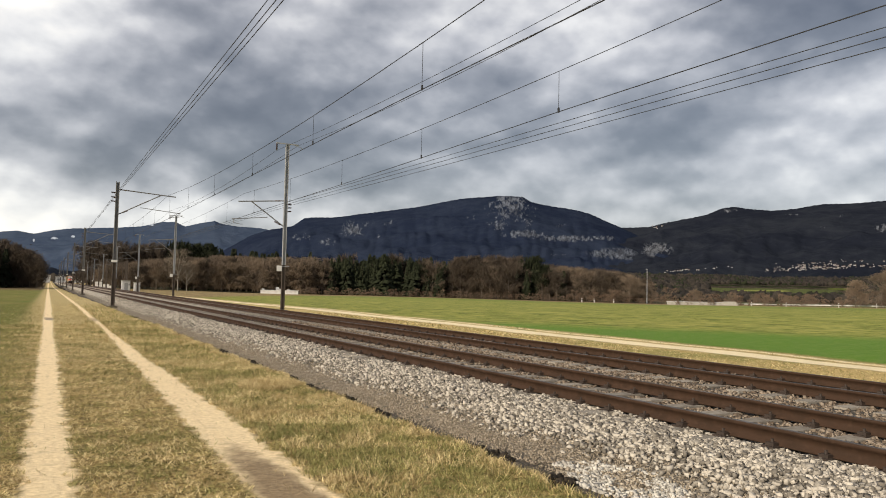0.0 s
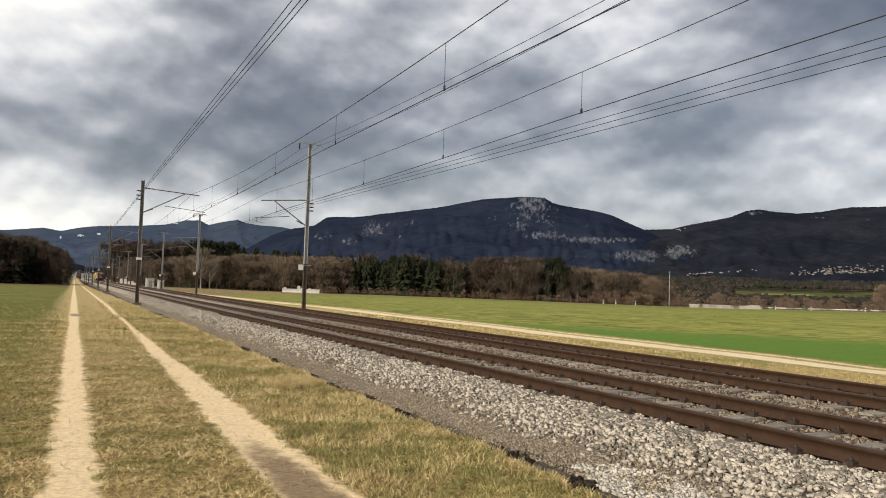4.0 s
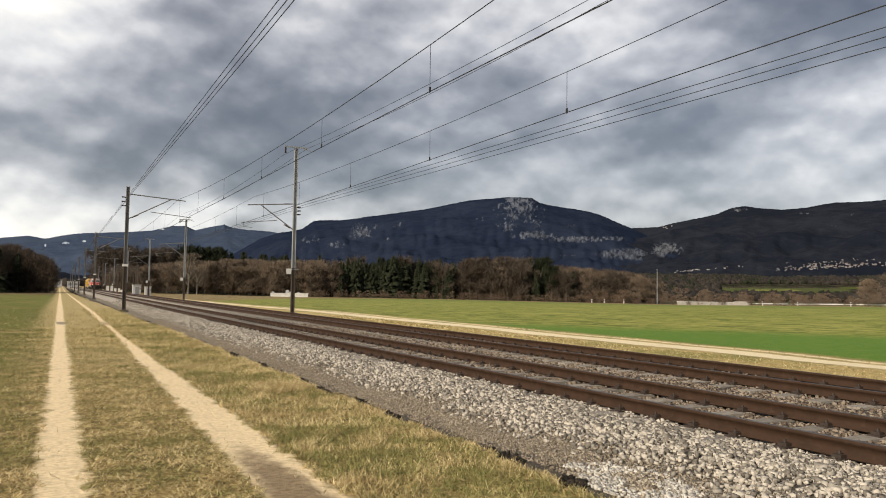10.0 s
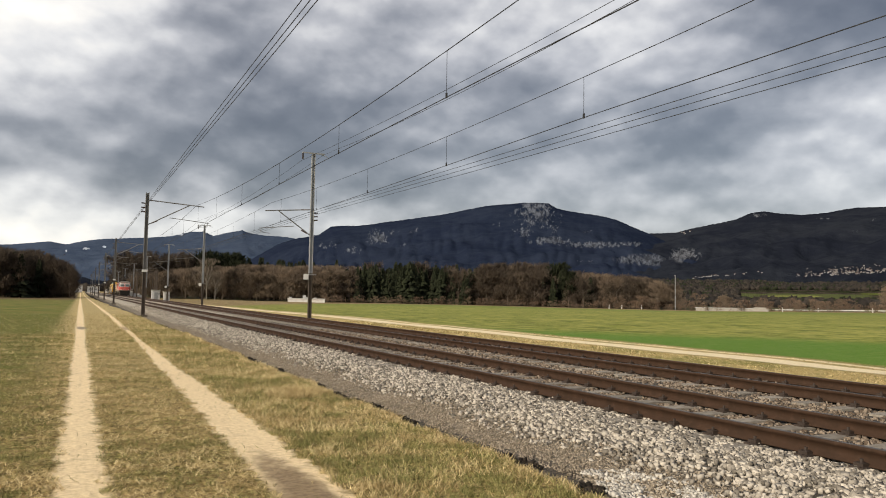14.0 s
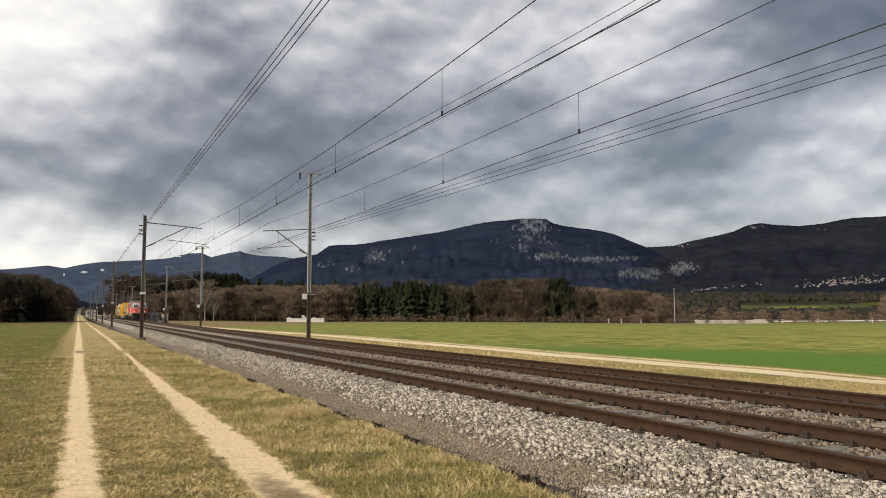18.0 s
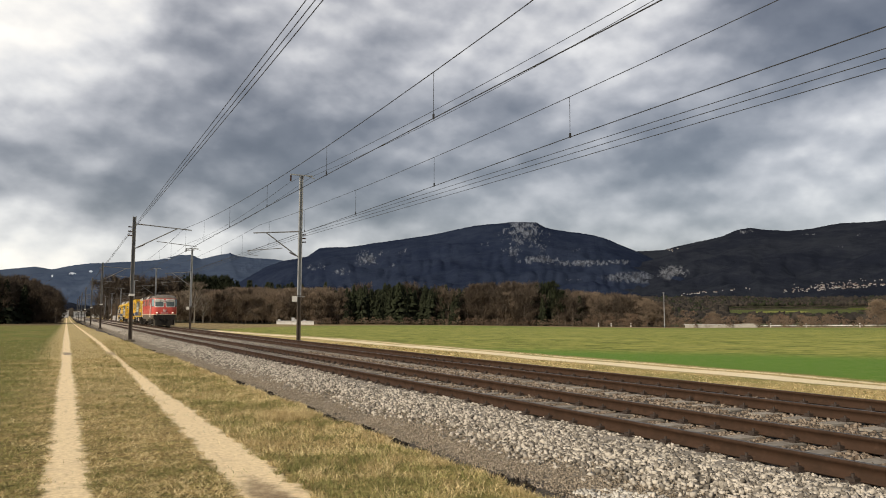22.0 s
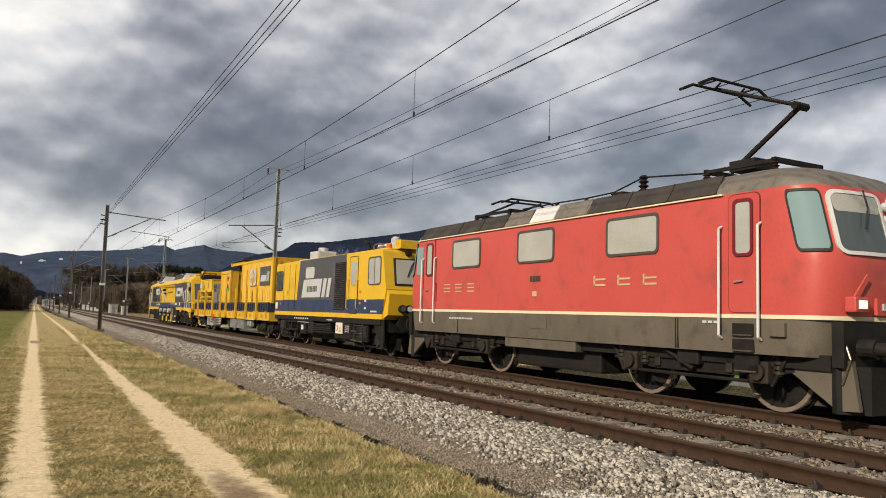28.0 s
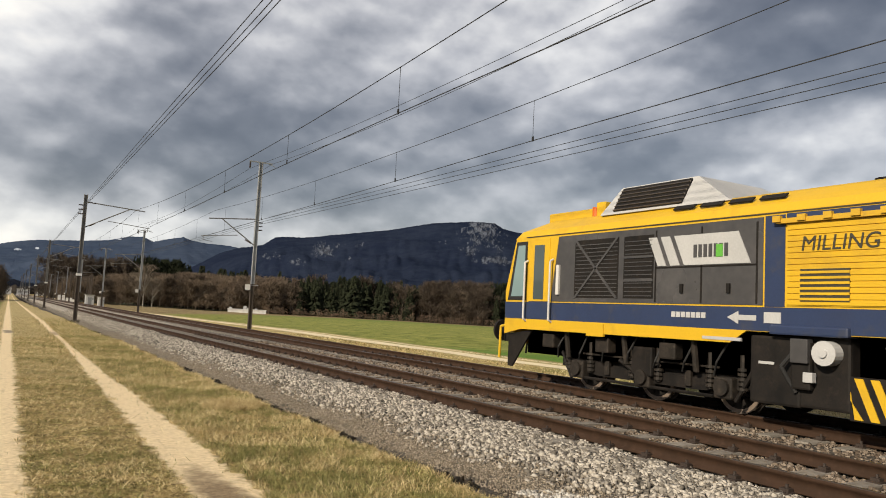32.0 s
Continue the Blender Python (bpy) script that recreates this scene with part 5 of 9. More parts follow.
class Vehicle:
    """A rail vehicle built in metres behind the train's front (u), x across (the side nearest the road is negative) and z above the rail."""

    def __init__(self, name, label, category, middle, start=0.0, scale=1.0):
        # lengths drawn from the vehicle's own start are laid out from start at this scale
        self.thing = thing(name, label, category, "vehicles of the train")
        self.mid, self.start, self.scale = middle, start, scale
        VEHICLES.append((self.thing, self.lay(middle)))

    def lay(self, u):
        return self.start + u * self.scale

    def put(self, name, bm, material, parent=None, label="", smooth=False):
        bmesh.ops.translate(bm, verts=bm.verts, vec=(0, -self.mid, 0))
        if self.scale != 1.0:
            bmesh.ops.scale(bm, verts=bm.verts, vec=(1, self.scale, 1))
        return part(name, bm, material, parent or self.thing, label, smooth)

    def box(self, name, material, x0, x1, u0, u1, z0, z1, bevel=0.0, parent=None, label=""):
        return self.put(name, boxes((x0, x1, u0, u1, z0, z1), bevel=bevel), material, parent, label)

    def panel(self, name, material, side, u0, u1, z0, z1, out=0.012, x=1.45, bevel=0.0, parent=None, label=""):
        """A flat piece on the vehicle's side wall; side is -1 or 1."""
        a, b = side * (x - 0.02), side * (x + out)
        return self.box(name, material, min(a, b), max(a, b), u0, u1, z0, z1, bevel, parent, label)

    def skew(self, name, material, side, pts, out=0.012, x=1.45, parent=None, label=""):
        """A flat piece with an outline of (u, z) on the side wall."""
        a, b = side * (x - 0.02), side * (x + out)
        return self.put(name, prism(bmesh.new(), pts, "x", min(a, b), max(a, b)), material, parent, label)

    def window(self, side, u0, u1, z0, z1, material=None, x=1.45, frame_material=None, bar=False):
        """Frame ring, rounded pane, optional middle bar."""
        w, ra = 0.042, min(0.10, 0.16 * (u1 - u0))

        def at(a, z, out):
            return (side * (x + out), a, z)
        inner = rounded(u0 + w, u1 - w, z0 + w, z1 - w, ra, ra)
        win = self.put("window", patch(at, rounded(u0, u1, z0, z1, ra + 0.03, ra + 0.03), inner, -0.01, 0.022), frame_material or M_RUBBER)
        self.put("pane", patch(at, inner, None, -0.01, 0.010), material or M_BLIND, win)
        if bar:
            c = 0.5 * (u0 + u1)
            self.put("window_bar", boxes((*sorted((side * (x - 0.01), side * (x + 0.018))), c - 0.018, c + 0.018, z0 + w, z1 - w)), frame_material or M_RUBBER, win)
        return win

    def rail_bar(self, name, material, pts, r=0.018, parent=None, label=""):
        bm = bmesh.new()
        tube(bm, pts, r, 8)
        return self.put(name, bm, material, parent, label)

    def wheelset(self, u, r, spoked=False):
        """Two flanged wheels on an axle, which turn as the train runs."""
        bm = bmesh.new()
        rod(bm, (-0.95, 0, 0), (0.95, 0, 0), 0.08, 10)
        for s in (-1, 1):
            rod(bm, (s * 0.68, 0, 0), (s * 0.815, 0, 0), r, 36, mi=1)
            rod(bm, (s * 0.655, 0, 0), (s * 0.69, 0, 0), r + 0.028, 36)
            rod(bm, (s * 0.815, 0, 0), (s * 0.819, 0, 0), r - 0.012, 36, mi=2)
            rod(bm, (s * 0.815, 0, 0), (s * 0.824, 0, 0), r - 0.075, 30)
            rod(bm, (s * 0.82, 0, 0), (s * 0.87, 0, 0), 0.17, 14)
            for k in range(9):
                a = 2 * math.pi * k / 9
                c, d = math.cos(a), math.sin(a)
                rod(bm, (s * 0.835, c * 0.15, d * 0.15), (s * 0.835, c * (r - 0.09), d * (r - 0.09)), 0.035, 5)
        w = part("wheelset", bm, [M_BLACK, M_TREAD, M_RIM], self.thing, "dark wheelset with worn bright treads")
        w.location = (0, (u - self.mid) * self.scale, r)
        SPINS.append((w, Vector((0, (u - self.mid) * self.scale, r)), r))
        return w

    def bogie(self, axles, r, x=1.05, top=0.95, coils=2):
        """Side frames with axle boxes, coil springs, brake gear and steps round the wheelsets."""
        u0, u1 = min(axles), max(axles)
        for s in (-1, 1):
            bm = bmesh.new()
            xa, xb = sorted((s * (x - 0.08), s * (x + 0.08)))
            prism(bm, [(u0 - 0.55, r + 0.02), (u0 - 0.55, r + 0.24), (u0 + 0.45, r + 0.26), (u0 + 0.6, r + 0.1), (u1 - 0.6, r + 0.1), (u1 - 0.45, r + 0.26), (u1 + 0.55, r + 0.24), (u1 + 0.55, r + 0.02), (u1 - 0.5, r - 0.1), (u0 + 0.5, r - 0.1)], "x", xa, xb)
            fr = self.put("bogie_frame", bm, M_BLACK)
            for u in axles:
                bm = bmesh.new()
                box(bm, *sorted((s * (x + 0.02), s * (x + 0.2))), u - 0.17, u + 0.17, r - 0.18, r + 0.16, bevel=0.03)
                rod(bm, (s * (x + 0.2), u, r), (s * (x + 0.26), u, r), 0.13, 14)
                self.put("axle_box", bm, M_DUSTY, fr)
                for k in range(coils):
                    du = (0.3 if k else -0.3)
                    bm = bmesh.new()
                    for q in range(5):
                        zq = r - 0.02 + 0.075 * q
                        rod(bm, (s * (x + 0.1), u + du, zq), (s * (x + 0.1), u + du, zq + 0.045), 0.085, 10)
                    rod(bm, (s * (x + 0.1), u + du, r - 0.05), (s * (x + 0.1), u + du, top), 0.05, 8)
                    self.put("coil_spring", bm, M_DUSTY, fr)
            mid_u = 0.5 * (u0 + u1)
            bm = bmesh.new()
            box(bm, *sorted((s * (x + 0.0), s * (x + 0.22))), mid_u - 0.24, mid_u + 0.24, r + 0.02, top, bevel=0.03)
            rod(bm, (s * (x + 0.16), u0 + 0.2, r - 0.16), (s * (x + 0.16), u1 - 0.2, r - 0.16), 0.03, 6)
            rod(bm, (s * (x + 0.14), u0 - 0.5, r + 0.3), (s * (x + 0.14), u0 - 0.2, r - 0.2), 0.035, 6)
            rod(bm, (s * (x + 0.14), u1 + 0.5, r + 0.3), (s * (x + 0.14), u1 + 0.2, r - 0.2), 0.035, 6)
            rod(bm, (s * (x + 0.18), mid_u - 0.1, r - 0.05), (s * (x + 0.18), mid_u + 0.55, r + 0.25), 0.04, 8)
            self.put("brake_gear", bm, M_BLACK, fr)
            for u in axles:
                for d in (-1, 1):
                    bm = bmesh.new()
                    prism(bm, [(u + d * (r + 0.03), r - 0.22), (u + d * (r + 0.10), r - 0.22), (u + d * (r + 0.12), r + 0.18), (u + d * (r + 0.04), r + 0.18)], "x", *sorted((s * 0.70, s * 0.86)))
                    self.put("brake_shoe", bm, M_DUSTY, fr)
            for k in range(3):
                uu = u0 + (u1 - u0) * (0.22 + 0.28 * k)
                self.put("frame_bracket", boxes((*sorted((s * (x + 0.06), s * (x + 0.13))), uu - 0.06, uu + 0.06, r - 0.06, r + 0.22), bevel=0.01), M_DUSTY, fr)
            bm = bmesh.new()
            rod(bm, (s * (x + 0.12), u0 + 0.1, r + 0.30), (s * (x + 0.12), u1 - 0.1, r + 0.30), 0.022, 6)
            self.put("sand_pipe", bm, M_DUSTY, fr)
        self.box("bogie_bolster", M_BLACK, -x, x, u0 - 0.2, u1 + 0.2, r - 0.02, r + 0.22)
        for u in axles:
            self.wheelset(u, r)

    def buffers(self, u_face, inward, z=1.05):
        """Two buffers with round heads, screw coupling and hoses at one end; inward is +1 at the front."""
        for s in (-1, 1):
            bm = bmesh.new()
            rod(bm, (s * 0.875, u_face + inward * 0.06, z), (s * 0.875, u_face + inward * 0.76, z), 0.10, 14)
            rod(bm, (s * 0.875, u_face + inward * 0.30, z), (s * 0.875, u_face + inward * 0.76, z), 0.14, 14)
            rod(bm, (s * 0.875, u_face, z), (s * 0.875, u_face + inward * 0.06, z), 0.245, 24)
            self.put("buffer", bm, M_BLACK)
        bm = bmesh.new()
        rod(bm, (0, u_face + inward * 0.7, z), (0, u_face + inward * 0.2, z - 0.02), 0.05, 8)
        rod(bm, (0, u_face + inward * 0.25, z), (0, u_face + inward * 0.3, z - 0.45), 0.035, 8)
        self.put("coupling", bm, M_BLACK)
        for x in (-0.45, -0.3, 0.3, 0.45):
            self.rail_bar("hose", M_RUBBER, [(x, u_face + inward * 0.6, z - 0.05), (x, u_face + inward * 0.42, z - 0.25), (x * 0.95, u_face + inward * 0.36, z - 0.5)], 0.025)


def loft(levels, cap=True):
    """Rings of equal length, one above the other, joined into a shell."""
    bm = bmesh.new()
    rings = [[bm.verts.new(p) for p in ring] for ring in levels]
    k = len(rings[0])
    for a, b in zip(rings[:-1], rings[1:]):
        for i in range(k):
            bm.faces.new((a[i], a[(i + 1) % k], b[(i + 1) % k], b[i]))
    if cap:
        bm.faces.new(rings[0][::-1])
        bm.faces.new(rings[-1])
    bmesh.ops.recalc_face_normals(bm, faces=bm.faces)
    return bm


def slab(bm, corners, thick):
    """A thin plate on four corners in space, thickened along its own normal, outwards from the vehicle's middle."""
    c = [Vector(p) for p in corners]
    nrm = (c[1] - c[0]).cross(c[2] - c[0]).normalized()
    a = [bm.verts.new(p - nrm * thick) for p in c]
    b = [bm.verts.new(p + nrm * thick) for p in c]
    faces = [bm.faces.new(a[::-1]), bm.faces.new(b)]
    faces += [bm.faces.new((a[i], a[(i + 1) % 4], b[(i + 1) % 4], b[i])) for i in range(4)]
    bmesh.ops.recalc_face_normals(bm, faces=faces)
    return bm


def rounded(a0, a1, z0, z1, ra, rz, n=5):
    """The outline of a rectangle with round corners, in two surface coordinates."""
    out = []
    for ca, cz, start in ((a1 - ra, z0 + rz, -90), (a1 - ra, z1 - rz, 0), (a0 + ra, z1 - rz, 90), (a0 + ra, z0 + rz, 180)):
        for k in range(n + 1):
            q = radians(start + 90 * k / n)
            out.append((ca + ra * math.cos(q), cz + rz * math.sin(q)))
    full = []
    for i, p in enumerate(out):
        nxt = out[(i + 1) % len(out)]
        full.append(p)
        if i % (n + 1) == n:
            full += [(p[0] + (nxt[0] - p[0]) * k / 6, p[1] + (nxt[1] - p[1]) * k / 6) for k in range(1, 6)]
    return full


def patch(at, outline, inner, e0, e1):
    """A plate that follows the surface at(a, z, out) between two outlines, or filled when inner is None."""
    bm = bmesh.new()
    k = len(outline)
    ca, cz = sum(p[0] for p in outline) / k, sum(p[1] for p in outline) / k
    steps = [1.0, 0.72, 0.42, 0.15] if inner is None else [None, None]
    rings = []
    for j, f in enumerate(steps):
        pts = [(ca + (p[0] - ca) * f, cz + (p[1] - cz) * f) for p in outline] if inner is None else (outline, inner)[j]
        rings.append([bm.verts.new(at(a, z, e1)) for a, z in pts])
    low = [bm.verts.new(at(a, z, e0)) for a, z in outline]
    chain = [low] + rings
    if inner is not None:
        chain.append([bm.verts.new(at(a, z, e0)) for a, z in inner])
    for p, q in zip(chain[:-1], chain[1:]):
        for i in range(k):
            bm.faces.new((p[i], p[(i + 1) % k], q[(i + 1) % k], q[i]))
    if inner is None:
        bm.faces.new(rings[-1])
    bmesh.ops.recalc_face_normals(bm, faces=bm.faces)
    return bm


def bars(v, side, u0, u1, z, height, count, material, x=1.45, gap=0.35, name="lettering"):
    """Lettering that is drawn as a row of plain bars."""
    step = (u1 - u0) / count
    a, b = sorted((side * (x - 0.005), side * (x + 0.012)))
    for k in range(count):
        v.put(name, boxes((a, b, u0 + step * k, u0 + step * (k + 1 - gap), z, z + height)), material)


def words(v, text, u_start, z, size, material, x=-1.47, slant=0.0):
    """Readable words on the side towards the road, in the built-in font."""
    cu = bpy.data.curves.new("lettering", "FONT")
    cu.body, cu.size, cu.extrude, cu.shear = text, size, 0.004, slant
    cu.materials.append(material)
    ob = new("lettering", cu)
    ob.parent = v.thing
    ob.matrix_basis = pose(x, (u_start - v.mid) * v.scale, z, 90, 0, -90)
    return ob


# -- locomotive
def locomotive():
    v = Vehicle("locomotive", "red electric locomotive with grey-brown skirt and raised pantograph", "locomotive", 7.4)
    rear = 14.8

    def nose(q):
        """Half width and setback of the rounded nose, by the angle q from its middle to the side wall."""
        return 1.45 * math.sin(q) ** 0.62, 0.80 * (1 - max(0.0, math.cos(q)) ** 0.62)

    LEVELS = ((1.50, 0.73, 1.0), (1.8, 0.70, 1.0), (2.28, 0.67, 1.0), (2.40, 0.69, 1.0), (3.30, 0.90, 0.995), (3.42, 0.96, 0.985))

    def ring(z, uf, wide):
        half = [nose(q) for q in [math.pi / 2 * k / 22 for k in range(23)]]
        pts = [(x * wide, uf + d) for x, d in half]
        ring_ = pts + [(x, rear - u) for x, u in pts[::-1]]
        ring_ += [(-x, rear - u) for x, u in pts[1:]] + [(-x, u) for x, u in pts[:0:-1]]
        return [(x, u, z) for x, u in ring_]

    def on_nose(side, end):
        """A surface coordinate system on one half of a cab front: q in degrees, z."""
        def at(q, z, out):
            uf, w = np.interp(z, [v_[0] for v_ in LEVELS], [v_[1] for v_ in LEVELS]), 1.0
            x, d = nose(radians(max(0.3, min(89.7, q))))
            x2, d2 = nose(radians(max(0.3, min(89.7, q + 0.8))))
            tx, tu = x2 - x, d2 - d
            ln = math.hypot(tx, tu) or 1.0
            nx, nu = tu / ln, -tx / ln
            u = float(uf) + d + nu * out
            return (side * (x + nx * out), u if end > 0 else rear - u, z)
        return at

    def on_side(side):
        return lambda a, z, out: (side * (1.45 + out), a, z)

    v.put("body", loft([ring(*l) for l in LEVELS]), M_RED, smooth=True)
    v.put("waist_line", loft([ring(1.44, 0.715, 1.006), ring(1.50, 0.715, 1.006)]), M_CREAM, None, "cream waist line", smooth=True)
    skirt = v.put("skirt", loft([ring(0.90, 0.86, 0.985), ring(1.16, 0.80, 0.995), ring(1.44, 0.77, 0.997)]), M_SKIRT, smooth=True)
    v.put("roof", loft([ring(3.42, 0.96, 0.985), ring(3.50, 1.00, 0.972), ring(3.60, 1.10, 0.93), ring(3.70, 1.26, 0.86), ring(3.79, 1.5, 0.75), ring(3.86, 1.8, 0.55), ring(3.89, 2.1, 0.3)]), M_ROOF_GREY, None, "weathered grey-brown roof", smooth=True)
    # sooty roof grilles and the pale and white panels between them
    for s in (-1, 1):
        for u0, u1, m, lab in ((2.75, 5.95, M_ROOF_DARK, "sooty roof grille"), (9.0, 13.2, M_ROOF_DARK, "sooty roof grille"), (5.99, 7.05, M_ROOF_GREY, ""), (7.09, 7.95, M_WHITE, "white roof panel"), (7.99, 8.96, M_ROOF_GREY, "")):
            bm = bmesh.new()
            slab(bm, [(s * 1.44, u0, 3.44), (s * 1.44, u1, 3.44), (s * 1.24, u1, 3.77), (s * 1.24, u0, 3.77)], 0.02)
            if m is M_ROOF_DARK:
                for k in range(1, int((u1 - u0) / 1.05)):
                    q = u0 + 1.05 * k
                    slab(bm, [(s * 1.455, q, 3.45), (s * 1.455, q + 0.025, 3.45), (s * 1.255, q + 0.025, 3.775), (s * 1.255, q, 3.775)], 0.022)
            v.put("roof_panel", bm, m, None, lab)
        v.box("gutter", M_CREAM, *sorted((s * 1.43, s * 1.475)), 2.6, 13.3, 3.405, 3.43)
        for u0, u1 in ((4.0, 5.39), (7.02, 8.39), (9.97, 11.36)):
            outer, inner = rounded(u0, u1, 2.55, 3.29, 0.11, 0.11), rounded(u0 + 0.05, u1 - 0.05, 2.60, 3.24, 0.08, 0.08)
            w = v.put("window", patch(on_side(s), outer, inner, -0.01, 0.022), M_STEEL, None, "rounded window in a thin metal frame")
            v.put("pane", patch(on_side(s), inner, None, -0.01, 0.010), M_BLIND, w)
        # cab doors with their windows, rails and steps
        for u0, u1, w0, w1 in ((1.90, 2.48, 2.06, 2.34), (12.32, 12.90, 12.46, 12.74)):
            door = v.put("door", patch(on_side(s), rounded(u0, u1, 1.53, 3.38, 0.10, 0.10), None, -0.01, 0.012), M_RED)
            v.put("door_window_frame", patch(on_side(s), rounded(w0 - 0.05, w1 + 0.05, 2.40, 3.31, 0.09, 0.09), rounded(w0, w1, 2.45, 3.26, 0.06, 0.06), 0.0, 0.035), M_RED_DARK, door)
            v.put("door_window", patch(on_side(s), rounded(w0, w1, 2.45, 3.26, 0.06, 0.06), None, 0.0, 0.020), M_BLIND, door)
            v.put("door_seam", patch(on_side(s), rounded(u0 - 0.015, u1 + 0.015, 1.52, 3.395, 0.11, 0.11), rounded(u0, u1, 1.53, 3.38, 0.10, 0.10), -0.01, 0.004), M_RED_DARK, door)
            v.rail_bar("door_handle", M_ALU, [(s * 1.49, u1 - 0.12, 2.0), (s * 1.49, u1 - 0.28, 2.02)], 0.015, door)
        for u in (1.88, 2.62, 12.22, 12.95):
            v.rail_bar("handrail", M_WHITE, [(s * 1.46, u, 1.12), (s * 1.53, u, 1.16), (s * 1.53, u, 2.86), (s * 1.46, u, 2.9)], 0.022, None, "white handrail")
        v.panel("cab_side_window", M_TEALGLASS, s, 12.95 + 0.05, 13.38, 2.45, 3.24, 0.012)
        # corner windows of both cabs
        for end in (1, -1):
            def q(u):
                return u if end > 0 else rear - u
            at = on_nose(s, end)
            outer, inner = rounded(47.5, 82.0, 2.42, 3.36, 4.5, 0.12), rounded(49.0, 80.5, 2.46, 3.32, 3.5, 0.09)
            w = v.put("corner_window", patch(at, outer, inner, -0.01, 0.03), M_RUBBER, smooth=True)
            v.put("pane", patch(at, inner, None, -0.005, 0.016), M_TEALGLASS, w, "teal-tinted curved corner pane", smooth=True)

            def screen(x, z, out, at=at):
                return at(math.degrees(math.asin((x / 1.45) ** (1 / 0.62))), z, out)
            outer, inner = rounded(0.10, 1.15, 2.38, 3.35, 0.15, 0.15), rounded(0.155, 1.095, 2.435, 3.295, 0.11, 0.11)
            w = v.put("windscreen", patch(screen, outer, inner, -0.01, 0.035), M_WHITE, None, "white-framed rounded windscreen", smooth=True)
            v.put("pane", patch(screen, inner, None, -0.005, 0.022), M_GLASS, w, smooth=True)
            v.put("sun_blind", patch(screen, rounded(0.17, 1.08, 3.02, 3.285, 0.08, 0.08), None, 0.0, 0.027), M_BLIND, w, "pale sun blind behind the glass", smooth=True)
            v.rail_bar("wiper", M_RUBBER, [(s * 0.55, q(0.83), 3.36), (s * 0.50, q(0.79), 3.1), (s * 0.66, q(0.73), 2.78)], 0.012, w)
            lamp = v.box("headlamp", M_RED, *sorted((s * 0.76, s * 1.08)), *sorted((q(0.62), q(0.80))), 1.56, 1.78, 0.03)
            v.box("lamp_glass", M_LAMP if end > 0 else M_GLASS, *sorted((s * 0.83, s * 1.01)), *sorted((q(0.605), q(0.63))), 1.61, 1.73, 0.01, lamp)
            v.rail_bar("front_rail", M_RED, [(s * 1.02, q(0.72), 1.55), (s * 1.04, q(0.69), 1.75), (s * 0.78, q(0.64), 2.1)], 0.015)
            v.rail_bar("uncoupler_rail", M_STEEL, [(s * 1.2, q(0.72), 1.15), (s * 1.22, q(0.62), 0.9), (s * 1.22, q(0.75), 0.55)], 0.02)
            v.put("rail_guard", prism(bmesh.new(), [(q(1.9), 0.88), (q(0.62), 0.88), (q(0.52), 0.20), (q(0.84), 0.18)], "x", *sorted((s * 1.12, s * 1.2))), M_SKIRT)
        # lettering, vents, number, sockets
        for k, u0 in enumerate((4.05, 4.72, 5.40)):
            bars(v, s, u0, u0 + 0.34, 2.0, 0.035, 1, M_GOLD, gap=0.0)
            bars(v, s, u0, u0 + 0.34, 2.11, 0.035, 1, M_GOLD, gap=0.0)
            bars(v, s, u0 + 0.30, u0 + 0.34, 2.0, 0.20, 1, M_GOLD, gap=0.0)
        for k, u0 in enumerate((10.25, 10.85, 11.45)):
            for z in (1.95, 2.04, 2.13):
                bars(v, s, u0, u0 + 0.32, z, 0.03, 1, M_GOLD, gap=0.0)
        bars(v, s, 7.5, 7.9, 2.14, 0.12, 4, M_TEXT, gap=0.25)
        v.panel("maker_plate", M_GOLD, s, 7.62, 7.78, 1.82, 1.93, 0.01)
        vent = v.panel("air_vent", M_RED_DARK, s, 12.18, 12.50, 1.72, 2.20, 0.006, label="dark red louvred vent")
        for k in range(4):
            v.panel("vent_bar", M_RED, s, 12.20 + 0.08 * k, 12.22 + 0.08 * k, 1.73, 2.19, 0.016, parent=vent)
        v.panel("side_hatch", M_SKIRT, s, 7.25, 7.85, 1.12, 1.34, 0.006, parent=skirt)
        for u in (3.55, 3.6, 11.0):
            v.panel("skirt_joint", M_BLACK, s, u, u + 0.02, 0.92, 1.42, 0.002, parent=skirt)
        bars(v, s, 10.3, 11.5, 1.26, 0.045, 9, M_PALE, gap=0.4, name="small_lettering")
        bars(v, s, 2.7, 3.05, 1.35, 0.04, 3, M_PALE, gap=0.3, name="small_lettering")
        v.panel("junction_box", M_SKIRT, s, 1.45, 1.72, 1.18, 1.38, 0.05, parent=skirt)
        for z in (1.30, 1.06):
            step = v.panel("step_recess", M_BLACK, s, 2.02, 2.42, z - 0.13, z + 0.06, 0.006)
            v.panel("step_edge", M_STEEL, s, 2.03, 2.41, z - 0.13, z - 0.11, 0.05, parent=step)
        v.rail_bar("lower_step", M_STEEL, [(s * 1.4, 2.42, 0.62), (s * 1.4, 2.02, 0.62)], 0.02)
        v.box("step_hanger", M_BLACK, *sorted((s * 1.34, s * 1.38)), 2.0, 2.44, 0.60, 0.92)
        v.box("equipment_box", M_SKIRT, *sorted((s * 0.9, s * 1.40)), 6.35, 8.9, 0.68, 0.90, 0.02)
    v.box("underframe", M_BLACK, -1.25, 1.25, 0.9, 13.9, 0.72, 0.94)
    v.box("main_transformer", M_BLACK, -1.1, 1.1, 5.9, 8.8, 0.28, 0.75, 0.05)
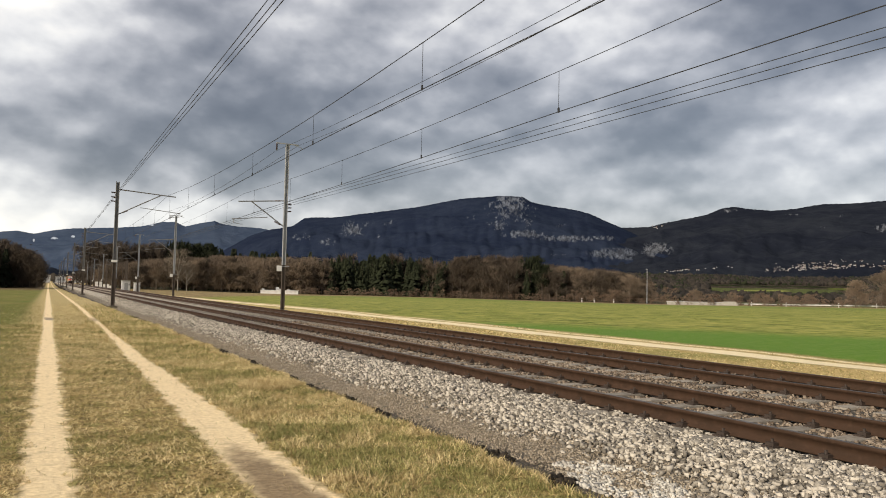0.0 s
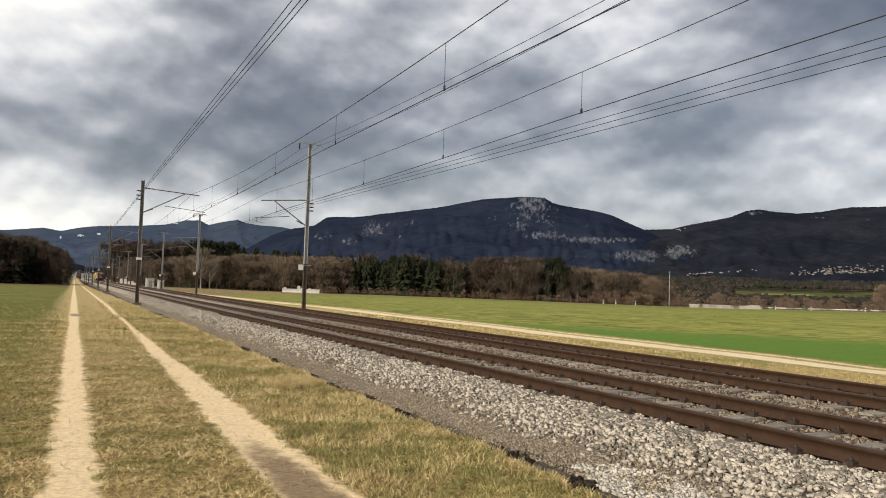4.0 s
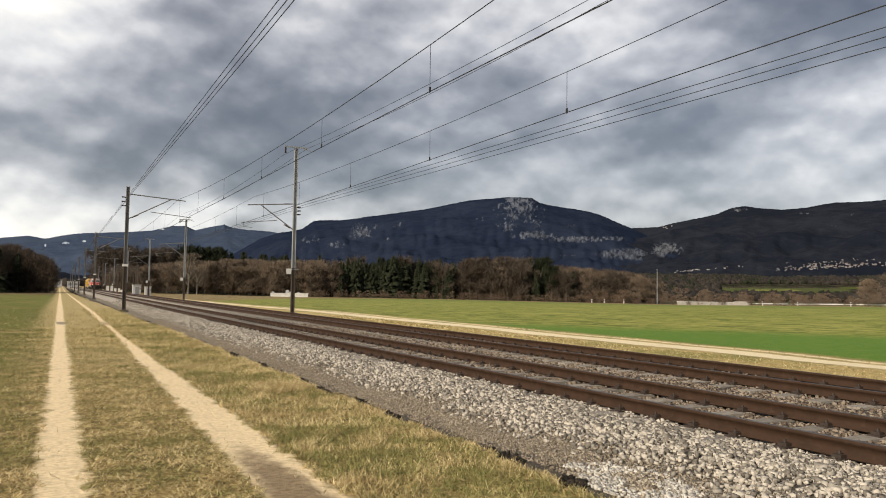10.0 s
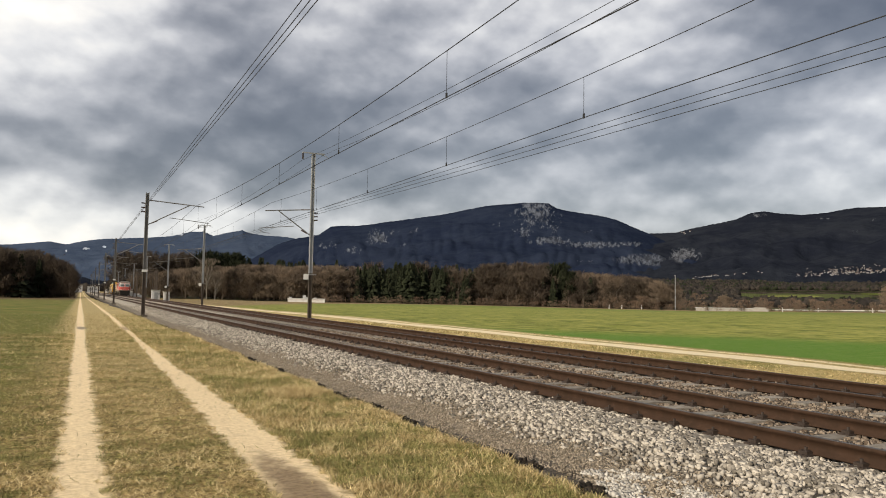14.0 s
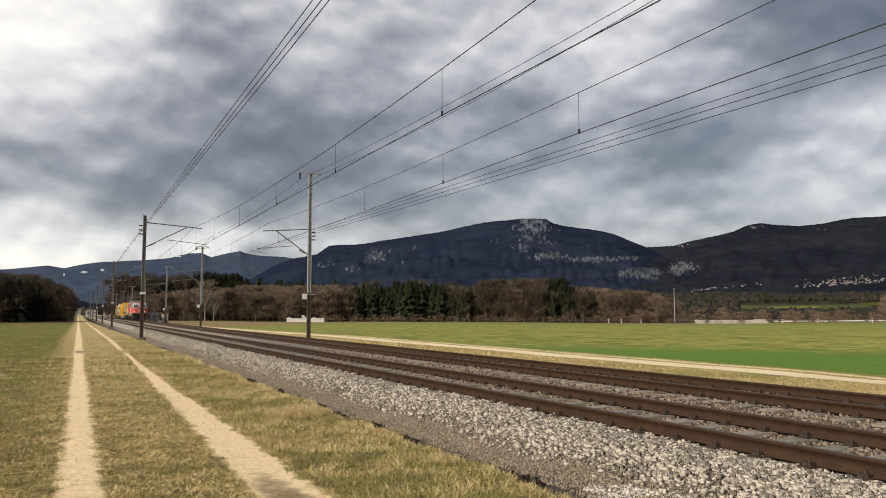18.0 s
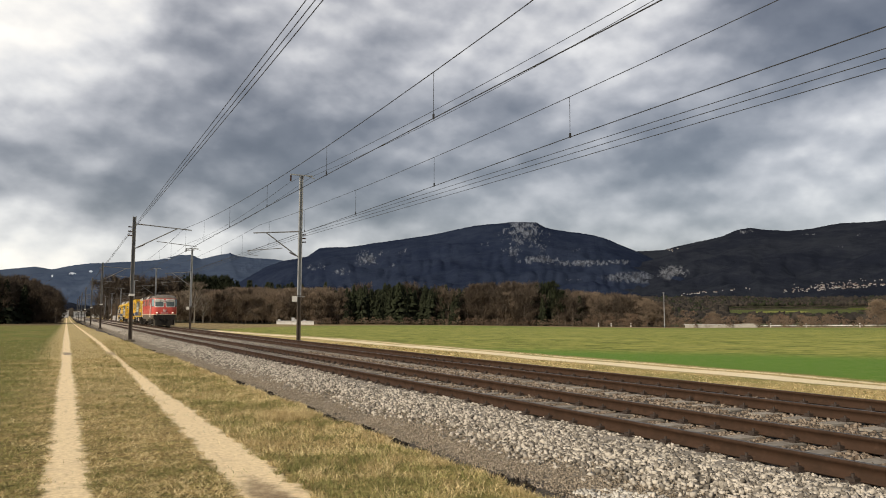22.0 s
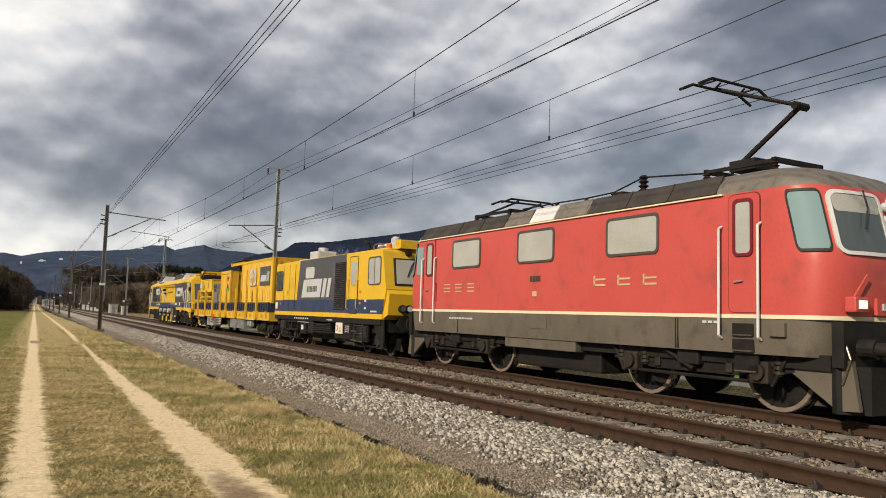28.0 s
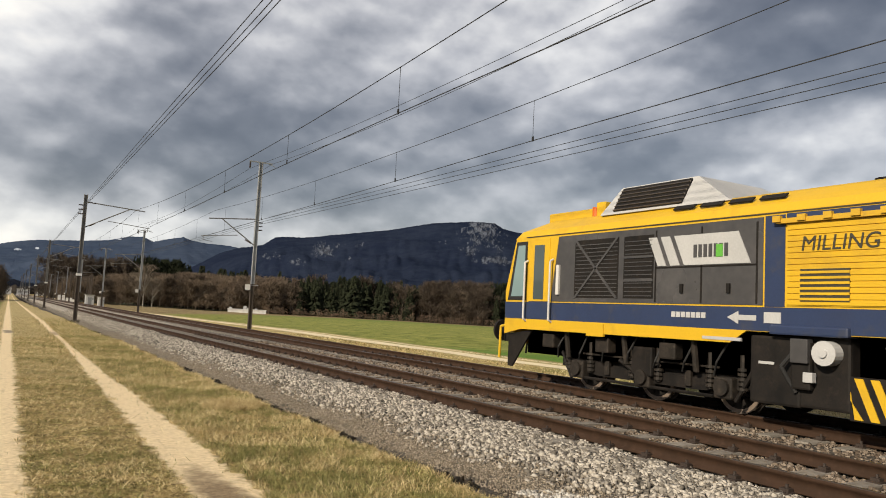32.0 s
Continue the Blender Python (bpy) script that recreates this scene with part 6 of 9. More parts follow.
    for end in (1, -1):
        def q(u):
            return u if end > 0 else rear - u
        v.box("buffer_beam", M_BLACK, -1.28, 1.28, *sorted((q(0.68), q(0.86))), 0.78, 1.42)
        v.put("snow_plough", prism(bmesh.new(), [(-1.25, q(0.82)), (-0.95, q(0.50)), (0.95, q(0.50)), (1.25, q(0.82)), (1.2, q(0.92)), (-1.2, q(0.92))], "z", 0.14, 0.80), M_BLACK, None, "black snow plough")
        v.put("emblem", prism(bmesh.new(), [(-0.17, 2.14), (0.17, 2.14), (0.17, 1.95), (0.10, 1.82), (0.0, 1.76), (-0.10, 1.82), (-0.17, 1.95)], "y", *sorted((q(0.64), q(0.70)))), M_PALE, None, "pale shield with a red field")
        v.put("emblem_field", prism(bmesh.new(), [(-0.12, 2.10), (0.12, 2.10), (0.12, 1.96), (0.07, 1.86), (0.0, 1.82), (-0.07, 1.86), (-0.12, 1.96)], "y", *sorted((q(0.628), q(0.66)))), M_RED)
        v.box("emblem_cross", M_WHITE, -0.02, 0.02, *sorted((q(0.615), q(0.64))), 1.89, 2.06)
        v.box("emblem_cross", M_WHITE, -0.07, 0.07, *sorted((q(0.615), q(0.64))), 1.955, 1.995)
        for k in range(7):
            x = -0.38 + 0.115 * k
            if k != 3:
                v.box("number_bar", M_PALE, x, x + 0.075, *sorted((q(0.655), q(0.69))), 1.60, 1.70)
        v.box("number_ground", M_RED, -0.5, 0.5, *sorted((q(0.672), q(0.74))), 1.53, 1.77)
        for z, m in ((3.16, M_PALE), (2.96, M_PALE)):
            bm = bmesh.new()
            rod(bm, (0.0, q(0.86), z), (0.0, q(0.72), z - 0.02), 0.075, 16)
            v.put("signal_lamp", bm, m)
        v.buffers(q(0.14), end)
    v.bogie((2.05, 4.85), 0.63, 1.12, 1.0)
    v.bogie((9.95, 12.75), 0.63, 1.12, 1.0)
    # pantographs and roof gear
    base = v.put("pantograph", boxes((-0.62, -0.55, 2.25, 3.75, 4.02, 4.08), (0.55, 0.62, 2.25, 3.75, 4.02, 4.08), (-0.62, 0.62, 2.25, 2.33, 4.02, 4.1), (-0.62, 0.62, 3.67, 3.75, 4.02, 4.1), (-0.3, 0.3, 2.9, 3.45, 4.05, 4.24)), M_BLACK, None, "raised black single-arm pantograph")
    for x in (-0.58, 0.58):
        for u in (2.3, 3.7):
            bm = bmesh.new()
            insulator(bm, (x, u, 3.72), (x, u, 4.03), 0.09)
            v.put("foot_insulator", bm, M_INSUL, base)
    v.rail_bar("lower_arm", M_BLACK, [(0, 3.55, 4.18), (0, 2.25, 5.02)], 0.048, base)
    v.rail_bar("guide_rod", M_BLACK, [(0.12, 3.75, 4.12), (0.12, 2.42, 4.98)], 0.025, base)
    for x in (-0.32, 0.32):
        v.rail_bar("upper_arm", M_BLACK, [(x * 0.25, 2.22, 5.04), (x, 3.75, 5.66)], 0.03, base)
    v.rail_bar("knee", M_BLACK, [(-0.16, 2.23, 5.03), (0.16, 2.23, 5.03)], 0.07, base)
    for u in (3.55, 4.0):
        v.rail_bar("collector_strip", M_BLACK, [(-0.95, u, 5.60), (-0.62, u, 5.75), (0.62, u, 5.75), (0.95, u, 5.60)], 0.028, base)
    v.rail_bar("head_frame", M_BLACK, [(-0.5, 3.55, 5.74), (-0.5, 4.0, 5.74), (0.5, 4.0, 5.74), (0.5, 3.55, 5.74)], 0.02, base)
    v.rail_bar("head_support", M_BLACK, [(-0.32, 3.75, 5.66), (-0.32, 3.62, 5.74)], 0.02, base)
    v.rail_bar("head_support", M_BLACK, [(0.32, 3.75, 5.66), (0.32, 3.62, 5.74)], 0.02, base)
    fold = v.put("folded_pantograph", boxes((-0.6, 0.6, 10.0, 10.08, 4.0, 4.08), (-0.6, 0.6, 11.6, 11.68, 4.0, 4.08), (-0.62, -0.55, 10.0, 11.68, 4.0, 4.06), (0.55, 0.62, 10.0, 11.68, 4.0, 4.06)), M_BLACK, None, "folded black pantograph")
    for x in (-0.35, 0.35):
        v.rail_bar("folded_arm", M_BLACK, [(x, 11.6, 4.1), (x, 10.0, 4.28)], 0.03, fold)
    for u in (9.95, 10.4):
        v.rail_bar("collector_strip", M_BLACK, [(-0.9, u, 4.2), (-0.6, u, 4.32), (0.6, u, 4.32), (0.9, u, 4.2)], 0.026, fold)
    for x, u in ((-0.58, 10.05), (0.58, 10.05), (-0.58, 11.62), (0.58, 11.62)):
        bm = bmesh.new()
        insulator(bm, (x, u, 3.72), (x, u, 4.0), 0.08)
        v.put("foot_insulator", bm, M_INSUL, fold)
    for u, h in ((5.7, 4.34), (6.6, 4.08), (7.5, 4.06), (8.6, 4.10)):
        bm = bmesh.new()
        insulator(bm, (-0.2, u, 3.8), (-0.2, u, h), 0.11 if h > 4.2 else 0.07)
        v.put("roof_insulator", bm, M_BLACK)
    v.rail_bar("roof_cable", M_BLACK, [(-0.2, 3.7, 4.1), (-0.2, 5.7, 4.3), (-0.2, 6.6, 4.1), (-0.2, 7.5, 4.08), (-0.2, 8.6, 4.1), (-0.2, 10.0, 4.1)], 0.018)
    v.box("roof_switch", M_BLACK, -0.5, 0.3, 6.0, 6.3, 3.85, 4.02)
    return v


locomotive()


# -- support vehicle behind the locomotive
def mark(v, side, u_lo, u_hi, z0, z1, x=1.45, flip=1):
    """A pale board with slanted ends, two slanted bars and a strip of plain grey bars with one green one."""
    lean = 0.22 * flip
    w = u_hi - u_lo
    a = u_lo if flip > 0 else u_hi
    d = 1 if flip > 0 else -1
    v.skew("bar_mark", M_PALE, side, [(a, z0), (a + d * 0.10 * w, z0), (a + d * 0.10 * w - lean, z1), (a - lean, z1)] if flip > 0 else [(a, z0), (a + d * 0.10 * w, z0), (a + d * 0.10 * w - lean, z1), (a - lean, z1)], x=x)
    v.skew("bar_mark", M_PALE, side, [(a + d * 0.15 * w, z0), (a + d * 0.26 * w, z0), (a + d * 0.26 * w - lean, z1), (a + d * 0.15 * w - lean, z1)], x=x)
    v.skew("name_board", M_PALE, side, [(a + d * 0.31 * w, z0), (a + d * w, z0), (a + d * w - lean, z1), (a + d * 0.31 * w - lean, z1)], x=x)
    zc = 0.5 * (z0 + z1)
    lo, hi = sorted((a + d * 0.46 * w - lean / 2, a + d * 0.84 * w - lean / 2))
    bars(v, side, lo, hi, zc - 0.13, 0.21, 7, M_GREY, x=x + 0.008, gap=0.32, name="board_lettering")
    g = a + d * 0.76 * w - lean / 2
    bars(v, side, g - 0.05, g + 0.07, zc - 0.135, 0.20, 1, M_GREEN_MARK, x=x + 0.012, gap=0.0, name="board_lettering")


def support_vehicle():
    v = Vehicle("support_vehicle", "yellow, grey and navy maintenance vehicle with a driving cab", "rail vehicle", 21.0, -0.02, 1.0224)
    body = v.put("body", prism(bmesh.new(), [(15.42, 1.30), (15.20, 1.78), (15.12, 2.10), (15.45, 3.30), (15.6, 3.36), (26.45, 3.36), (26.6, 3.25), (26.6, 1.30)], "x", -1.45, 1.45), M_YELLOW)
    v.box("sill", M_YELLOW, -1.455, 1.455, 15.35, 26.62, 1.16, 1.32)
    v.box("roof_crown", M_YELLOW, -1.2, 1.2, 15.7, 26.4, 3.34, 3.44, 0.05)
    for s in (-1, 1):
        v.skew("navy_band", M_BLUE, s, [(15.40, 1.32), (15.21, 1.78), (26.605, 1.78), (26.605, 1.32)], 0.006)
        film = v.skew("grey_film", M_GREY, s, [(18.30, 1.785), (18.45, 3.365), (23.38, 3.365), (23.66, 1.785)], 0.007, label="weathered dark grey side film")
        lou = v.panel("louvre", M_BLACK, s, 18.43, 19.47, 1.42, 3.10, 0.012, label="black louvred grille")
        for k in range(24):
            z = 1.46 + 0.068 * k
            bm = bmesh.new()
            xo = s * 1.462
            slab(bm, [(xo, 18.46, z), (xo, 19.44, z), (xo + s * 0.03, 19.44, z + 0.03), (xo + s * 0.03, 18.46, z + 0.03)], 0.004)
            v.put("louvre_slat", bm, M_GREY, lou)
        mark(v, s, 20.0, 23.05, 1.88, 2.58, x=1.458, flip=1)
        v.window(s, 21.62, 22.62, 2.62, 3.06, M_PALE, x=1.458, frame_material=M_PALE)
        v.window(s, 15.52, 16.50, 2.24, 3.15, M_BLIND, frame_material=M_STEEL, bar=True)
        v.window(s, 25.58, 26.50, 2.18, 3.04, M_GLASS, frame_material=M_RUBBER, bar=True)
        door = v.panel("door", M_YELLOW, s, 17.38, 18.06, 1.80, 3.22, 0.012)
        v.panel("lower_door", M_BLUE, s, 17.38, 18.06, 1.32, 1.795, 0.012, parent=door)
        v.put("door_window", patch(lambda a, z, out, s=s: (s * (1.46 + out), a, z), rounded(17.46, 17.95, 2.26, 3.06, 0.09, 0.09), None, 0.0, 0.012), M_BLIND, door)
        v.put("door_seam", patch(lambda a, z, out, s=s: (s * (1.45 + out), a, z), rounded(17.35, 18.09, 1.30, 3.25, 0.05, 0.05), rounded(17.38, 18.06, 1.33, 3.22, 0.04, 0.04), -0.01, 0.009), M_BLACK, door)
        for u in (17.30, 18.14):
            v.rail_bar("handrail", M_YELLOW, [(s * 1.46, u, 1.45), (s * 1.53, u, 1.5), (s * 1.53, u, 2.4), (s * 1.46, u, 2.45)], 0.016)
        for u0, u1 in ((23.95, 24.65), (24.68, 25.42)):
            d2 = v.panel("cabinet_door", M_YELLOW, s, u0, u1, 1.80, 3.24, 0.012)
            v.panel("lower_door", M_BLUE, s, u0, u1, 1.32, 1.795, 0.012, parent=d2)
        for u in (23.93, 24.665, 25.44):
            v.panel("door_seam", M_BLACK, s, u - 0.012, u + 0.012, 1.32, 3.25, 0.015)
        v.rail_bar("door_handle", M_ALU, [(s * 1.48, 24.78, 2.0), (s * 1.50, 24.78, 2.16)], 0.02)
        v.panel("label_plate", M_WHITE, s, 26.2, 26.5, 1.42, 1.70, 0.02, label="white label plate")
        for u, z, m in ((17.05, 2.0, M_ORANGE), (17.05, 1.62, M_ORANGE), (16.6, 1.70, M_PALE), (16.6, 1.46, M_PALE), (25.75, 1.6, M_ORANGE)):
            v.panel("small_label", m, s, u, u + 0.14, z, z + 0.08, 0.015)
        v.panel("small_label", M_PALE, s, 15.75, 16.25, 1.37, 1.42, 0.015)
        # underframe and its gear
        v.box("frame_beam", M_BLACK, *sorted((s * 1.30, s * 1.44)), 15.5, 26.6, 0.98, 1.16)
        bars(v, s, 19.6, 20.2, 1.03, 0.05, 4, M_PALE, x=1.44, name="small_lettering")
        bars(v, s, 22.2, 24.0, 1.03, 0.06, 8, M_PALE, x=1.44, gap=0.5, name="small_lettering")
        sign = v.box("warning_board", M_WHITE, *sorted((s * 1.44, s * 1.47)), 18.55, 19.18, 0.60, 0.98, 0.0, None, "white warning board")
        v.put("warning_triangle", prism(bmesh.new(), [(18.62, 0.66), (18.86, 0.66), (18.74, 0.88)], "x", *sorted((s * 1.465, s * 1.48))), M_YELLOW, sign)
        bm = bmesh.new()
        rod(bm, (s * 1.465, 19.03, 0.79), (s * 1.48, 19.03, 0.79), 0.10, 18)
        v.put("warning_disc", bm, M_SIGNAL_RED, sign)
        bm = bmesh.new()
        rod(bm, (s * 1.475, 19.03, 0.79), (s * 1.486, 19.03, 0.79), 0.075, 18)
        v.put("disc_field", bm, M_WHITE, sign)
        v.box("side_tank", M_BLACK, *sorted((s * 1.0, s * 1.42)), 17.9, 19.4, 0.42, 0.98, 0.04)
        bm = bmesh.new()
        rod(bm, (s * 1.15, 19.9, 0.72), (s * 1.15, 21.6, 0.72), 0.24, 18)
        v.put("air_tank", bm, M_BLACK)
        v.box("battery_box", M_BLACK, *sorted((s * 1.0, s * 1.42)), 22.5, 23.2, 0.45, 0.98, 0.03)
        v.box("tool_rack", M_BLACK, *sorted((s * 1.1, s * 1.40)), 23.5, 25.2, 0.55, 0.62)
        v.box("tool_rack", M_BLACK, *sorted((s * 1.1, s * 1.40)), 23.5, 25.2, 0.88, 0.95)
        for u in (23.5, 24.3, 25.1):
            v.box("rack_post", M_BLACK, *sorted((s * 1.32, s * 1.40)), u, u + 0.08, 0.55, 0.98)
        v.panel("white_plate", M_WHITE, s, 22.75, 22.95, 0.62, 0.80, 0.02, x=1.43)
        v.rail_bar("grey_pipe", M_ALU, [(s * 1.44, 22.1, 0.90), (s * 1.44, 23.4, 0.92)], 0.025)
        v.rail_bar("hose", M_RUBBER, [(s * 1.42, 19.8, 0.92), (s * 1.44, 20.8, 0.84), (s * 1.42, 22.4, 0.92)], 0.02)
        for z in (0.42, 0.72):
            v.rail_bar("cab_step", M_STEEL, [(s * 1.42, 17.35, z), (s * 1.42, 17.85, z)], 0.025)
        v.box("step_frame", M_BLACK, *sorted((s * 1.30, s * 1.36)), 16.6, 17.9, 0.40, 1.0)
        v.skew("end_guard", M_BLACK, s, [(15.3, 1.16), (16.2, 1.16), (15.9, 0.75), (15.45, 0.25), (15.3, 0.25)], 0.02, x=1.38)
    # front end
    v.put("windscreen", slab(bmesh.new(), [(-1.15, 15.155, 2.22), (1.15, 15.155, 2.22), (1.12, 15.38, 3.08), (-1.12, 15.38, 3.08)], 0.03), M_RUBBER)
    v.put("windscreen_pane", slab(bmesh.new(), [(-1.08, 15.15, 2.27), (1.08, 15.15, 2.27), (1.05, 15.36, 3.03), (-1.05, 15.36, 3.03)], 0.04), M_BLIND)
    v.rail_bar("wiper", M_RUBBER, [(-0.3, 15.36, 3.12), (-0.55, 15.24, 2.85), (-0.7, 15.17, 2.5)], 0.02)
    v.put("front_apron", prism(bmesh.new(), [(15.15, 2.08), (14.98, 1.95), (15.05, 1.30), (15.42, 1.16), (15.5, 2.08)], "x", -1.40, 1.40), M_YELLOW)
    for s in (-1, 1):
        for x, m in ((0.95, M_GLASS), (0.72, M_PALE)):
            bm = bmesh.new()
            rod(bm, (s * x, 14.90, 1.50), (s * x, 15.1, 1.50), 0.12, 18)
            lamp = v.put("lamp", bm, M_BLACK)
            bm = bmesh.new()
            rod(bm, (s * x, 14.885, 1.50), (s * x, 14.905, 1.50), 0.085, 18)
            v.put("lamp_glass", bm, m, lamp)
        bm = bmesh.new()
        rod(bm, (s * 0.6, 15.30, 3.25), (s * 0.6, 15.45, 3.25), 0.09, 14)
        v.put("top_lamp", bm, M_BLACK)
    v.box("beam", M_BLACK, -1.3, 1.3, 15.35, 15.55, 0.75, 1.16)
    v.buffers(14.86, 1)
    v.buffers(27.02, -1)
    v.box("rear_beam", M_BLACK, -1.3, 1.3, 26.35, 26.6, 0.75, 1.16)
    # roof gear
    v.box("air_conditioner", M_PALE, -0.8, 0.8, 15.95, 17.35, 3.42, 3.66, 0.05, None, "pale roof air conditioner")
    v.box("air_conditioner_cap", M_PALE, -0.7, 0.3, 16.2, 16.5, 3.64, 3.78, 0.03)
    v.box("lamp_box", M_YELLOW, -0.9, -0.2, 15.35, 15.75, 3.40, 3.68, 0.02, None, "yellow lamp box")
    bm = bmesh.new()
    rod(bm, (-1.05, 15.85, 3.40), (-1.05, 15.85, 3.58), 0.09, 14)
    v.put("beacon", bm, M_ORANGE, None, "orange beacon")
    v.rail_bar("exhaust", M_BLACK, [(-1.0, 17.55, 3.38), (-1.0, 17.62, 3.66), (-1.0, 17.85, 3.82), (-1.0, 18.2, 3.88)], 0.07, None, "black bent exhaust pipe")
    v.box("roof_fan", M_PALE, -0.9, -0.1, 22.9, 23.9, 3.40, 3.80, 0.05, None, "white roof fan housing")
    v.box("roof_tray", M_PALE, -1.0, 0.8, 23.9, 25.0, 3.40, 3.50, 0.03)
    bm = bmesh.new()
    rod(bm, (-0.9, 26.3, 3.40), (-0.9, 26.3, 3.56), 0.07, 12)
    v.put("beacon", bm, M_ORANGE)
    v.box("centre_sill", M_BLACK, -1.2, 1.2, 15.6, 26.4, 0.7, 1.2)
    v.box("engine_block", M_BLACK, -0.9, 0.9, 19.0, 23.4, 0.30, 0.72, 0.05)
    for s in (-1, 1):
        for u0, u1, z0, z1 in ((16.7, 17.25, 0.50, 0.92), (21.75, 22.3, 0.50, 0.95), (25.35, 25.9, 0.60, 0.94)):
            v.box("gear_box", M_DUSTY, *sorted((s * 1.12, s * 1.40)), u0, u1, z0, z1, 0.03)
        for k in range(4):
            v.rail_bar("pipe_run", M_DUSTY, [(s * 1.41, 19.5 + 0.1 * k, 0.60 + 0.07 * k), (s * 1.41, 22.4 - 0.12 * k, 0.58 + 0.07 * k)], 0.014)
        v.put("notice_plate", boxes((*sorted((s * 1.42, s * 1.445)), 17.92, 18.42, 0.62, 0.94)), M_BLACK, None, "black notice plate with pale lines")
        for k in range(4):
            bars(v, s, 17.98, 18.36, 0.67 + 0.065 * k, 0.022, 1, M_PALE, x=1.437, gap=0.0, name="notice_line")
        for u in (16.9, 17.6):
            v.rail_bar("ladder_rail", M_DUSTY, [(s * 1.42, u, 0.35), (s * 1.42, u, 1.15)], 0.018)
        for z in (0.40, 0.66, 0.92):
            v.rail_bar("ladder_rung", M_STEEL, [(s * 1.42, 16.9, z), (s * 1.42, 17.6, z)], 0.016)
    v.rail_bar("roof_pipe", M_STEEL, [(-0.95, 17.3, 3.42), (-0.95, 17.25, 3.62), (-0.95, 16.9, 3.66), (-0.95, 16.5, 3.60)], 0.03)
    bm = bmesh.new()
    rod(bm, (-0.4, 16.75, 3.64), (-0.4, 16.75, 3.86), 0.16, 16)
    rod(bm, (-0.4, 16.75, 3.86), (-0.4, 16.75, 3.92), 0.16, 16, 0.07)
    v.put("roof_ventilator", bm, M_PALE, None, "pale round roof ventilator")
    v.rail_bar("aerial", M_STEEL, [(-0.5, 16.3, 3.66), (-0.5, 16.3, 4.0)], 0.012)
    bm = bmesh.new()
    rod(bm, (-0.5, 23.4, 3.78), (-0.5, 23.4, 3.96), 0.20, 16)
    v.put("fan_cowl", bm, M_PALE)
    v.bogie((16.0, 17.8), 0.42, 1.02, 0.8, 1)
    v.bogie((24.2, 26.0), 0.42, 1.02, 0.8, 1)
    return v


support_vehicle()


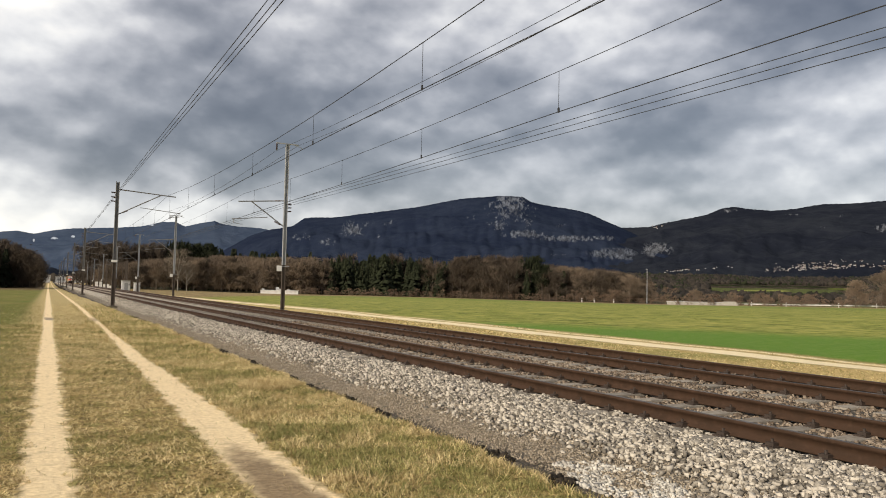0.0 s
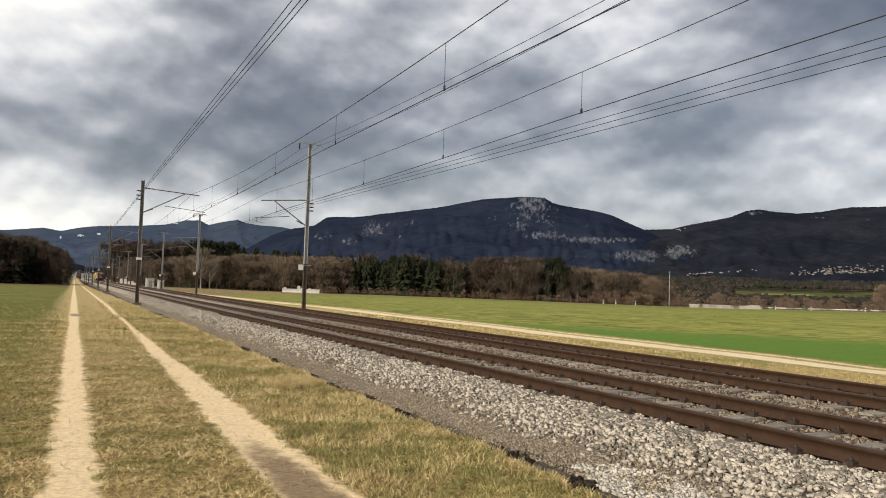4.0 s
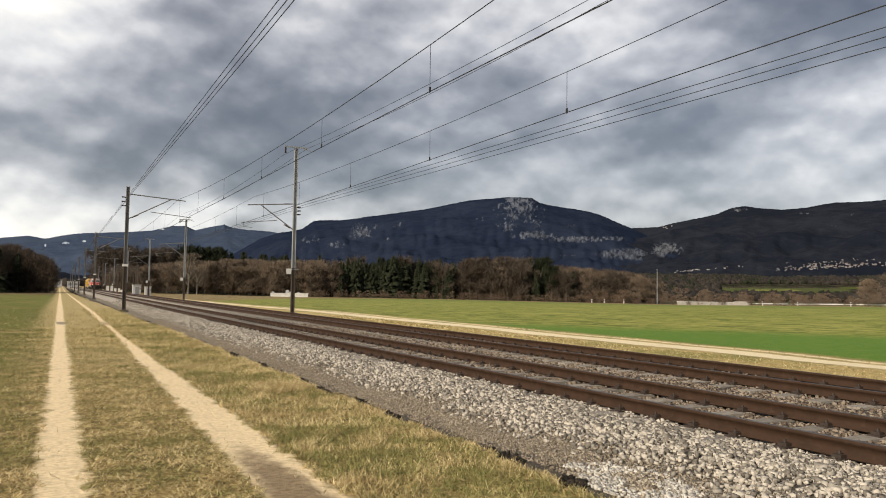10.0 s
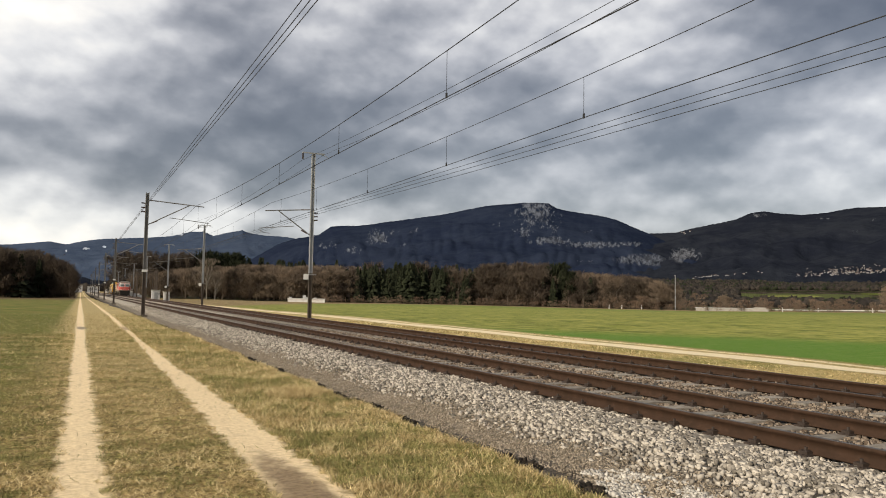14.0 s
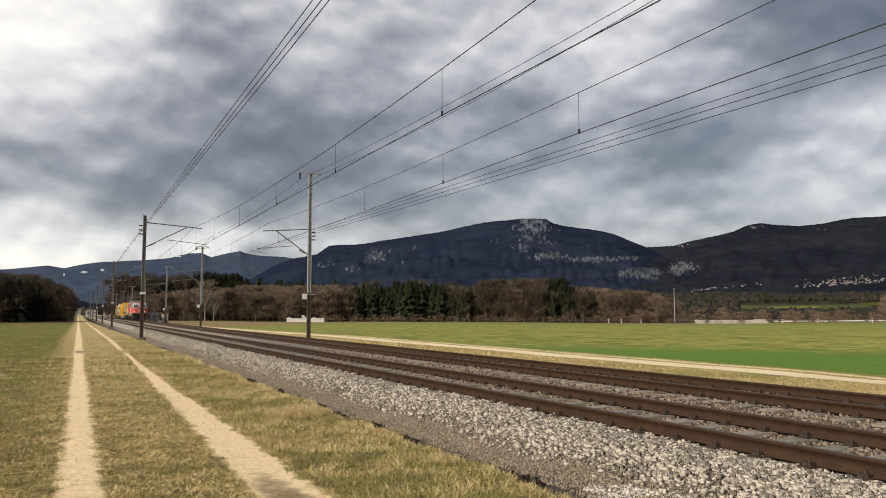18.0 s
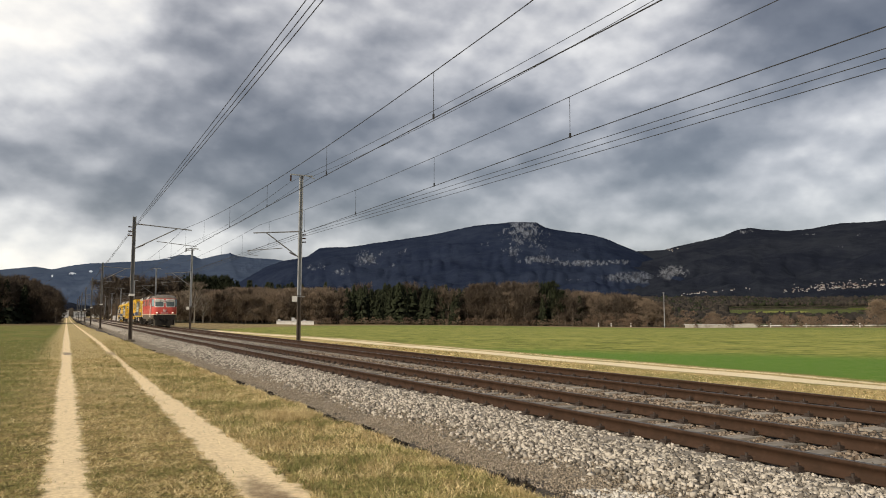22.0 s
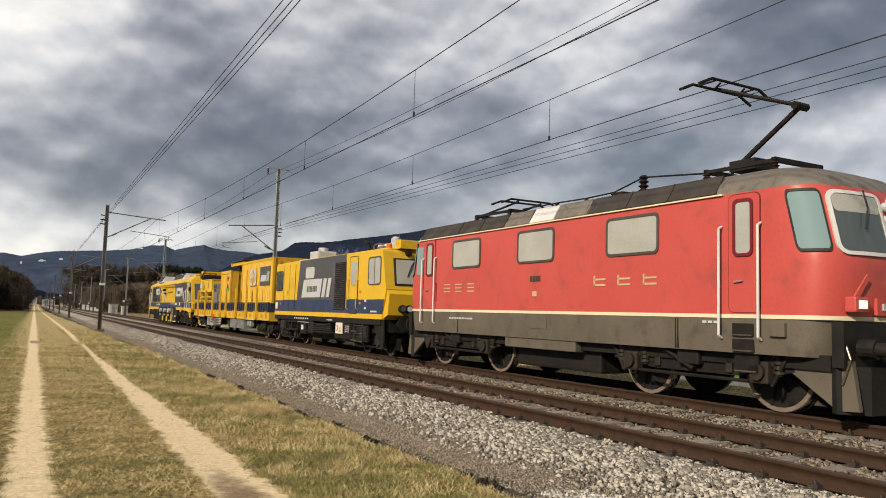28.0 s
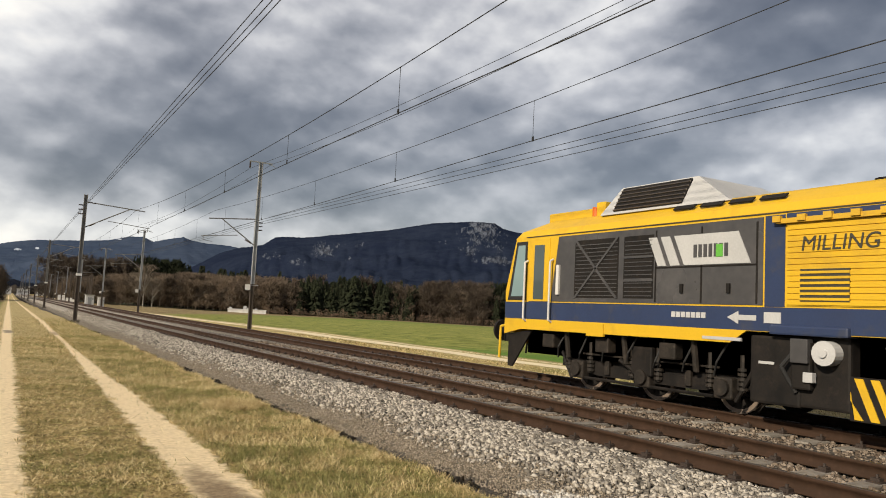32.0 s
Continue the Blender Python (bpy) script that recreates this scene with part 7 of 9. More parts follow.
# -- flat wagon, and the load that stands on it
def flat_wagon():
    v = Vehicle("flat_wagon", "worn yellow flat wagon with navy drop sides and stanchions", "freight wagon", 35.95, 0.15, 1.027)
    v.box("deck", M_YELLOW_WORN, -1.38, 1.38, 27.2, 44.48, 1.12, 1.24)
    v.box("centre_sill", M_BLACK, -0.6, 0.6, 27.4, 44.3, 0.72, 1.14)
    for a, b, low in ((30.6, 32.4, 0.50), (35.0, 37.0, 0.46), (39.4, 41.2, 0.52)):
        v.box("brake_rigging", M_BLACK, -0.95, 0.95, a, b, low, 0.74, 0.03)
    for x in (-1.05, 1.05):
        v.box("truss_beam", M_BLACK, x - 0.06, x + 0.06, 30.0, 41.3, 0.60, 0.88)
        for k in range(9):
            u = 30.6 + 1.25 * k
            v.box("truss_gear", M_DUSTY, *sorted((x, x * 1.18)), u, u + 0.42, 0.42 + 0.08 * (k % 3), 0.80, 0.03)
    v.box("air_reservoir", M_BLACK, -0.5, 0.5, 37.2, 39.0, 0.30, 0.72, 0.08)
    for a in (27.3, 43.75):
        v.box("end_gear", M_BLACK, -0.95, 0.95, a, a + 0.7, 0.42, 0.88, 0.05)
        for x in (-1.15, -0.65, 0.65, 1.15):
            v.rail_bar("end_hose", M_RUBBER, [(x, a + 0.35, 1.0), (x, a + 0.45, 0.66), (x * 0.9, a + 0.30, 0.40)], 0.03)
    for x in (-0.75, 0.75):
        v.rail_bar("brake_rod", M_BLACK, [(x, 29.8, 0.62), (x, 42.0, 0.62)], 0.035)
    posts = [29.2, 31.1, 33.2, 35.45, 36.85, 38.85, 40.9, 43.1]
    for s in (-1, 1):
        v.box("side_sill", M_YELLOW_WORN, *sorted((s * 1.36, s * 1.44)), 27.2, 44.48, 0.87, 1.24)
        v.box("sill_flange", M_YELLOW_WORN, *sorted((s * 1.36, s * 1.47)), 27.2, 44.48, 0.86, 0.90)
        edges = [27.3, 29.35, 31.4, 33.5, 35.7, 37.8, 40.0, 42.1, 44.38]
        for a, b in zip(edges[:-1], edges[1:]):
            flap = v.box("drop_side", M_BLUE_WORN, *sorted((s * 1.38, s * 1.42)), a + 0.03, b - 0.03, 1.24, 1.68, 0.0, None, "scuffed navy drop side")
            v.box("top_rim", M_BLUE_WORN, *sorted((s * 1.38, s * 1.46)), a + 0.03, b - 0.03, 1.62, 1.69, 0.0, flap)
            v.box("bottom_rim", M_BLUE_WORN, *sorted((s * 1.38, s * 1.46)), a + 0.03, b - 0.03, 1.24, 1.31, 0.0, flap)
            k = 5
            for i in range(k + 1):
                u = a + 0.06 + (b - a - 0.16) * i / k
                v.box("rib", M_BLUE_WORN, *sorted((s * 1.38, s * 1.455)), u, u + 0.05, 1.31, 1.62, 0.0, flap)
            for u in (a + 0.35, b - 0.35):
                v.box("hinge", M_YELLOW_WORN, *sorted((s * 1.42, s * 1.50)), u - 0.06, u + 0.06, 0.98, 1.28, 0.0)
            v.put("lashing_hook", prism(bmesh.new(), [(0.5 * (a + b) - 0.1, 1.0), (0.5 * (a + b) + 0.12, 1.04), (0.5 * (a + b) + 0.1, 1.12), (0.5 * (a + b) - 0.08, 1.16)], "x", *sorted((s * 1.44, s * 1.53))), M_YELLOW_WORN)
        for u in posts:
            post = v.put("stanchion", prism(bmesh.new(), [(u - 0.075, 0.90), (u + 0.075, 0.90), (u + 0.055, 2.36), (u + 0.02, 2.46), (u - 0.02, 2.46), (u - 0.055, 2.36)], "x", *sorted((s * 1.46, s * 1.55))), M_YELLOW_WORN)
            v.box("stanchion_socket", M_YELLOW_WORN, *sorted((s * 1.43, s * 1.58)), u - 0.11, u + 0.11, 0.92, 1.22, 0.01, post)
        # boxes below the frame
        for u0, u1 in ((31.8, 33.1), (33.35, 34.7)):
            b1 = v.box("ribbed_box", M_ALU, *sorted((s * 0.9, s * 1.38)), u0, u1, 0.36, 0.84, 0.0, None, "ribbed aluminium storage box")
            for k in range(8):
                v.box("rib", M_ALU, *sorted((s * 1.375, s * 1.42)), u0 + 0.02, u1 - 0.02, 0.372 + 0.058 * k, 0.400 + 0.058 * k, 0.0, b1)
        wb = v.box("white_cabinet", M_WORN_PALE, *sorted((s * 0.95, s * 1.40)), 38.85, 40.6, 0.34, 0.82, 0.015, None, "scratched pale equipment cabinet")
        v.panel("blue_label", M_TEAL, s, 40.2, 40.5, 0.60, 0.78, 0.006, x=1.40, parent=wb)
        v.panel("text_label", M_GREY, s, 39.85, 40.16, 0.52, 0.78, 0.006, x=1.40, parent=wb)
        bars(v, s, 39.0, 39.5, 0.68, 0.09, 3, M_GREY, x=1.402)
        bars(v, s, 38.95, 39.6, 0.52, 0.06, 6, M_GREY, x=1.402)
        bb = v.box("inscription_board", M_BLACK, *sorted((s * 1.36, s * 1.40)), 36.75, 38.2, 0.42, 0.86, 0.0, None, "black board with worn white inscriptions")
        for k, z in enumerate((0.76, 0.66, 0.56, 0.47)):
            bars(v, s, 36.85 + 0.03 * k, 37.5, z, 0.055, 6 - k, M_PALE, x=1.40, gap=0.25)
            bars(v, s, 37.62, 38.15, z, 0.03, 6, M_PALE, x=1.40, gap=0.3)
        bm = bmesh.new()
        for k in range(20):
            a0, a1 = 2 * math.pi * k / 20, 2 * math.pi * (k + 1) / 20
            rod(bm, (s * 1.50, 38.5 + 0.2 * math.cos(a0), 0.80 + 0.2 * math.sin(a0)), (s * 1.50, 38.5 + 0.2 * math.cos(a1), 0.80 + 0.2 * math.sin(a1)), 0.018, 5)
        for k in range(3):
            a0 = 2 * math.pi * k / 3 + 0.5
            rod(bm, (s * 1.50, 38.5, 0.80), (s * 1.50, 38.5 + 0.2 * math.cos(a0), 0.80 + 0.2 * math.sin(a0)), 0.014, 5)
        rod(bm, (s * 1.3, 38.5, 0.80), (s * 1.50, 38.5, 0.80), 0.02, 6)
        v.put("brake_wheel", bm, M_SIGNAL_RED, None, "red brake handwheel")
        v.box("valve_box", M_WORN_PALE, *sorted((s * 1.2, s * 1.38)), 30.9, 31.15, 0.55, 0.80, 0.01)
        v.box("valve_box", M_WORN_PALE, *sorted((s * 1.2, s * 1.38)), 30.5, 30.75, 0.52, 0.80, 0.01)
        v.rail_bar("grey_pipe", M_PALE, [(s * 1.46, 29.6, 0.86), (s * 1.46, 31.3, 0.86)], 0.03)
        v.rail_bar("grey_pipe", M_PALE, [(s * 1.46, 41.3, 0.84), (s * 1.46, 43.0, 0.84)], 0.03)
        v.panel("yellow_label", M_GREY, s, 41.35, 41.75, 1.0, 1.10, 0.012, x=1.44)
        bars(v, s, 36.9, 37.7, 0.98, 0.04, 5, M_TEXT, x=1.44)
        bars(v, s, 36.9, 37.7, 1.06, 0.04, 4, M_TEXT, x=1.44)
    for u in (27.2, 44.33):
        v.box("end_beam", M_YELLOW_WORN, -1.40, 1.40, u, u + 0.15, 0.84, 1.24)
        v.box("end_board", M_BLUE_WORN, -1.38, 1.38, u + 0.04, u + 0.10, 1.24, 1.66)
    v.buffers(27.02, 1)
    v.buffers(45.2, -1)
    v.bogie((27.85, 29.6), 0.46, 1.0, 0.85, 1)
    v.bogie((41.55, 43.3), 0.46, 1.0, 0.85, 1)
    return v


def corrugated(u0, u1, z0, z1, x, side, pitch=0.28, depth=0.035):
    """A side wall of trapezoid ribs between two rails."""
    bm = bmesh.new()
    pts, u, k = [], u0, 0
    while u < u1 - 0.01:
        d = depth if k % 2 else 0.0
        pts += [(u, d), (min(u1, u + pitch * 0.36), d)]
        u += pitch * 0.5
        k += 1
    pts.append((u1, pts[-1][1]))
    low = [bm.verts.new((side * (x - d), p, z0)) for p, d in pts]
    top = [bm.verts.new((side * (x - d), p, z1)) for p, d in pts]
    for i in range(len(pts) - 1):
        bm.faces.new((low[i], low[i + 1], top[i + 1], top[i]))
    return bm


class Load(Vehicle):
    """A thing that stands on the wagon and travels with it."""


def large_container():
    v = Load("container", "yellow corrugated workshop container standing on the flat wagon", "container", 30.5, 0.15, 1.027)
    u0, u1, z0, z1, x = 27.72, 33.42, 1.26, 3.80, 1.22
    v.box("core", M_YELLOW_WORN, -x + 0.06, x - 0.06, u0 + 0.06, u1 - 0.06, z0 + 0.02, z1 - 0.03)
    for s in (-1, 1):
        v.put("side_wall", corrugated(u0 + 0.1, u1 - 0.1, z0 + 0.1, z1 - 0.1, x - 0.012, s), M_YELLOW_WORN)
        for u in (u0, u1 - 0.12):
            v.box("corner_post", M_YELLOW_WORN, *sorted((s * (x - 0.12), s * x)), u, u + 0.12, z0, z1, 0.01)
        v.box("top_rail", M_YELLOW_WORN, *sorted((s * (x - 0.1), s * x)), u0 + 0.12, u1 - 0.12, z1 - 0.11, z1 - 0.01)
        v.box("bottom_rail", M_YELLOW_WORN, *sorted((s * (x - 0.1), s * x)), u0 + 0.12, u1 - 0.12, z0, z0 + 0.12)
        w = v.window(s, 30.42, 31.72, 2.52, 3.40, M_PALE, x=x + 0.02, frame_material=M_YELLOW_WORN, bar=True)
        for k in range(6):
            a = math.pi * (k + 0.5) / 6
            v.rail_bar("window_bar", M_YELLOW_WORN, [(s * (x + 0.05), 31.07, 2.56), (s * (x + 0.05), 31.07 + 0.55 * math.cos(a), 2.75 + 0.55 * math.sin(a))], 0.012, w)
        board = v.panel("sign_board", M_GREY, s, 28.12, 29.78, 2.52, 3.40, 0.03, x=x, label="dark grey sign board")
        v.skew("board_mark", M_PALE, s, [(28.72, 2.70), (29.62, 2.70), (29.49, 3.0), (28.59, 3.0)], 0.036, x=x, parent=board)
        for k in range(3):
            a = 28.27 + 0.14 * k
            v.skew("board_mark", M_PALE, s, [(a, 2.70), (a + 0.08, 2.70), (a - 0.06, 3.15), (a - 0.14, 3.15)], 0.036, x=x, parent=board)
        v.panel("cable_cover", M_YELLOW_WORN, s, 32.28, 32.36, 1.9, 3.35, 0.03, x=x)
    for u, d in ((u0, -1), (u1, 1)):
        for k in range(9):
            xx = -1.0 + 0.24 * k
            v.box("end_rib", M_YELLOW_WORN, xx, xx + 0.10, *sorted((u + d * 0.0, u + d * 0.03)), z0 + 0.12, z1 - 0.12)
    w = v.put("end_window", boxes((-0.75, 0.55, u0 - 0.06, u0 - 0.03, 2.48, 3.42)), M_YELLOW_WORN)
    v.box("pane", M_GLASS, -0.66, 0.46, u0 - 0.07, u0 - 0.055, 2.56, 3.34, 0.0, w)
    v.box("pane_bar", M_PALE, -0.14, -0.06, u0 - 0.08, u0 - 0.06, 2.56, 3.34, 0.0, w)
    v.box("roof", M_YELLOW_WORN, -x + 0.04, x - 0.04, u0 + 0.05, u1 - 0.05, z1 - 0.06, z1 - 0.005)
    for k in range(22):
        v.box("roof_rib", M_YELLOW_WORN, -x + 0.06, x - 0.06, u0 + 0.2 + 0.245 * k, u0 + 0.3 + 0.245 * k, z1 - 0.01, z1 + 0.02)
    # canopy between the two containers
    can = v.put("canopy", slab(bmesh.new(), [(-1.2, 33.2, 3.98), (1.2, 33.2, 3.98), (1.2, 35.95, 3.90), (-1.2, 35.95, 3.90)], 0.035), M_ROOF_DARK, None, "dark canopy plate")
    v.box("canopy_beam", M_YELLOW_WORN, -1.15, -1.05, 33.3, 35.9, 3.70, 3.86, 0.0, can)
    v.box("canopy_beam", M_YELLOW_WORN, -1.2, 1.2, 35.75, 35.95, 3.68, 3.88, 0.0, can)
    v.rail_bar("hanging_cable", M_RUBBER, [(-1.0, 33.5, 3.7), (-1.0, 33.75, 3.45), (-1.0, 34.0, 3.66), (-1.0, 34.3, 3.5), (-1.0, 34.6, 3.7)], 0.018, can)
    v.box("hoist", M_BLACK, -1.0, -0.7, 34.9, 35.3, 3.45, 3.68, 0.03, can)
    return v


def small_container():
    v = Load("store_container", "small yellow corrugated container with warning diamonds on the flat wagon", "container", 37.0, 0.15, 1.027)
    u0, u1, z0, z1, x = 35.9, 38.25, 1.26, 3.50, 1.22
    v.box("core", M_YELLOW_WORN, -x + 0.06, x - 0.06, u0 + 0.06, u1 - 0.06, z0 + 0.02, z1 - 0.03)
    for s in (-1, 1):
        v.put("side_wall", corrugated(u0 + 0.08, u1 - 0.08, z0 + 0.1, z1 - 0.18, x - 0.012, s, 0.9, 0.03), M_YELLOW_WORN)
        for u in (u0, u1 - 0.1):
            v.box("corner_post", M_YELLOW_WORN, *sorted((s * (x - 0.1), s * x)), u, u + 0.1, z0, z1, 0.01)
        v.box("top_rail", M_YELLOW_WORN, *sorted((s * (x - 0.1), s * (x - 0.002))), u0 + 0.1, u1 - 0.1, z1 - 0.18, z1 - 0.01)
        v.box("top_seam", M_BLACK, *sorted((s * (x - 0.02), s * (x + 0.004))), u0 + 0.1, u1 - 0.1, z1 - 0.195, z1 - 0.18)
        v.box("bottom_rail", M_YELLOW_WORN, *sorted((s * (x - 0.1), s * x)), u0 + 0.1, u1 - 0.1, z0, z0 + 0.12)
        for u, z, m in ((36.55, 3.05, M_SIGNAL_RED), (36.55, 2.62, M_SIGNAL_RED), (36.22, 3.20, M_WHITE), (36.22, 2.85, M_YELLOW), (36.22, 2.46, M_TEAL)):
            v.skew("warning_diamond", m, s, [(u - 0.14, z), (u, z - 0.14), (u + 0.14, z), (u, z + 0.14)], 0.012, x=x)
    door = v.box("end_door", M_YELLOW_WORN, -x + 0.12, x - 0.12, u0 - 0.03, u0 + 0.02, z0 + 0.1, z1 - 0.1)
    for xx in (-0.8, -0.35, 0.0, 0.35, 0.8):
        v.rail_bar("lock_bar", M_YELLOW_WORN, [(xx, u0 - 0.06, z0 + 0.15), (xx, u0 - 0.06, z1 - 0.15)], 0.02, door)
    for xx, zz in ((-0.6, 2.15), (-0.2, 2.05), (0.2, 2.1)):
        v.box("lock_handle", M_YELLOW_WORN, xx - 0.16, xx + 0.16, u0 - 0.1, u0 - 0.06, zz, zz + 0.05, 0.0, door)
    return v


def generator():
    v = Load("generator_set", "grey enclosed generator set with black grille on the flat wagon", "generator", 39.8, 0.15, 1.027)
    v.put("cover", prism(bmesh.new(), [(39.35, 1.24), (40.5, 1.24), (40.5, 2.72), (40.42, 2.84), (39.55, 2.84), (39.35, 2.7)], "x", -1.15, 0.9), M_GENSET)
    for s in (-1,):
        gr = v.box("grille", M_BLACK, -1.165, -1.145, 39.62, 40.38, 2.32, 2.78)
        for k in range(5):
            v.box("grille_slat", M_GENSET, -1.185, -1.16, 39.64, 40.36, 2.36 + 0.085 * k, 2.385 + 0.085 * k, 0.0, gr)
        v.box("door_panel", M_GENSET, -1.175, -1.145, 39.62, 40.38, 1.45, 2.28, 0.01)
        v.put("red_mark", prism(bmesh.new(), [(39.9, 1.92), (40.1, 1.92), (40.0, 2.18)], "x", -1.185, -1.17), M_SIGNAL_RED)
    for k in range(3):
        v.box("rounded_end", M_GENSET, -1.1, 0.85, 39.22, 39.38, 1.28 + 0.5 * k, 1.74 + 0.5 * k, 0.05)
    v.box("engine_gap", M_BLACK, -0.9, 0.8, 38.95, 39.25, 1.24, 2.4)
    v.box("switch_cabinet", M_PALE, -1.0, 0.6, 38.42, 38.95, 1.24, 2.72, 0.02, None, "pale switch cabinet")
    v.box("cabinet_slot", M_BLACK, -1.012, -0.99, 38.62, 38.82, 2.42, 2.54)
    v.rail_bar("exhaust", M_BLACK, [(-0.5, 39.1, 2.4), (-0.5, 39.08, 2.9), (-0.5, 39.2, 3.0), (-0.5, 39.42, 3.05)], 0.06)
    return v


def hopper():
    v = Load("chip_hopper", "yellow steel chip hopper on legs on the flat wagon", "hopper", 43.2, 0.15, 1.027)
    u0, u1, x = 41.0, 44.5, 1.15
    bm = loft([[(-x, u0, 2.40), (x, u0, 2.40), (x, u1, 2.46), (-x, u1, 2.46)], [(-x, u0, 3.14), (x, u0, 3.14), (x, u1, 3.10), (-x, u1, 3.10)]])
    v.put("tub", bm, M_YELLOW)
    v.put("funnel", loft([[(-0.35, 42.7, 1.75), (0.35, 42.7, 1.75), (0.35, 43.9, 1.75), (-0.35, 43.9, 1.75)], [(-x + 0.04, u0 + 0.04, 2.41), (x - 0.04, u0 + 0.04, 2.41), (x - 0.04, u1 - 0.04, 2.41), (-x + 0.04, u1 - 0.04, 2.41)]]), M_YELLOW_WORN)
    v.box("rim", M_YELLOW, -x - 0.03, x + 0.03, u0 - 0.03, u1 + 0.03, 3.10, 3.16)
    v.box("lower_rim", M_YELLOW, -x - 0.03, x + 0.03, u0 - 0.03, u1 + 0.03, 2.36, 2.43)
    for s in (-1, 1):
        for u in (42.75, u1 - 0.25):
            v.box("leg", M_YELLOW, *sorted((s * (x - 0.16), s * x)), u, u + 0.16, 1.24, 2.4)
            v.put("gusset", prism(bmesh.new(), [(u + 0.16, 2.36), (u + 0.45, 2.36), (u + 0.16, 2.1)], "x", *sorted((s * (x - 0.1), s * (x - 0.04)))), M_YELLOW)
        v.box("cross_rail", M_YELLOW_WORN, *sorted((s * (x - 0.1), s * (x - 0.02))), u0 + 0.2, u1 - 0.25, 2.02, 2.10)
    v.box("work_lamp", M_PALE, -1.36, -1.18, 43.15, 43.6, 2.62, 2.86, 0.03, None, "white work lamp")
    v.box("lamp_bracket", M_YELLOW_WORN, -1.3, -1.12, 43.3, 43.45, 2.86, 3.0)
    v.panel("warning_label", M_GREY, -1, 42.0, 42.12, 2.6, 2.95, 0.01, x=x)
    v.box("mesh_tray", M_BLACK, -0.8, 0.8, 42.2, 44.4, 1.24, 1.6)
    v.box("conveyor", M_YELLOW, -0.4, 0.4, 40.5, 41.6, 3.05, 3.2)
    return v


flat_wagon()
large_container()
small_container()
generator()
hopper()


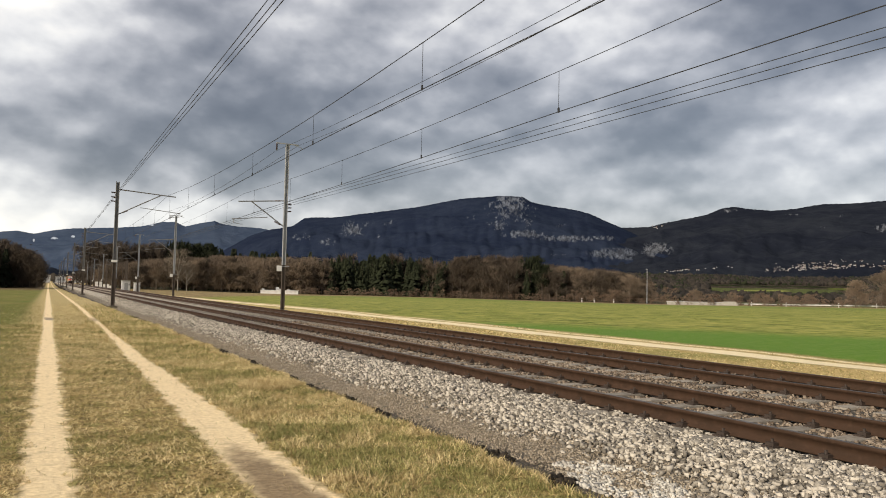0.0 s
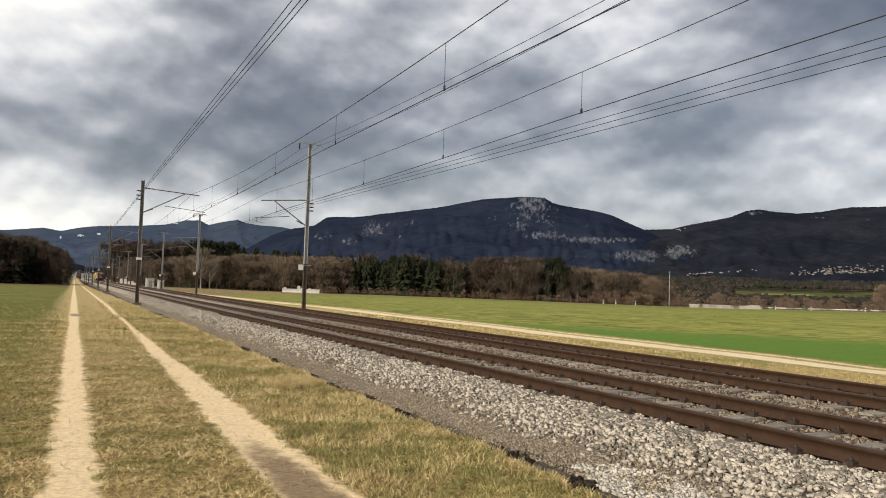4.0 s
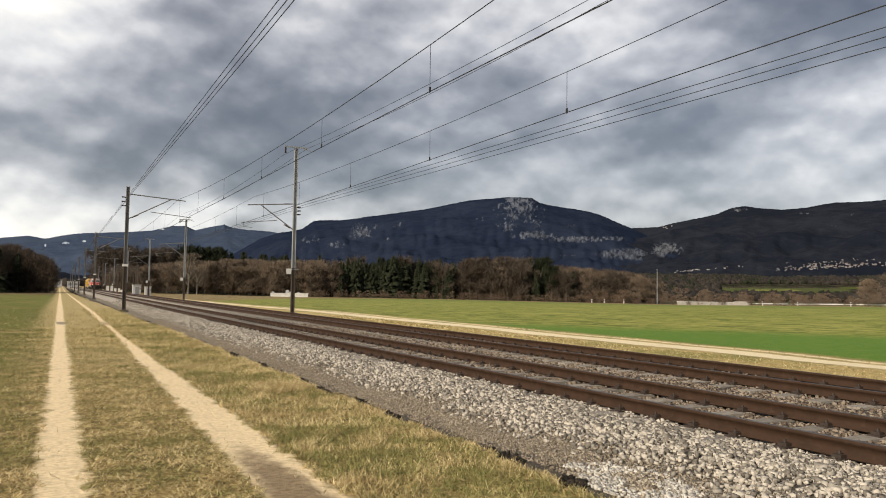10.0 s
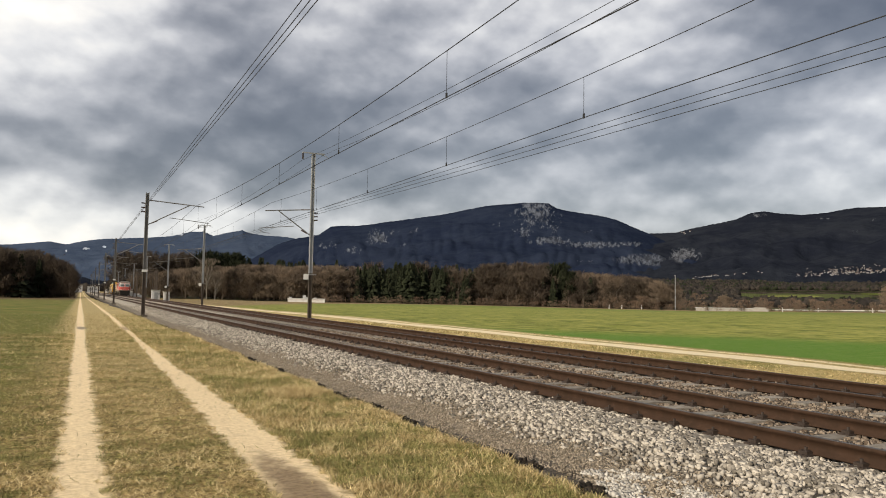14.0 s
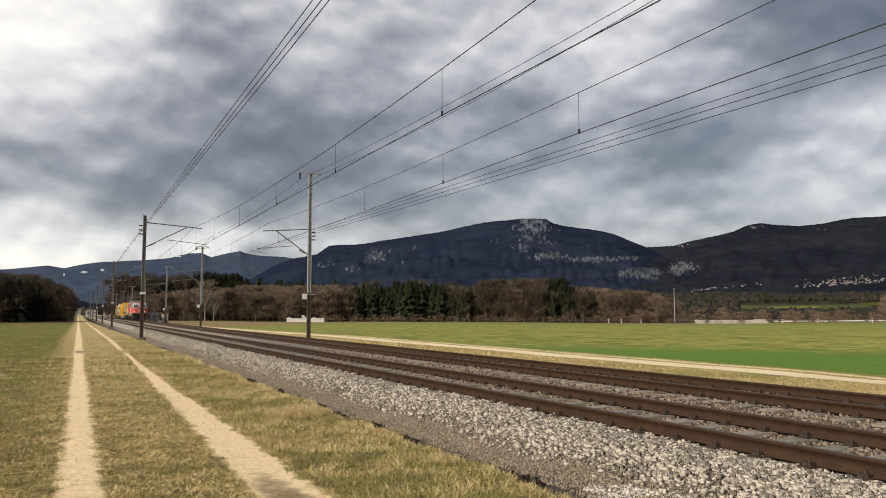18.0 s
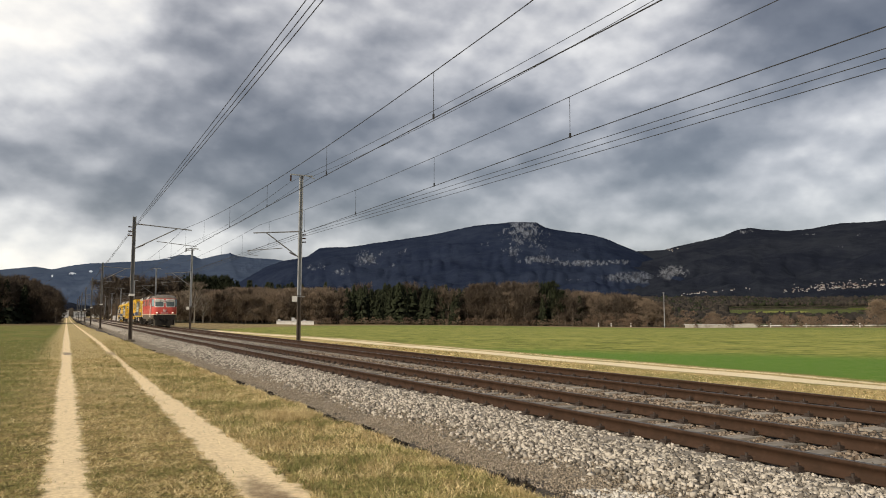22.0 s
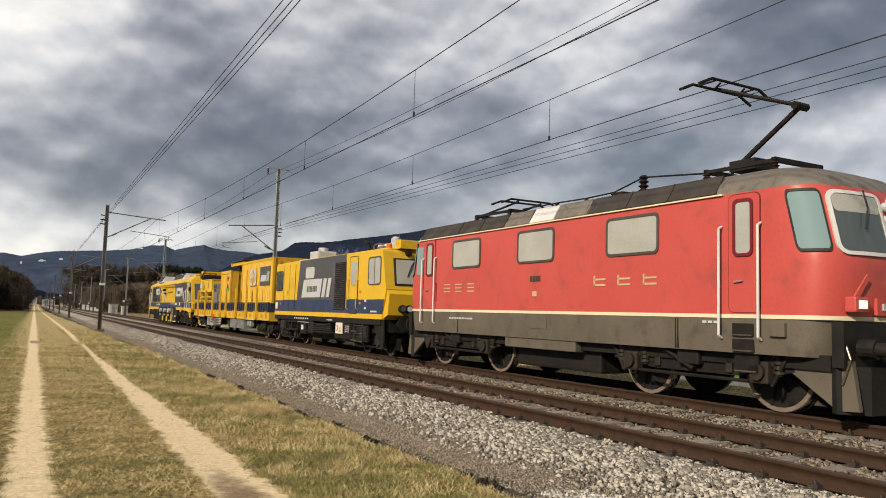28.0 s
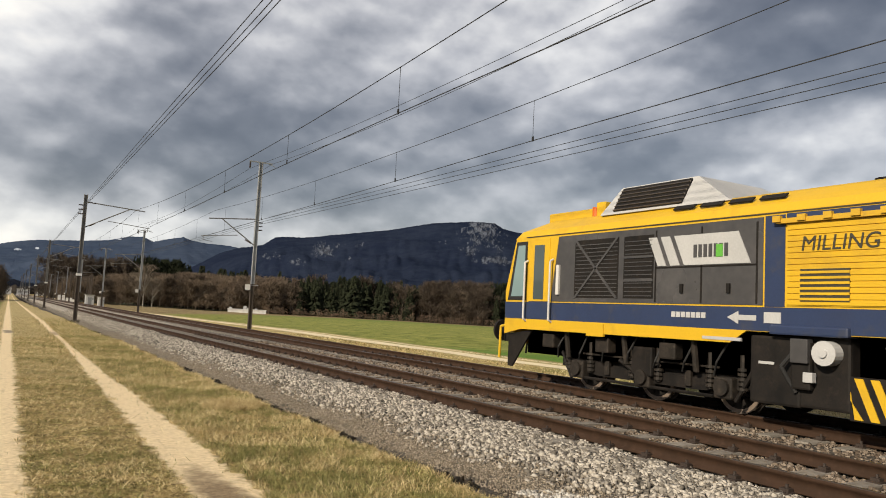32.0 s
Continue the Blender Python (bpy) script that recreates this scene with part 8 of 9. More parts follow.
# -- milling machine at the end of the train
def milling_machine():
    v = Vehicle("milling_machine", "yellow, grey and navy rail milling machine with two cabs", "rail vehicle", 55.85, -0.21, 1.0391)
    low = [(45.50, 1.33), (45.44, 1.80), (45.96, 3.10), (46.1, 3.14), (65.75, 3.10), (66.08, 1.95), (66.05, 1.33)]
    v.put("body", prism(bmesh.new(), low, "x", -1.45, 1.45), M_YELLOW)
    # sloped roof edges and the flat top
    v.put("roof", loft([[(-1.45, 46.0, 3.10), (1.45, 46.0, 3.10), (1.45, 65.8, 3.06), (-1.45, 65.8, 3.06)], [(-1.40, 46.05, 3.26), (1.40, 46.05, 3.26), (1.40, 65.6, 3.22), (-1.40, 65.6, 3.22)],
                        [(-1.05, 46.3, 3.52), (1.05, 46.3, 3.52), (1.05, 65.0, 3.45), (-1.05, 65.0, 3.45)]]), M_YELLOW)
    for u0, u1, h in ((46.6, 48.0, 0.10), (48.2, 49.6, 0.06), (63.9, 65.3, 0.12)):
        v.box("roof_hatch", M_YELLOW, -0.95, 0.95, u0, u1, 3.44, 3.52 + h, 0.03)
    for s in (-1, 1):
        v.skew("navy_band", M_BLUE, s, [(45.60, 1.34), (45.52, 1.68), (66.08, 1.70), (66.06, 1.34)], 0.006)
        v.skew("grey_front_film", M_GREY, s, [(47.36, 1.70), (47.56, 3.07), (52.10, 3.07), (52.10, 1.70)], 0.008, label="dark grey side film with smoke pattern")
        v.skew("grey_rear_film", M_GREY, s, [(59.75, 1.72), (59.75, 3.04), (64.35, 3.04), (64.55, 1.72)], 0.008)
        v.skew("navy_post", M_BLUE, s, [(59.40, 1.70), (59.40, 3.05), (59.72, 3.05), (59.72, 1.70)], 0.008)
        v.panel("upper_navy", M_BLUE, s, 52.14, 59.38, 2.96, 3.06, 0.008)
        # roller shutters, their rail and the measuring arm
        for u0, u1 in ((52.15, 57.0), (57.25, 59.36)):
            sh = v.panel("shutter", M_YELLOW, s, u0, u1, 1.72, 2.90, 0.015)
            for k in range(14):
                v.panel("shutter_slat", M_YELLOW, s, u0 + 0.01, u1 - 0.01, 1.735 + 0.083 * k, 1.80 + 0.083 * k, 0.03, parent=sh)
        v.panel("shutter_post", M_YELLOW_WORN, s, 57.02, 57.23, 1.72, 2.92, 0.05)
        grille = v.panel("air_grille", M_TEXT, s, 58.45, 59.15, 1.78, 2.24, 0.035)
        for k in range(6):
            v.panel("grille_bar", M_YELLOW, s, 58.45, 59.15, 1.80 + 0.075 * k, 1.835 + 0.075 * k, 0.045, parent=grille)
        rl = v.box("shutter_rail", M_YELLOW_WORN, *sorted((s * 1.45, s * 1.53)), 52.1, 59.5, 2.91, 2.98)
        for k in range(20):
            v.box("rail_bracket", M_YELLOW_WORN, *sorted((s * 1.50, s * 1.56)), 52.2 + 0.38 * k, 52.32 + 0.38 * k, 2.93, 3.02, 0.0, rl)
        v.rail_bar("loose_cable", M_RUBBER, [(s * 1.5, 52.0 + 0.3 * k, 2.88 - (0.10 if k % 3 == 1 else 0.0)) for k in range(16)], 0.012)
        arm = v.box("measuring_arm", M_PALE, *sorted((s * 1.48, s * 1.75)), 56.25, 56.75, 2.42, 2.60, 0.03, None, "pale measuring device on a bracket")
        v.box("arm_post", M_PALE, *sorted((s * 1.55, s * 1.62)), 56.4, 56.5, 1.85, 2.42, 0.0, arm)
        v.rail_bar("arm_strut", M_PALE, [(s * 1.5, 56.15, 1.9), (s * 1.6, 56.45, 2.4)], 0.03, arm)
        v.box("arm_head", M_BLACK, *sorted((s * 1.5, s * 1.68)), 56.3, 56.95, 2.62, 2.78, 0.02, arm)
        v.rail_bar("arm_roller", M_BLACK, [(s * 1.6, 55.9, 2.40), (s * 1.6, 56.25, 2.44)], 0.07, arm)
        mark(v, s, 49.15, 52.1 - 0.35, 2.14, 2.76, x=1.458, flip=1)
        mark(v, s, 59.95, 61.75, 2.36, 2.86, x=1.458, flip=-1)
        # doors and cab glass
        door = v.panel("door", M_YELLOW, s, 46.76, 47.34, 1.70, 3.06, 0.014)
        v.panel("lower_door", M_BLUE, s, 46.76, 47.34, 1.36, 1.695, 0.014, parent=door)
        v.panel("door_window", M_BLIND, s, 46.88, 47.22, 1.78, 2.92, 0.022, parent=door)
        win = v.skew("cab_side_window", M_RUBBER, s, [(45.66, 1.74), (46.60, 1.74), (46.60, 3.04), (46.10, 3.04)], 0.014)
        v.skew("pane", M_TEALGLASS, s, [(45.74, 1.80), (46.12, 1.80), (46.12, 2.36), (45.94, 2.36)], 0.02, parent=win)
        v.skew("pane", M_TEALGLASS, s, [(46.18, 1.80), (46.54, 1.80), (46.54, 2.36), (46.18, 2.36)], 0.02, parent=win)
        v.skew("pane", M_TEALGLASS, s, [(46.18, 2.42), (46.54, 2.42), (46.54, 2.98), (46.18, 2.98)], 0.02, parent=win)
        v.box("mirror", M_BLACK, *sorted((s * 1.48, s * 1.60)), 45.95, 46.10, 2.45, 2.72, 0.02)
        for u in (46.68, 47.42, 64.50, 65.32):
            v.rail_bar("handrail", M_WHITE, [(s * 1.46, u, 1.30), (s * 1.54, u, 1.34), (s * 1.54, u, 2.54), (s * 1.46, u, 2.58)], 0.022, None, "white handrail")
        v.rail_bar("exhaust_rail", M_PALE, [(s * 1.46, 48.25, 1.82), (s * 1.52, 48.25, 1.86), (s * 1.52, 48.25, 2.40), (s * 1.46, 48.25, 2.44)], 0.045)
        rdoor = v.panel("door", M_YELLOW, s, 64.62, 65.25, 1.72, 3.03, 0.014)
        v.panel("lower_door", M_BLUE, s, 64.62, 65.25, 1.36, 1.715, 0.014, parent=rdoor)
        v.panel("door_window", M_GLASS, s, 64.78, 65.10, 1.76, 2.90, 0.022, parent=rdoor)
        rw = v.skew("cab_side_window", M_RUBBER, s, [(65.36, 1.74), (65.98, 1.74), (65.72, 3.0), (65.36, 3.0)], 0.014)
        v.skew("pane", M_TEALGLASS, s, [(65.42, 1.82), (65.86, 1.82), (65.66, 2.92), (65.42, 2.92)], 0.02, parent=rw)
        bt = v.panel("rail_grip", M_WHITE, s, 64.28, 64.36, 1.86, 2.46, 0.05)
        # cooling grilles and cabinet doors at the rear
        for u0, u1, crossed in ((62.68, 63.85, True), (61.85, 62.55, False)):
            g = v.panel("cooling_grille", M_BLACK, s, u0, u1, 1.80, 2.92, 0.012)
            for k in range(14):
                v.panel("grille_bar", M_GREY, s, u0 + 0.03, u1 - 0.03, 1.84 + 0.075 * k, 1.855 + 0.075 * k, 0.02, parent=g)
            if crossed:
                v.skew("brace", M_GREY, s, [(u0, 1.80), (u0 + 0.06, 1.80), (u1, 2.92), (u1 - 0.06, 2.92)], 0.03, parent=g)
                v.skew("brace", M_GREY, s, [(u1 - 0.06, 1.80), (u1, 1.80), (u0 + 0.06, 2.92), (u0, 2.92)], 0.03, parent=g)
            else:
                for z in (2.10, 2.52):
                    v.panel("brace", M_GREY, s, u0, u1, z, z + 0.04, 0.03, parent=g)
        for u in (59.85, 60.85, 61.80):
            v.panel("door_seam", M_BLACK, s, u - 0.015, u + 0.015, 1.74, 2.98, 0.016)
        v.panel("door_seam", M_BLACK, s, 59.85, 61.8, 2.32, 2.345, 0.016)
        for u in (60.3, 61.2):
            v.panel("latch", M_BLACK, s, u, u + 0.06, 1.90, 2.05, 0.04)
        bars(v, s, 60.75, 61.45, 1.50, 0.09, 7, M_PALE, x=1.456, gap=0.2, name="number_bar")
        v.skew("arrow", M_PALE, s, [(60.35, 1.53), (60.15, 1.63), (60.15, 1.57), (59.85, 1.57), (59.85, 1.49), (60.15, 1.49), (60.15, 1.43)], 0.016, x=1.45)
        v.panel("label_plate", M_PALE, s, 59.45, 59.72, 1.46, 1.62, 0.016)
        bars(v, s, 52.4, 53.9, 1.56, 0.06, 16, M_PALE, x=1.456, gap=0.3, name="number_bar")
        for u in (51.2, 51.75):
            v.panel("label_plate", M_PALE, s, u, u + 0.42, 1.50, 1.66, 0.016)
        v.panel("label_plate", M_CREAM, s, 49.85, 50.25, 1.48, 1.68, 0.016)
        v.panel("small_label", M_SIGNAL_RED, s, 46.42, 46.52, 1.5, 1.66, 0.016)
        v.panel("small_label", M_PALE, s, 46.22, 46.34, 1.40, 1.68, 0.016)
        lv = v.panel("navy_vent", M_BLUE, s, 45.74, 46.14, 1.42, 1.66, 0.012)
        for k in range(5):
            v.panel("vent_slat", M_BLACK, s, 45.76, 46.12, 1.44 + 0.045 * k, 1.455 + 0.045 * k, 0.016, parent=lv)
        # yellow sills over the bogies, hatched guards, milling units and boxes between them
        for pts in ([(45.60, 1.34), (51.6, 1.34), (51.4, 1.16), (47.2, 1.12), (46.35, 1.02), (45.9, 0.66), (45.72, 0.66)], [(60.0, 1.34), (66.06, 1.34), (66.06, 1.0), (65.5, 1.12), (60.3, 1.14)]):
            v.skew("yellow_sill", M_YELLOW, s, pts, 0.012)
        for u0, u1 in ((50.6, 51.3), (46.1, 46.9), (60.1, 60.8)):
            v.panel("worn_strip", M_PALE, s, u0, u1, 1.17, 1.22, 0.02)
        v.panel("sill_box", M_YELLOW, s, 49.3, 49.75, 1.04, 1.34, 0.03)
        v.panel("sill_box", M_YELLOW, s, 63.0, 63.45, 1.08, 1.32, 0.03)
        v.put("red_lamp", boxes((*sorted((s * 1.46, s * 1.49)), 45.82, 45.98, 0.98, 1.06)), M_SIGNAL_RED)
        for i, u in enumerate((54.4, 56.5, 58.55)):
            unit = v.box("milling_unit", M_BLACK, *sorted((s * 0.8, s * 1.36)), u - 0.05, u + 0.95, 0.30, 1.30, 0.04, None, "black milling unit")
            v.box("unit_cap", M_BLUE, *sorted((s * 1.0, s * 1.52)), u - 0.1, u + 1.05, 1.30, 1.44, 0.03, unit)
            v.box("unit_cylinder", M_BLACK, *sorted((s * 1.36, s * 1.46)), u + 0.45, u + 0.75, 0.55, 1.22, 0.03, unit)
            bm = bmesh.new()
            rod(bm, (s * 1.36, u + 0.22, 1.08), (s * 1.54, u + 0.22, 1.08), 0.17, 20)
            rod(bm, (s * 1.54, u + 0.22, 1.08), (s * 1.57, u + 0.22, 1.08), 0.06, 10)
            v.put("drive_motor", bm, M_PALE, unit, "pale round drive motor")
            v.box("control_box", M_PALE if i == 0 else M_GREY, *sorted((s * 1.38, s * 1.52)), u + 0.46, u + 0.72, 0.92, 1.26, 0.015, unit)
            v.box("valve_block", M_PALE, *sorted((s * 1.40, s * 1.50)), u + 0.40, u + 0.54, 0.66, 0.80, 0.01, unit)
            v.rail_bar("unit_hose", M_RUBBER, [(s * 1.45, u + 0.6, 1.2), (s * 1.52, u + 0.85, 0.85), (s * 1.4, u + 0.7, 0.5)], 0.03, unit)
            v.put("caution_mark", prism(bmesh.new(), [(u + 0.80, 0.92), (u + 0.92, 0.92), (u + 0.86, 1.04)], "x", *sorted((s * 1.355, s * 1.375))), M_YELLOW, unit)
            gd = v.box("hatched_guard", M_BLACK, *sorted((s * 1.34, s * 1.38)), u - 0.82, u - 0.05, 0.22, 0.80, 0.0, None, "guard plate with yellow and black hatching")
            for k in range(5):
                a = u - 0.86 + 0.21 * k
                q0, q1 = max(u - 0.81, a), min(u - 0.06, a + 0.11)
                if q1 > q0 + 0.02:
                    v.put("hatch_stripe", prism(bmesh.new(), [(q0, 0.24), (q1, 0.24), (min(u - 0.06, q1 + 0.22), 0.78), (min(u - 0.065, q0 + 0.22), 0.78)] if q0 + 0.22 < u - 0.07 else [(q0, 0.24), (q1, 0.24), (u - 0.06, 0.60), (u - 0.065, 0.48)], "x", *sorted((s * 1.375, s * 1.395))), M_YELLOW, gd)
        v.box("tool_box", M_BLACK, *sorted((s * 0.8, s * 1.40)), 51.75, 53.0, 0.34, 1.26, 0.04)
        rb = v.box("radiator_box", M_SKIRT, *sorted((s * 0.8, s * 1.44)), 53.02, 53.55, 0.40, 1.30, 0.02)
        for k in range(12):
            v.box("radiator_fin", M_ALU, *sorted((s * 1.435, s * 1.455)), 53.08, 53.48, 0.50 + 0.06 * k, 0.52 + 0.06 * k, 0.0, rb)
        v.box("pump_box", M_BLACK, *sorted((s * 0.9, s * 1.42)), 51.2, 51.7, 0.68, 1.22, 0.03)
        bm = bmesh.new()
        rod(bm, (s * 1.40, 51.82, 0.66), (s * 1.50, 51.82, 0.66), 0.07, 12)
        v.put("filler_cap", bm, M_PALE)
        v.box("rear_cabinet", M_BLACK, *sorted((s * 0.8, s * 1.38)), 59.2, 60.0, 0.28, 1.28, 0.04)
        v.panel("cabinet_label", M_PALE, s, 59.6, 59.85, 0.86, 0.90, 0.01, x=1.38)
        v.skew("end_guard", M_BLACK, s, [(65.2, 1.12), (66.0, 1.0), (66.0, 0.3), (65.85, 0.3)], 0.02, x=1.36)
        v.rail_bar("end_step", M_YELLOW, [(s * 1.38, 66.02, 1.2), (s * 1.38, 66.3, 1.15), (s * 1.38, 66.32, 0.45)], 0.03)
    words(v, "MILLING", 59.15, 2.50, 0.30, M_TEXT, -1.485, 0.15)
    words(v, "Discover easy maintenance.", 55.6, 2.42, 0.245, M_TEXT_FADED, -1.485, 0.15)
    # ends
    v.put("windscreen", slab(bmesh.new(), [(-1.32, 45.52, 1.86), (1.32, 45.52, 1.86), (1.30, 45.98, 3.02), (-1.30, 45.98, 3.02)], 0.03), M_RUBBER)
    for x0, x1 in ((-1.26, -0.04), (0.04, 1.26)):
        v.put("windscreen_pane", slab(bmesh.new(), [(x0, 45.50, 1.90), (x1, 45.50, 1.90), (x1, 45.945, 2.97), (x0, 45.945, 2.97)], 0.035), M_GLASS)
        v.rail_bar("wiper", M_RUBBER, [(x0 + 0.9, 45.44, 1.80), (x0 + 0.6, 45.56, 2.15), (x0 + 0.25, 45.70, 2.50)], 0.02)
    v.put("front_apron", prism(bmesh.new(), [(45.54, 1.84), (45.28, 1.62), (45.34, 1.22), (45.70, 1.05), (45.8, 1.84)], "x", -1.40, 1.40), M_YELLOW)
    for x in (-1.0, 1.0):
        v.box("headlamp", M_PALE, x - 0.15, x + 0.15, 45.32, 45.42, 1.62, 1.78, 0.02)
        v.box("position_lamp", M_ORANGE, x - 0.12, x + 0.12, 45.24, 45.30, 1.40, 1.47, 0.01)
    for x0, x1 in ((-0.85, -0.2), (0.2, 0.85)):
        g = v.box("front_grille", M_TEXT, x0, x1, 45.26, 45.31, 1.24, 1.52)
        for k in range(5):
            v.box("grille_slat", M_YELLOW, x0, x1, 45.24, 45.29, 1.26 + 0.055 * k, 1.285 + 0.055 * k, 0.0, g)
    bm = bmesh.new()
    for k in range(16):
        a0, a1 = 0.6 + 0.32 * k, 0.6 + 0.32 * (k + 1)
        rod(bm, (0.1 + 0.13 * math.cos(a0), 45.38, 1.70 + 0.09 * math.sin(a0)), (0.1 + 0.13 * math.cos(a1), 45.38, 1.70 + 0.09 * math.sin(a1)), 0.02, 5)
    v.put("front_emblem", bm, M_BLUE)
    v.box("front_beam", M_BLACK, -1.25, 1.25, 45.45, 45.75, 0.72, 1.2)
    v.box("coupler_gear", M_BLACK, -0.85, 0.85, 45.5, 46.1, 0.34, 0.74, 0.05)
    for x in (-0.9, -0.6, 0.6, 0.9):
        v.rail_bar("coupler_hose", M_RUBBER, [(x, 45.5, 0.95), (x, 45.25, 0.62), (x * 0.9, 45.1, 0.72)], 0.03)
    for x in (-0.9, 0.9):
        v.box("guard_bracket", M_YELLOW_WORN, x - 0.06, x + 0.06, 45.3, 45.40, 0.28, 0.56, 0.01)
    v.rail_bar("coupler_lever", M_YELLOW_WORN, [(-1.15, 45.32, 0.74), (-0.9, 45.28, 0.66), (0.1, 45.2, 0.60), (0.3, 45.15, 0.64)], 0.028)
    v.buffers(45.2, 1)
    v.buffers(66.95, -1)
    v.box("rear_beam", M_YELLOW, -1.3, 1.3, 65.9, 66.08, 0.8, 1.3)
    v.box("buffer_beam", M_BLACK, -1.2, 1.2, 66.08, 66.42, 0.82, 1.26, 0.02)
    v.put("rear_screen", slab(bmesh.new(), [(-1.3, 66.10, 1.98), (1.3, 66.10, 1.98), (1.25, 65.80, 3.02), (-1.25, 65.80, 3.02)], 0.03), M_GLASS)
    # conveyor arm over the front cab
    arm = v.put("conveyor_arm", prism(bmesh.new(), [(46.9, 3.46), (46.2, 3.60), (45.65, 3.80), (45.40, 3.81), (45.40, 3.72), (45.7, 3.64), (46.2, 3.46), (46.6, 3.40)], "x", -0.8, 0.5), M_YELLOW, None, "folded yellow conveyor arm")
    v.box("arm_carriage", M_YELLOW, -0.75, 0.7, 45.30, 46.1, 3.44, 3.62, 0.03, arm)
    v.box("arm_joint", M_BLACK, -0.85, 0.6, 45.7, 46.2, 3.36, 3.5, 0.02, arm)
    v.box("arm_tip", M_BLACK, -0.8, 0.75, 45.22, 45.40, 3.34, 3.58, 0.02, arm)
    for x in (-0.82, 0.52):
        v.put("arm_cheek", prism(bmesh.new(), [(46.5, 3.44), (46.1, 3.70), (45.5, 3.86), (45.32, 3.84), (45.34, 3.70), (45.9, 3.52), (46.2, 3.38)], "x", x - 0.025, x + 0.025), M_YELLOW_WORN, arm)
        v.rail_bar("arm_cylinder", M_STEEL, [(x * 1.08, 46.7, 3.45), (x * 1.08, 45.7, 3.70)], 0.035, arm)
        v.rail_bar("arm_hose", M_RUBBER, [(x, 46.6, 3.52), (x, 46.2, 3.40), (x, 45.8, 3.34), (x, 45.45, 3.46), (x, 45.36, 3.66)], 0.02, arm)
    for k in range(5):
        v.rail_bar("arm_roller", M_DUSTY, [(-0.78, 45.42 + 0.2 * k, 3.42 - 0.01 * k), (0.5, 45.42 + 0.2 * k, 3.42 - 0.01 * k)], 0.05, arm)
    for x0 in (-0.7, -0.3, 0.1):
        v.box("arm_bracket", M_YELLOW_WORN, x0, x0 + 0.22, 45.24, 45.36, 3.40, 3.66, 0.02, arm)
    for u, h in ((47.1, 0.16), (48.6, 0.10), (50.4, 0.06)):
        v.put("roof_step", loft([[(-1.02, u - 0.5, 3.48), (-0.2, u - 0.5, 3.48), (-0.2, u + 0.5, 3.48), (-1.02, u + 0.5, 3.48)], [(-0.92, u - 0.35, 3.52 + h), (-0.3, u - 0.35, 3.52 + h), (-0.3, u + 0.4, 3.52 + h), (-0.92, u + 0.4, 3.52 + h)]]), M_YELLOW)
    for s in (-1, 1):
        v.put("roof_seam", boxes((*sorted((s * 1.44, s * 1.462)), 46.4, 65.4, 3.075, 3.095)), M_TEXT, None)
        for k in range(4):
            u = 59.5 + 0.55 * k
            v.put("roof_vent", slab(bmesh.new(), [(s * 1.33, u, 3.33), (s * 1.33, u + 0.42, 3.33), (s * 1.24, u + 0.42, 3.40), (s * 1.24, u, 3.40)], 0.012), M_BLACK)
        for a0, a1 in ((46.2, 51.0), (60.2, 64.6)):
            for k in range(7):
                u = a0 + (a1 - a0) * (k + 0.5) / 7
                v.rail_bar("bogie_hose", M_RUBBER, [(s * 1.22, u, 1.12), (s * 1.32, u + 0.12, 0.82 - 0.05 * (k % 3)), (s * 1.20, u + 0.26, 0.60)], 0.018)
            for k in range(3):
                u = a0 + 0.9 + 1.55 * k
                bm = bmesh.new()
                rod(bm, (s * 1.22, u, 0.62), (s * 1.30, u, 1.16), 0.055, 8)
                v.put("damper", bm, M_DUSTY)
                v.box("bogie_box", M_DUSTY, *sorted((s * 1.12, s * 1.34)), u + 0.35, u + 0.70, 0.78, 1.06, 0.03)
        for u in (55.45, 57.55):
            v.box("unit_motor", M_DUSTY, *sorted((s * 1.30, s * 1.48)), u, u + 0.3, 0.62, 1.02, 0.04)
            v.rail_bar("unit_pipe", M_STEEL, [(s * 1.46, u - 0.1, 1.22), (s * 1.50, u + 0.2, 1.12), (s * 1.46, u + 0.45, 1.20)], 0.016)
    v.box("side_marker", M_ORANGE, -1.1, -0.95, 46.3, 46.45, 3.50, 3.62, 0.01)
    # cooling hoods
    for u0, u1, h, name in ((51.4, 55.5, 0.44, "cooling_hood"), (61.45, 63.5, 0.52, "cooling_hood")):
        hood = v.put(name, loft([[(-1.18, u0 - 0.9, 3.42), (1.18, u0 - 0.9, 3.42), (1.18, u1, 3.42), (-1.18, u1, 3.42)], [(-0.85, u0, 3.46 + h), (0.85, u0, 3.46 + h), (0.85, u1 - 0.25, 3.46 + h), (-0.85, u1 - 0.25, 3.46 + h)]]), M_PALE, None, "pale cooling hood with black louvres")
        for s in (-1, 1):
            k = 3 if u1 - u0 > 3 else 1
            w = (u1 - 0.3 - u0 - 0.05) / k
            for i in range(k):
                a, b = u0 + 0.05 + w * i + 0.04, u0 + 0.05 + w * (i + 1) - 0.04
                bm = bmesh.new()
                slab(bm, [(s * 1.155, a, 3.47), (s * 1.155, b, 3.47), (s * 0.895, b, 3.42 + h), (s * 0.895, a, 3.42 + h)], 0.02)
                lv = v.put("louvre", bm, M_BLACK, hood)
                for j in range(6):
                    q = (j + 0.3) / 6
                    x = s * (1.165 - 0.26 * q)
                    z = 3.48 + (h - 0.06) * q
                    v.rail_bar("louvre_slat", M_STEEL, [(x + s * 0.02, a, z), (x + s * 0.02, b, z)], 0.014, lv)
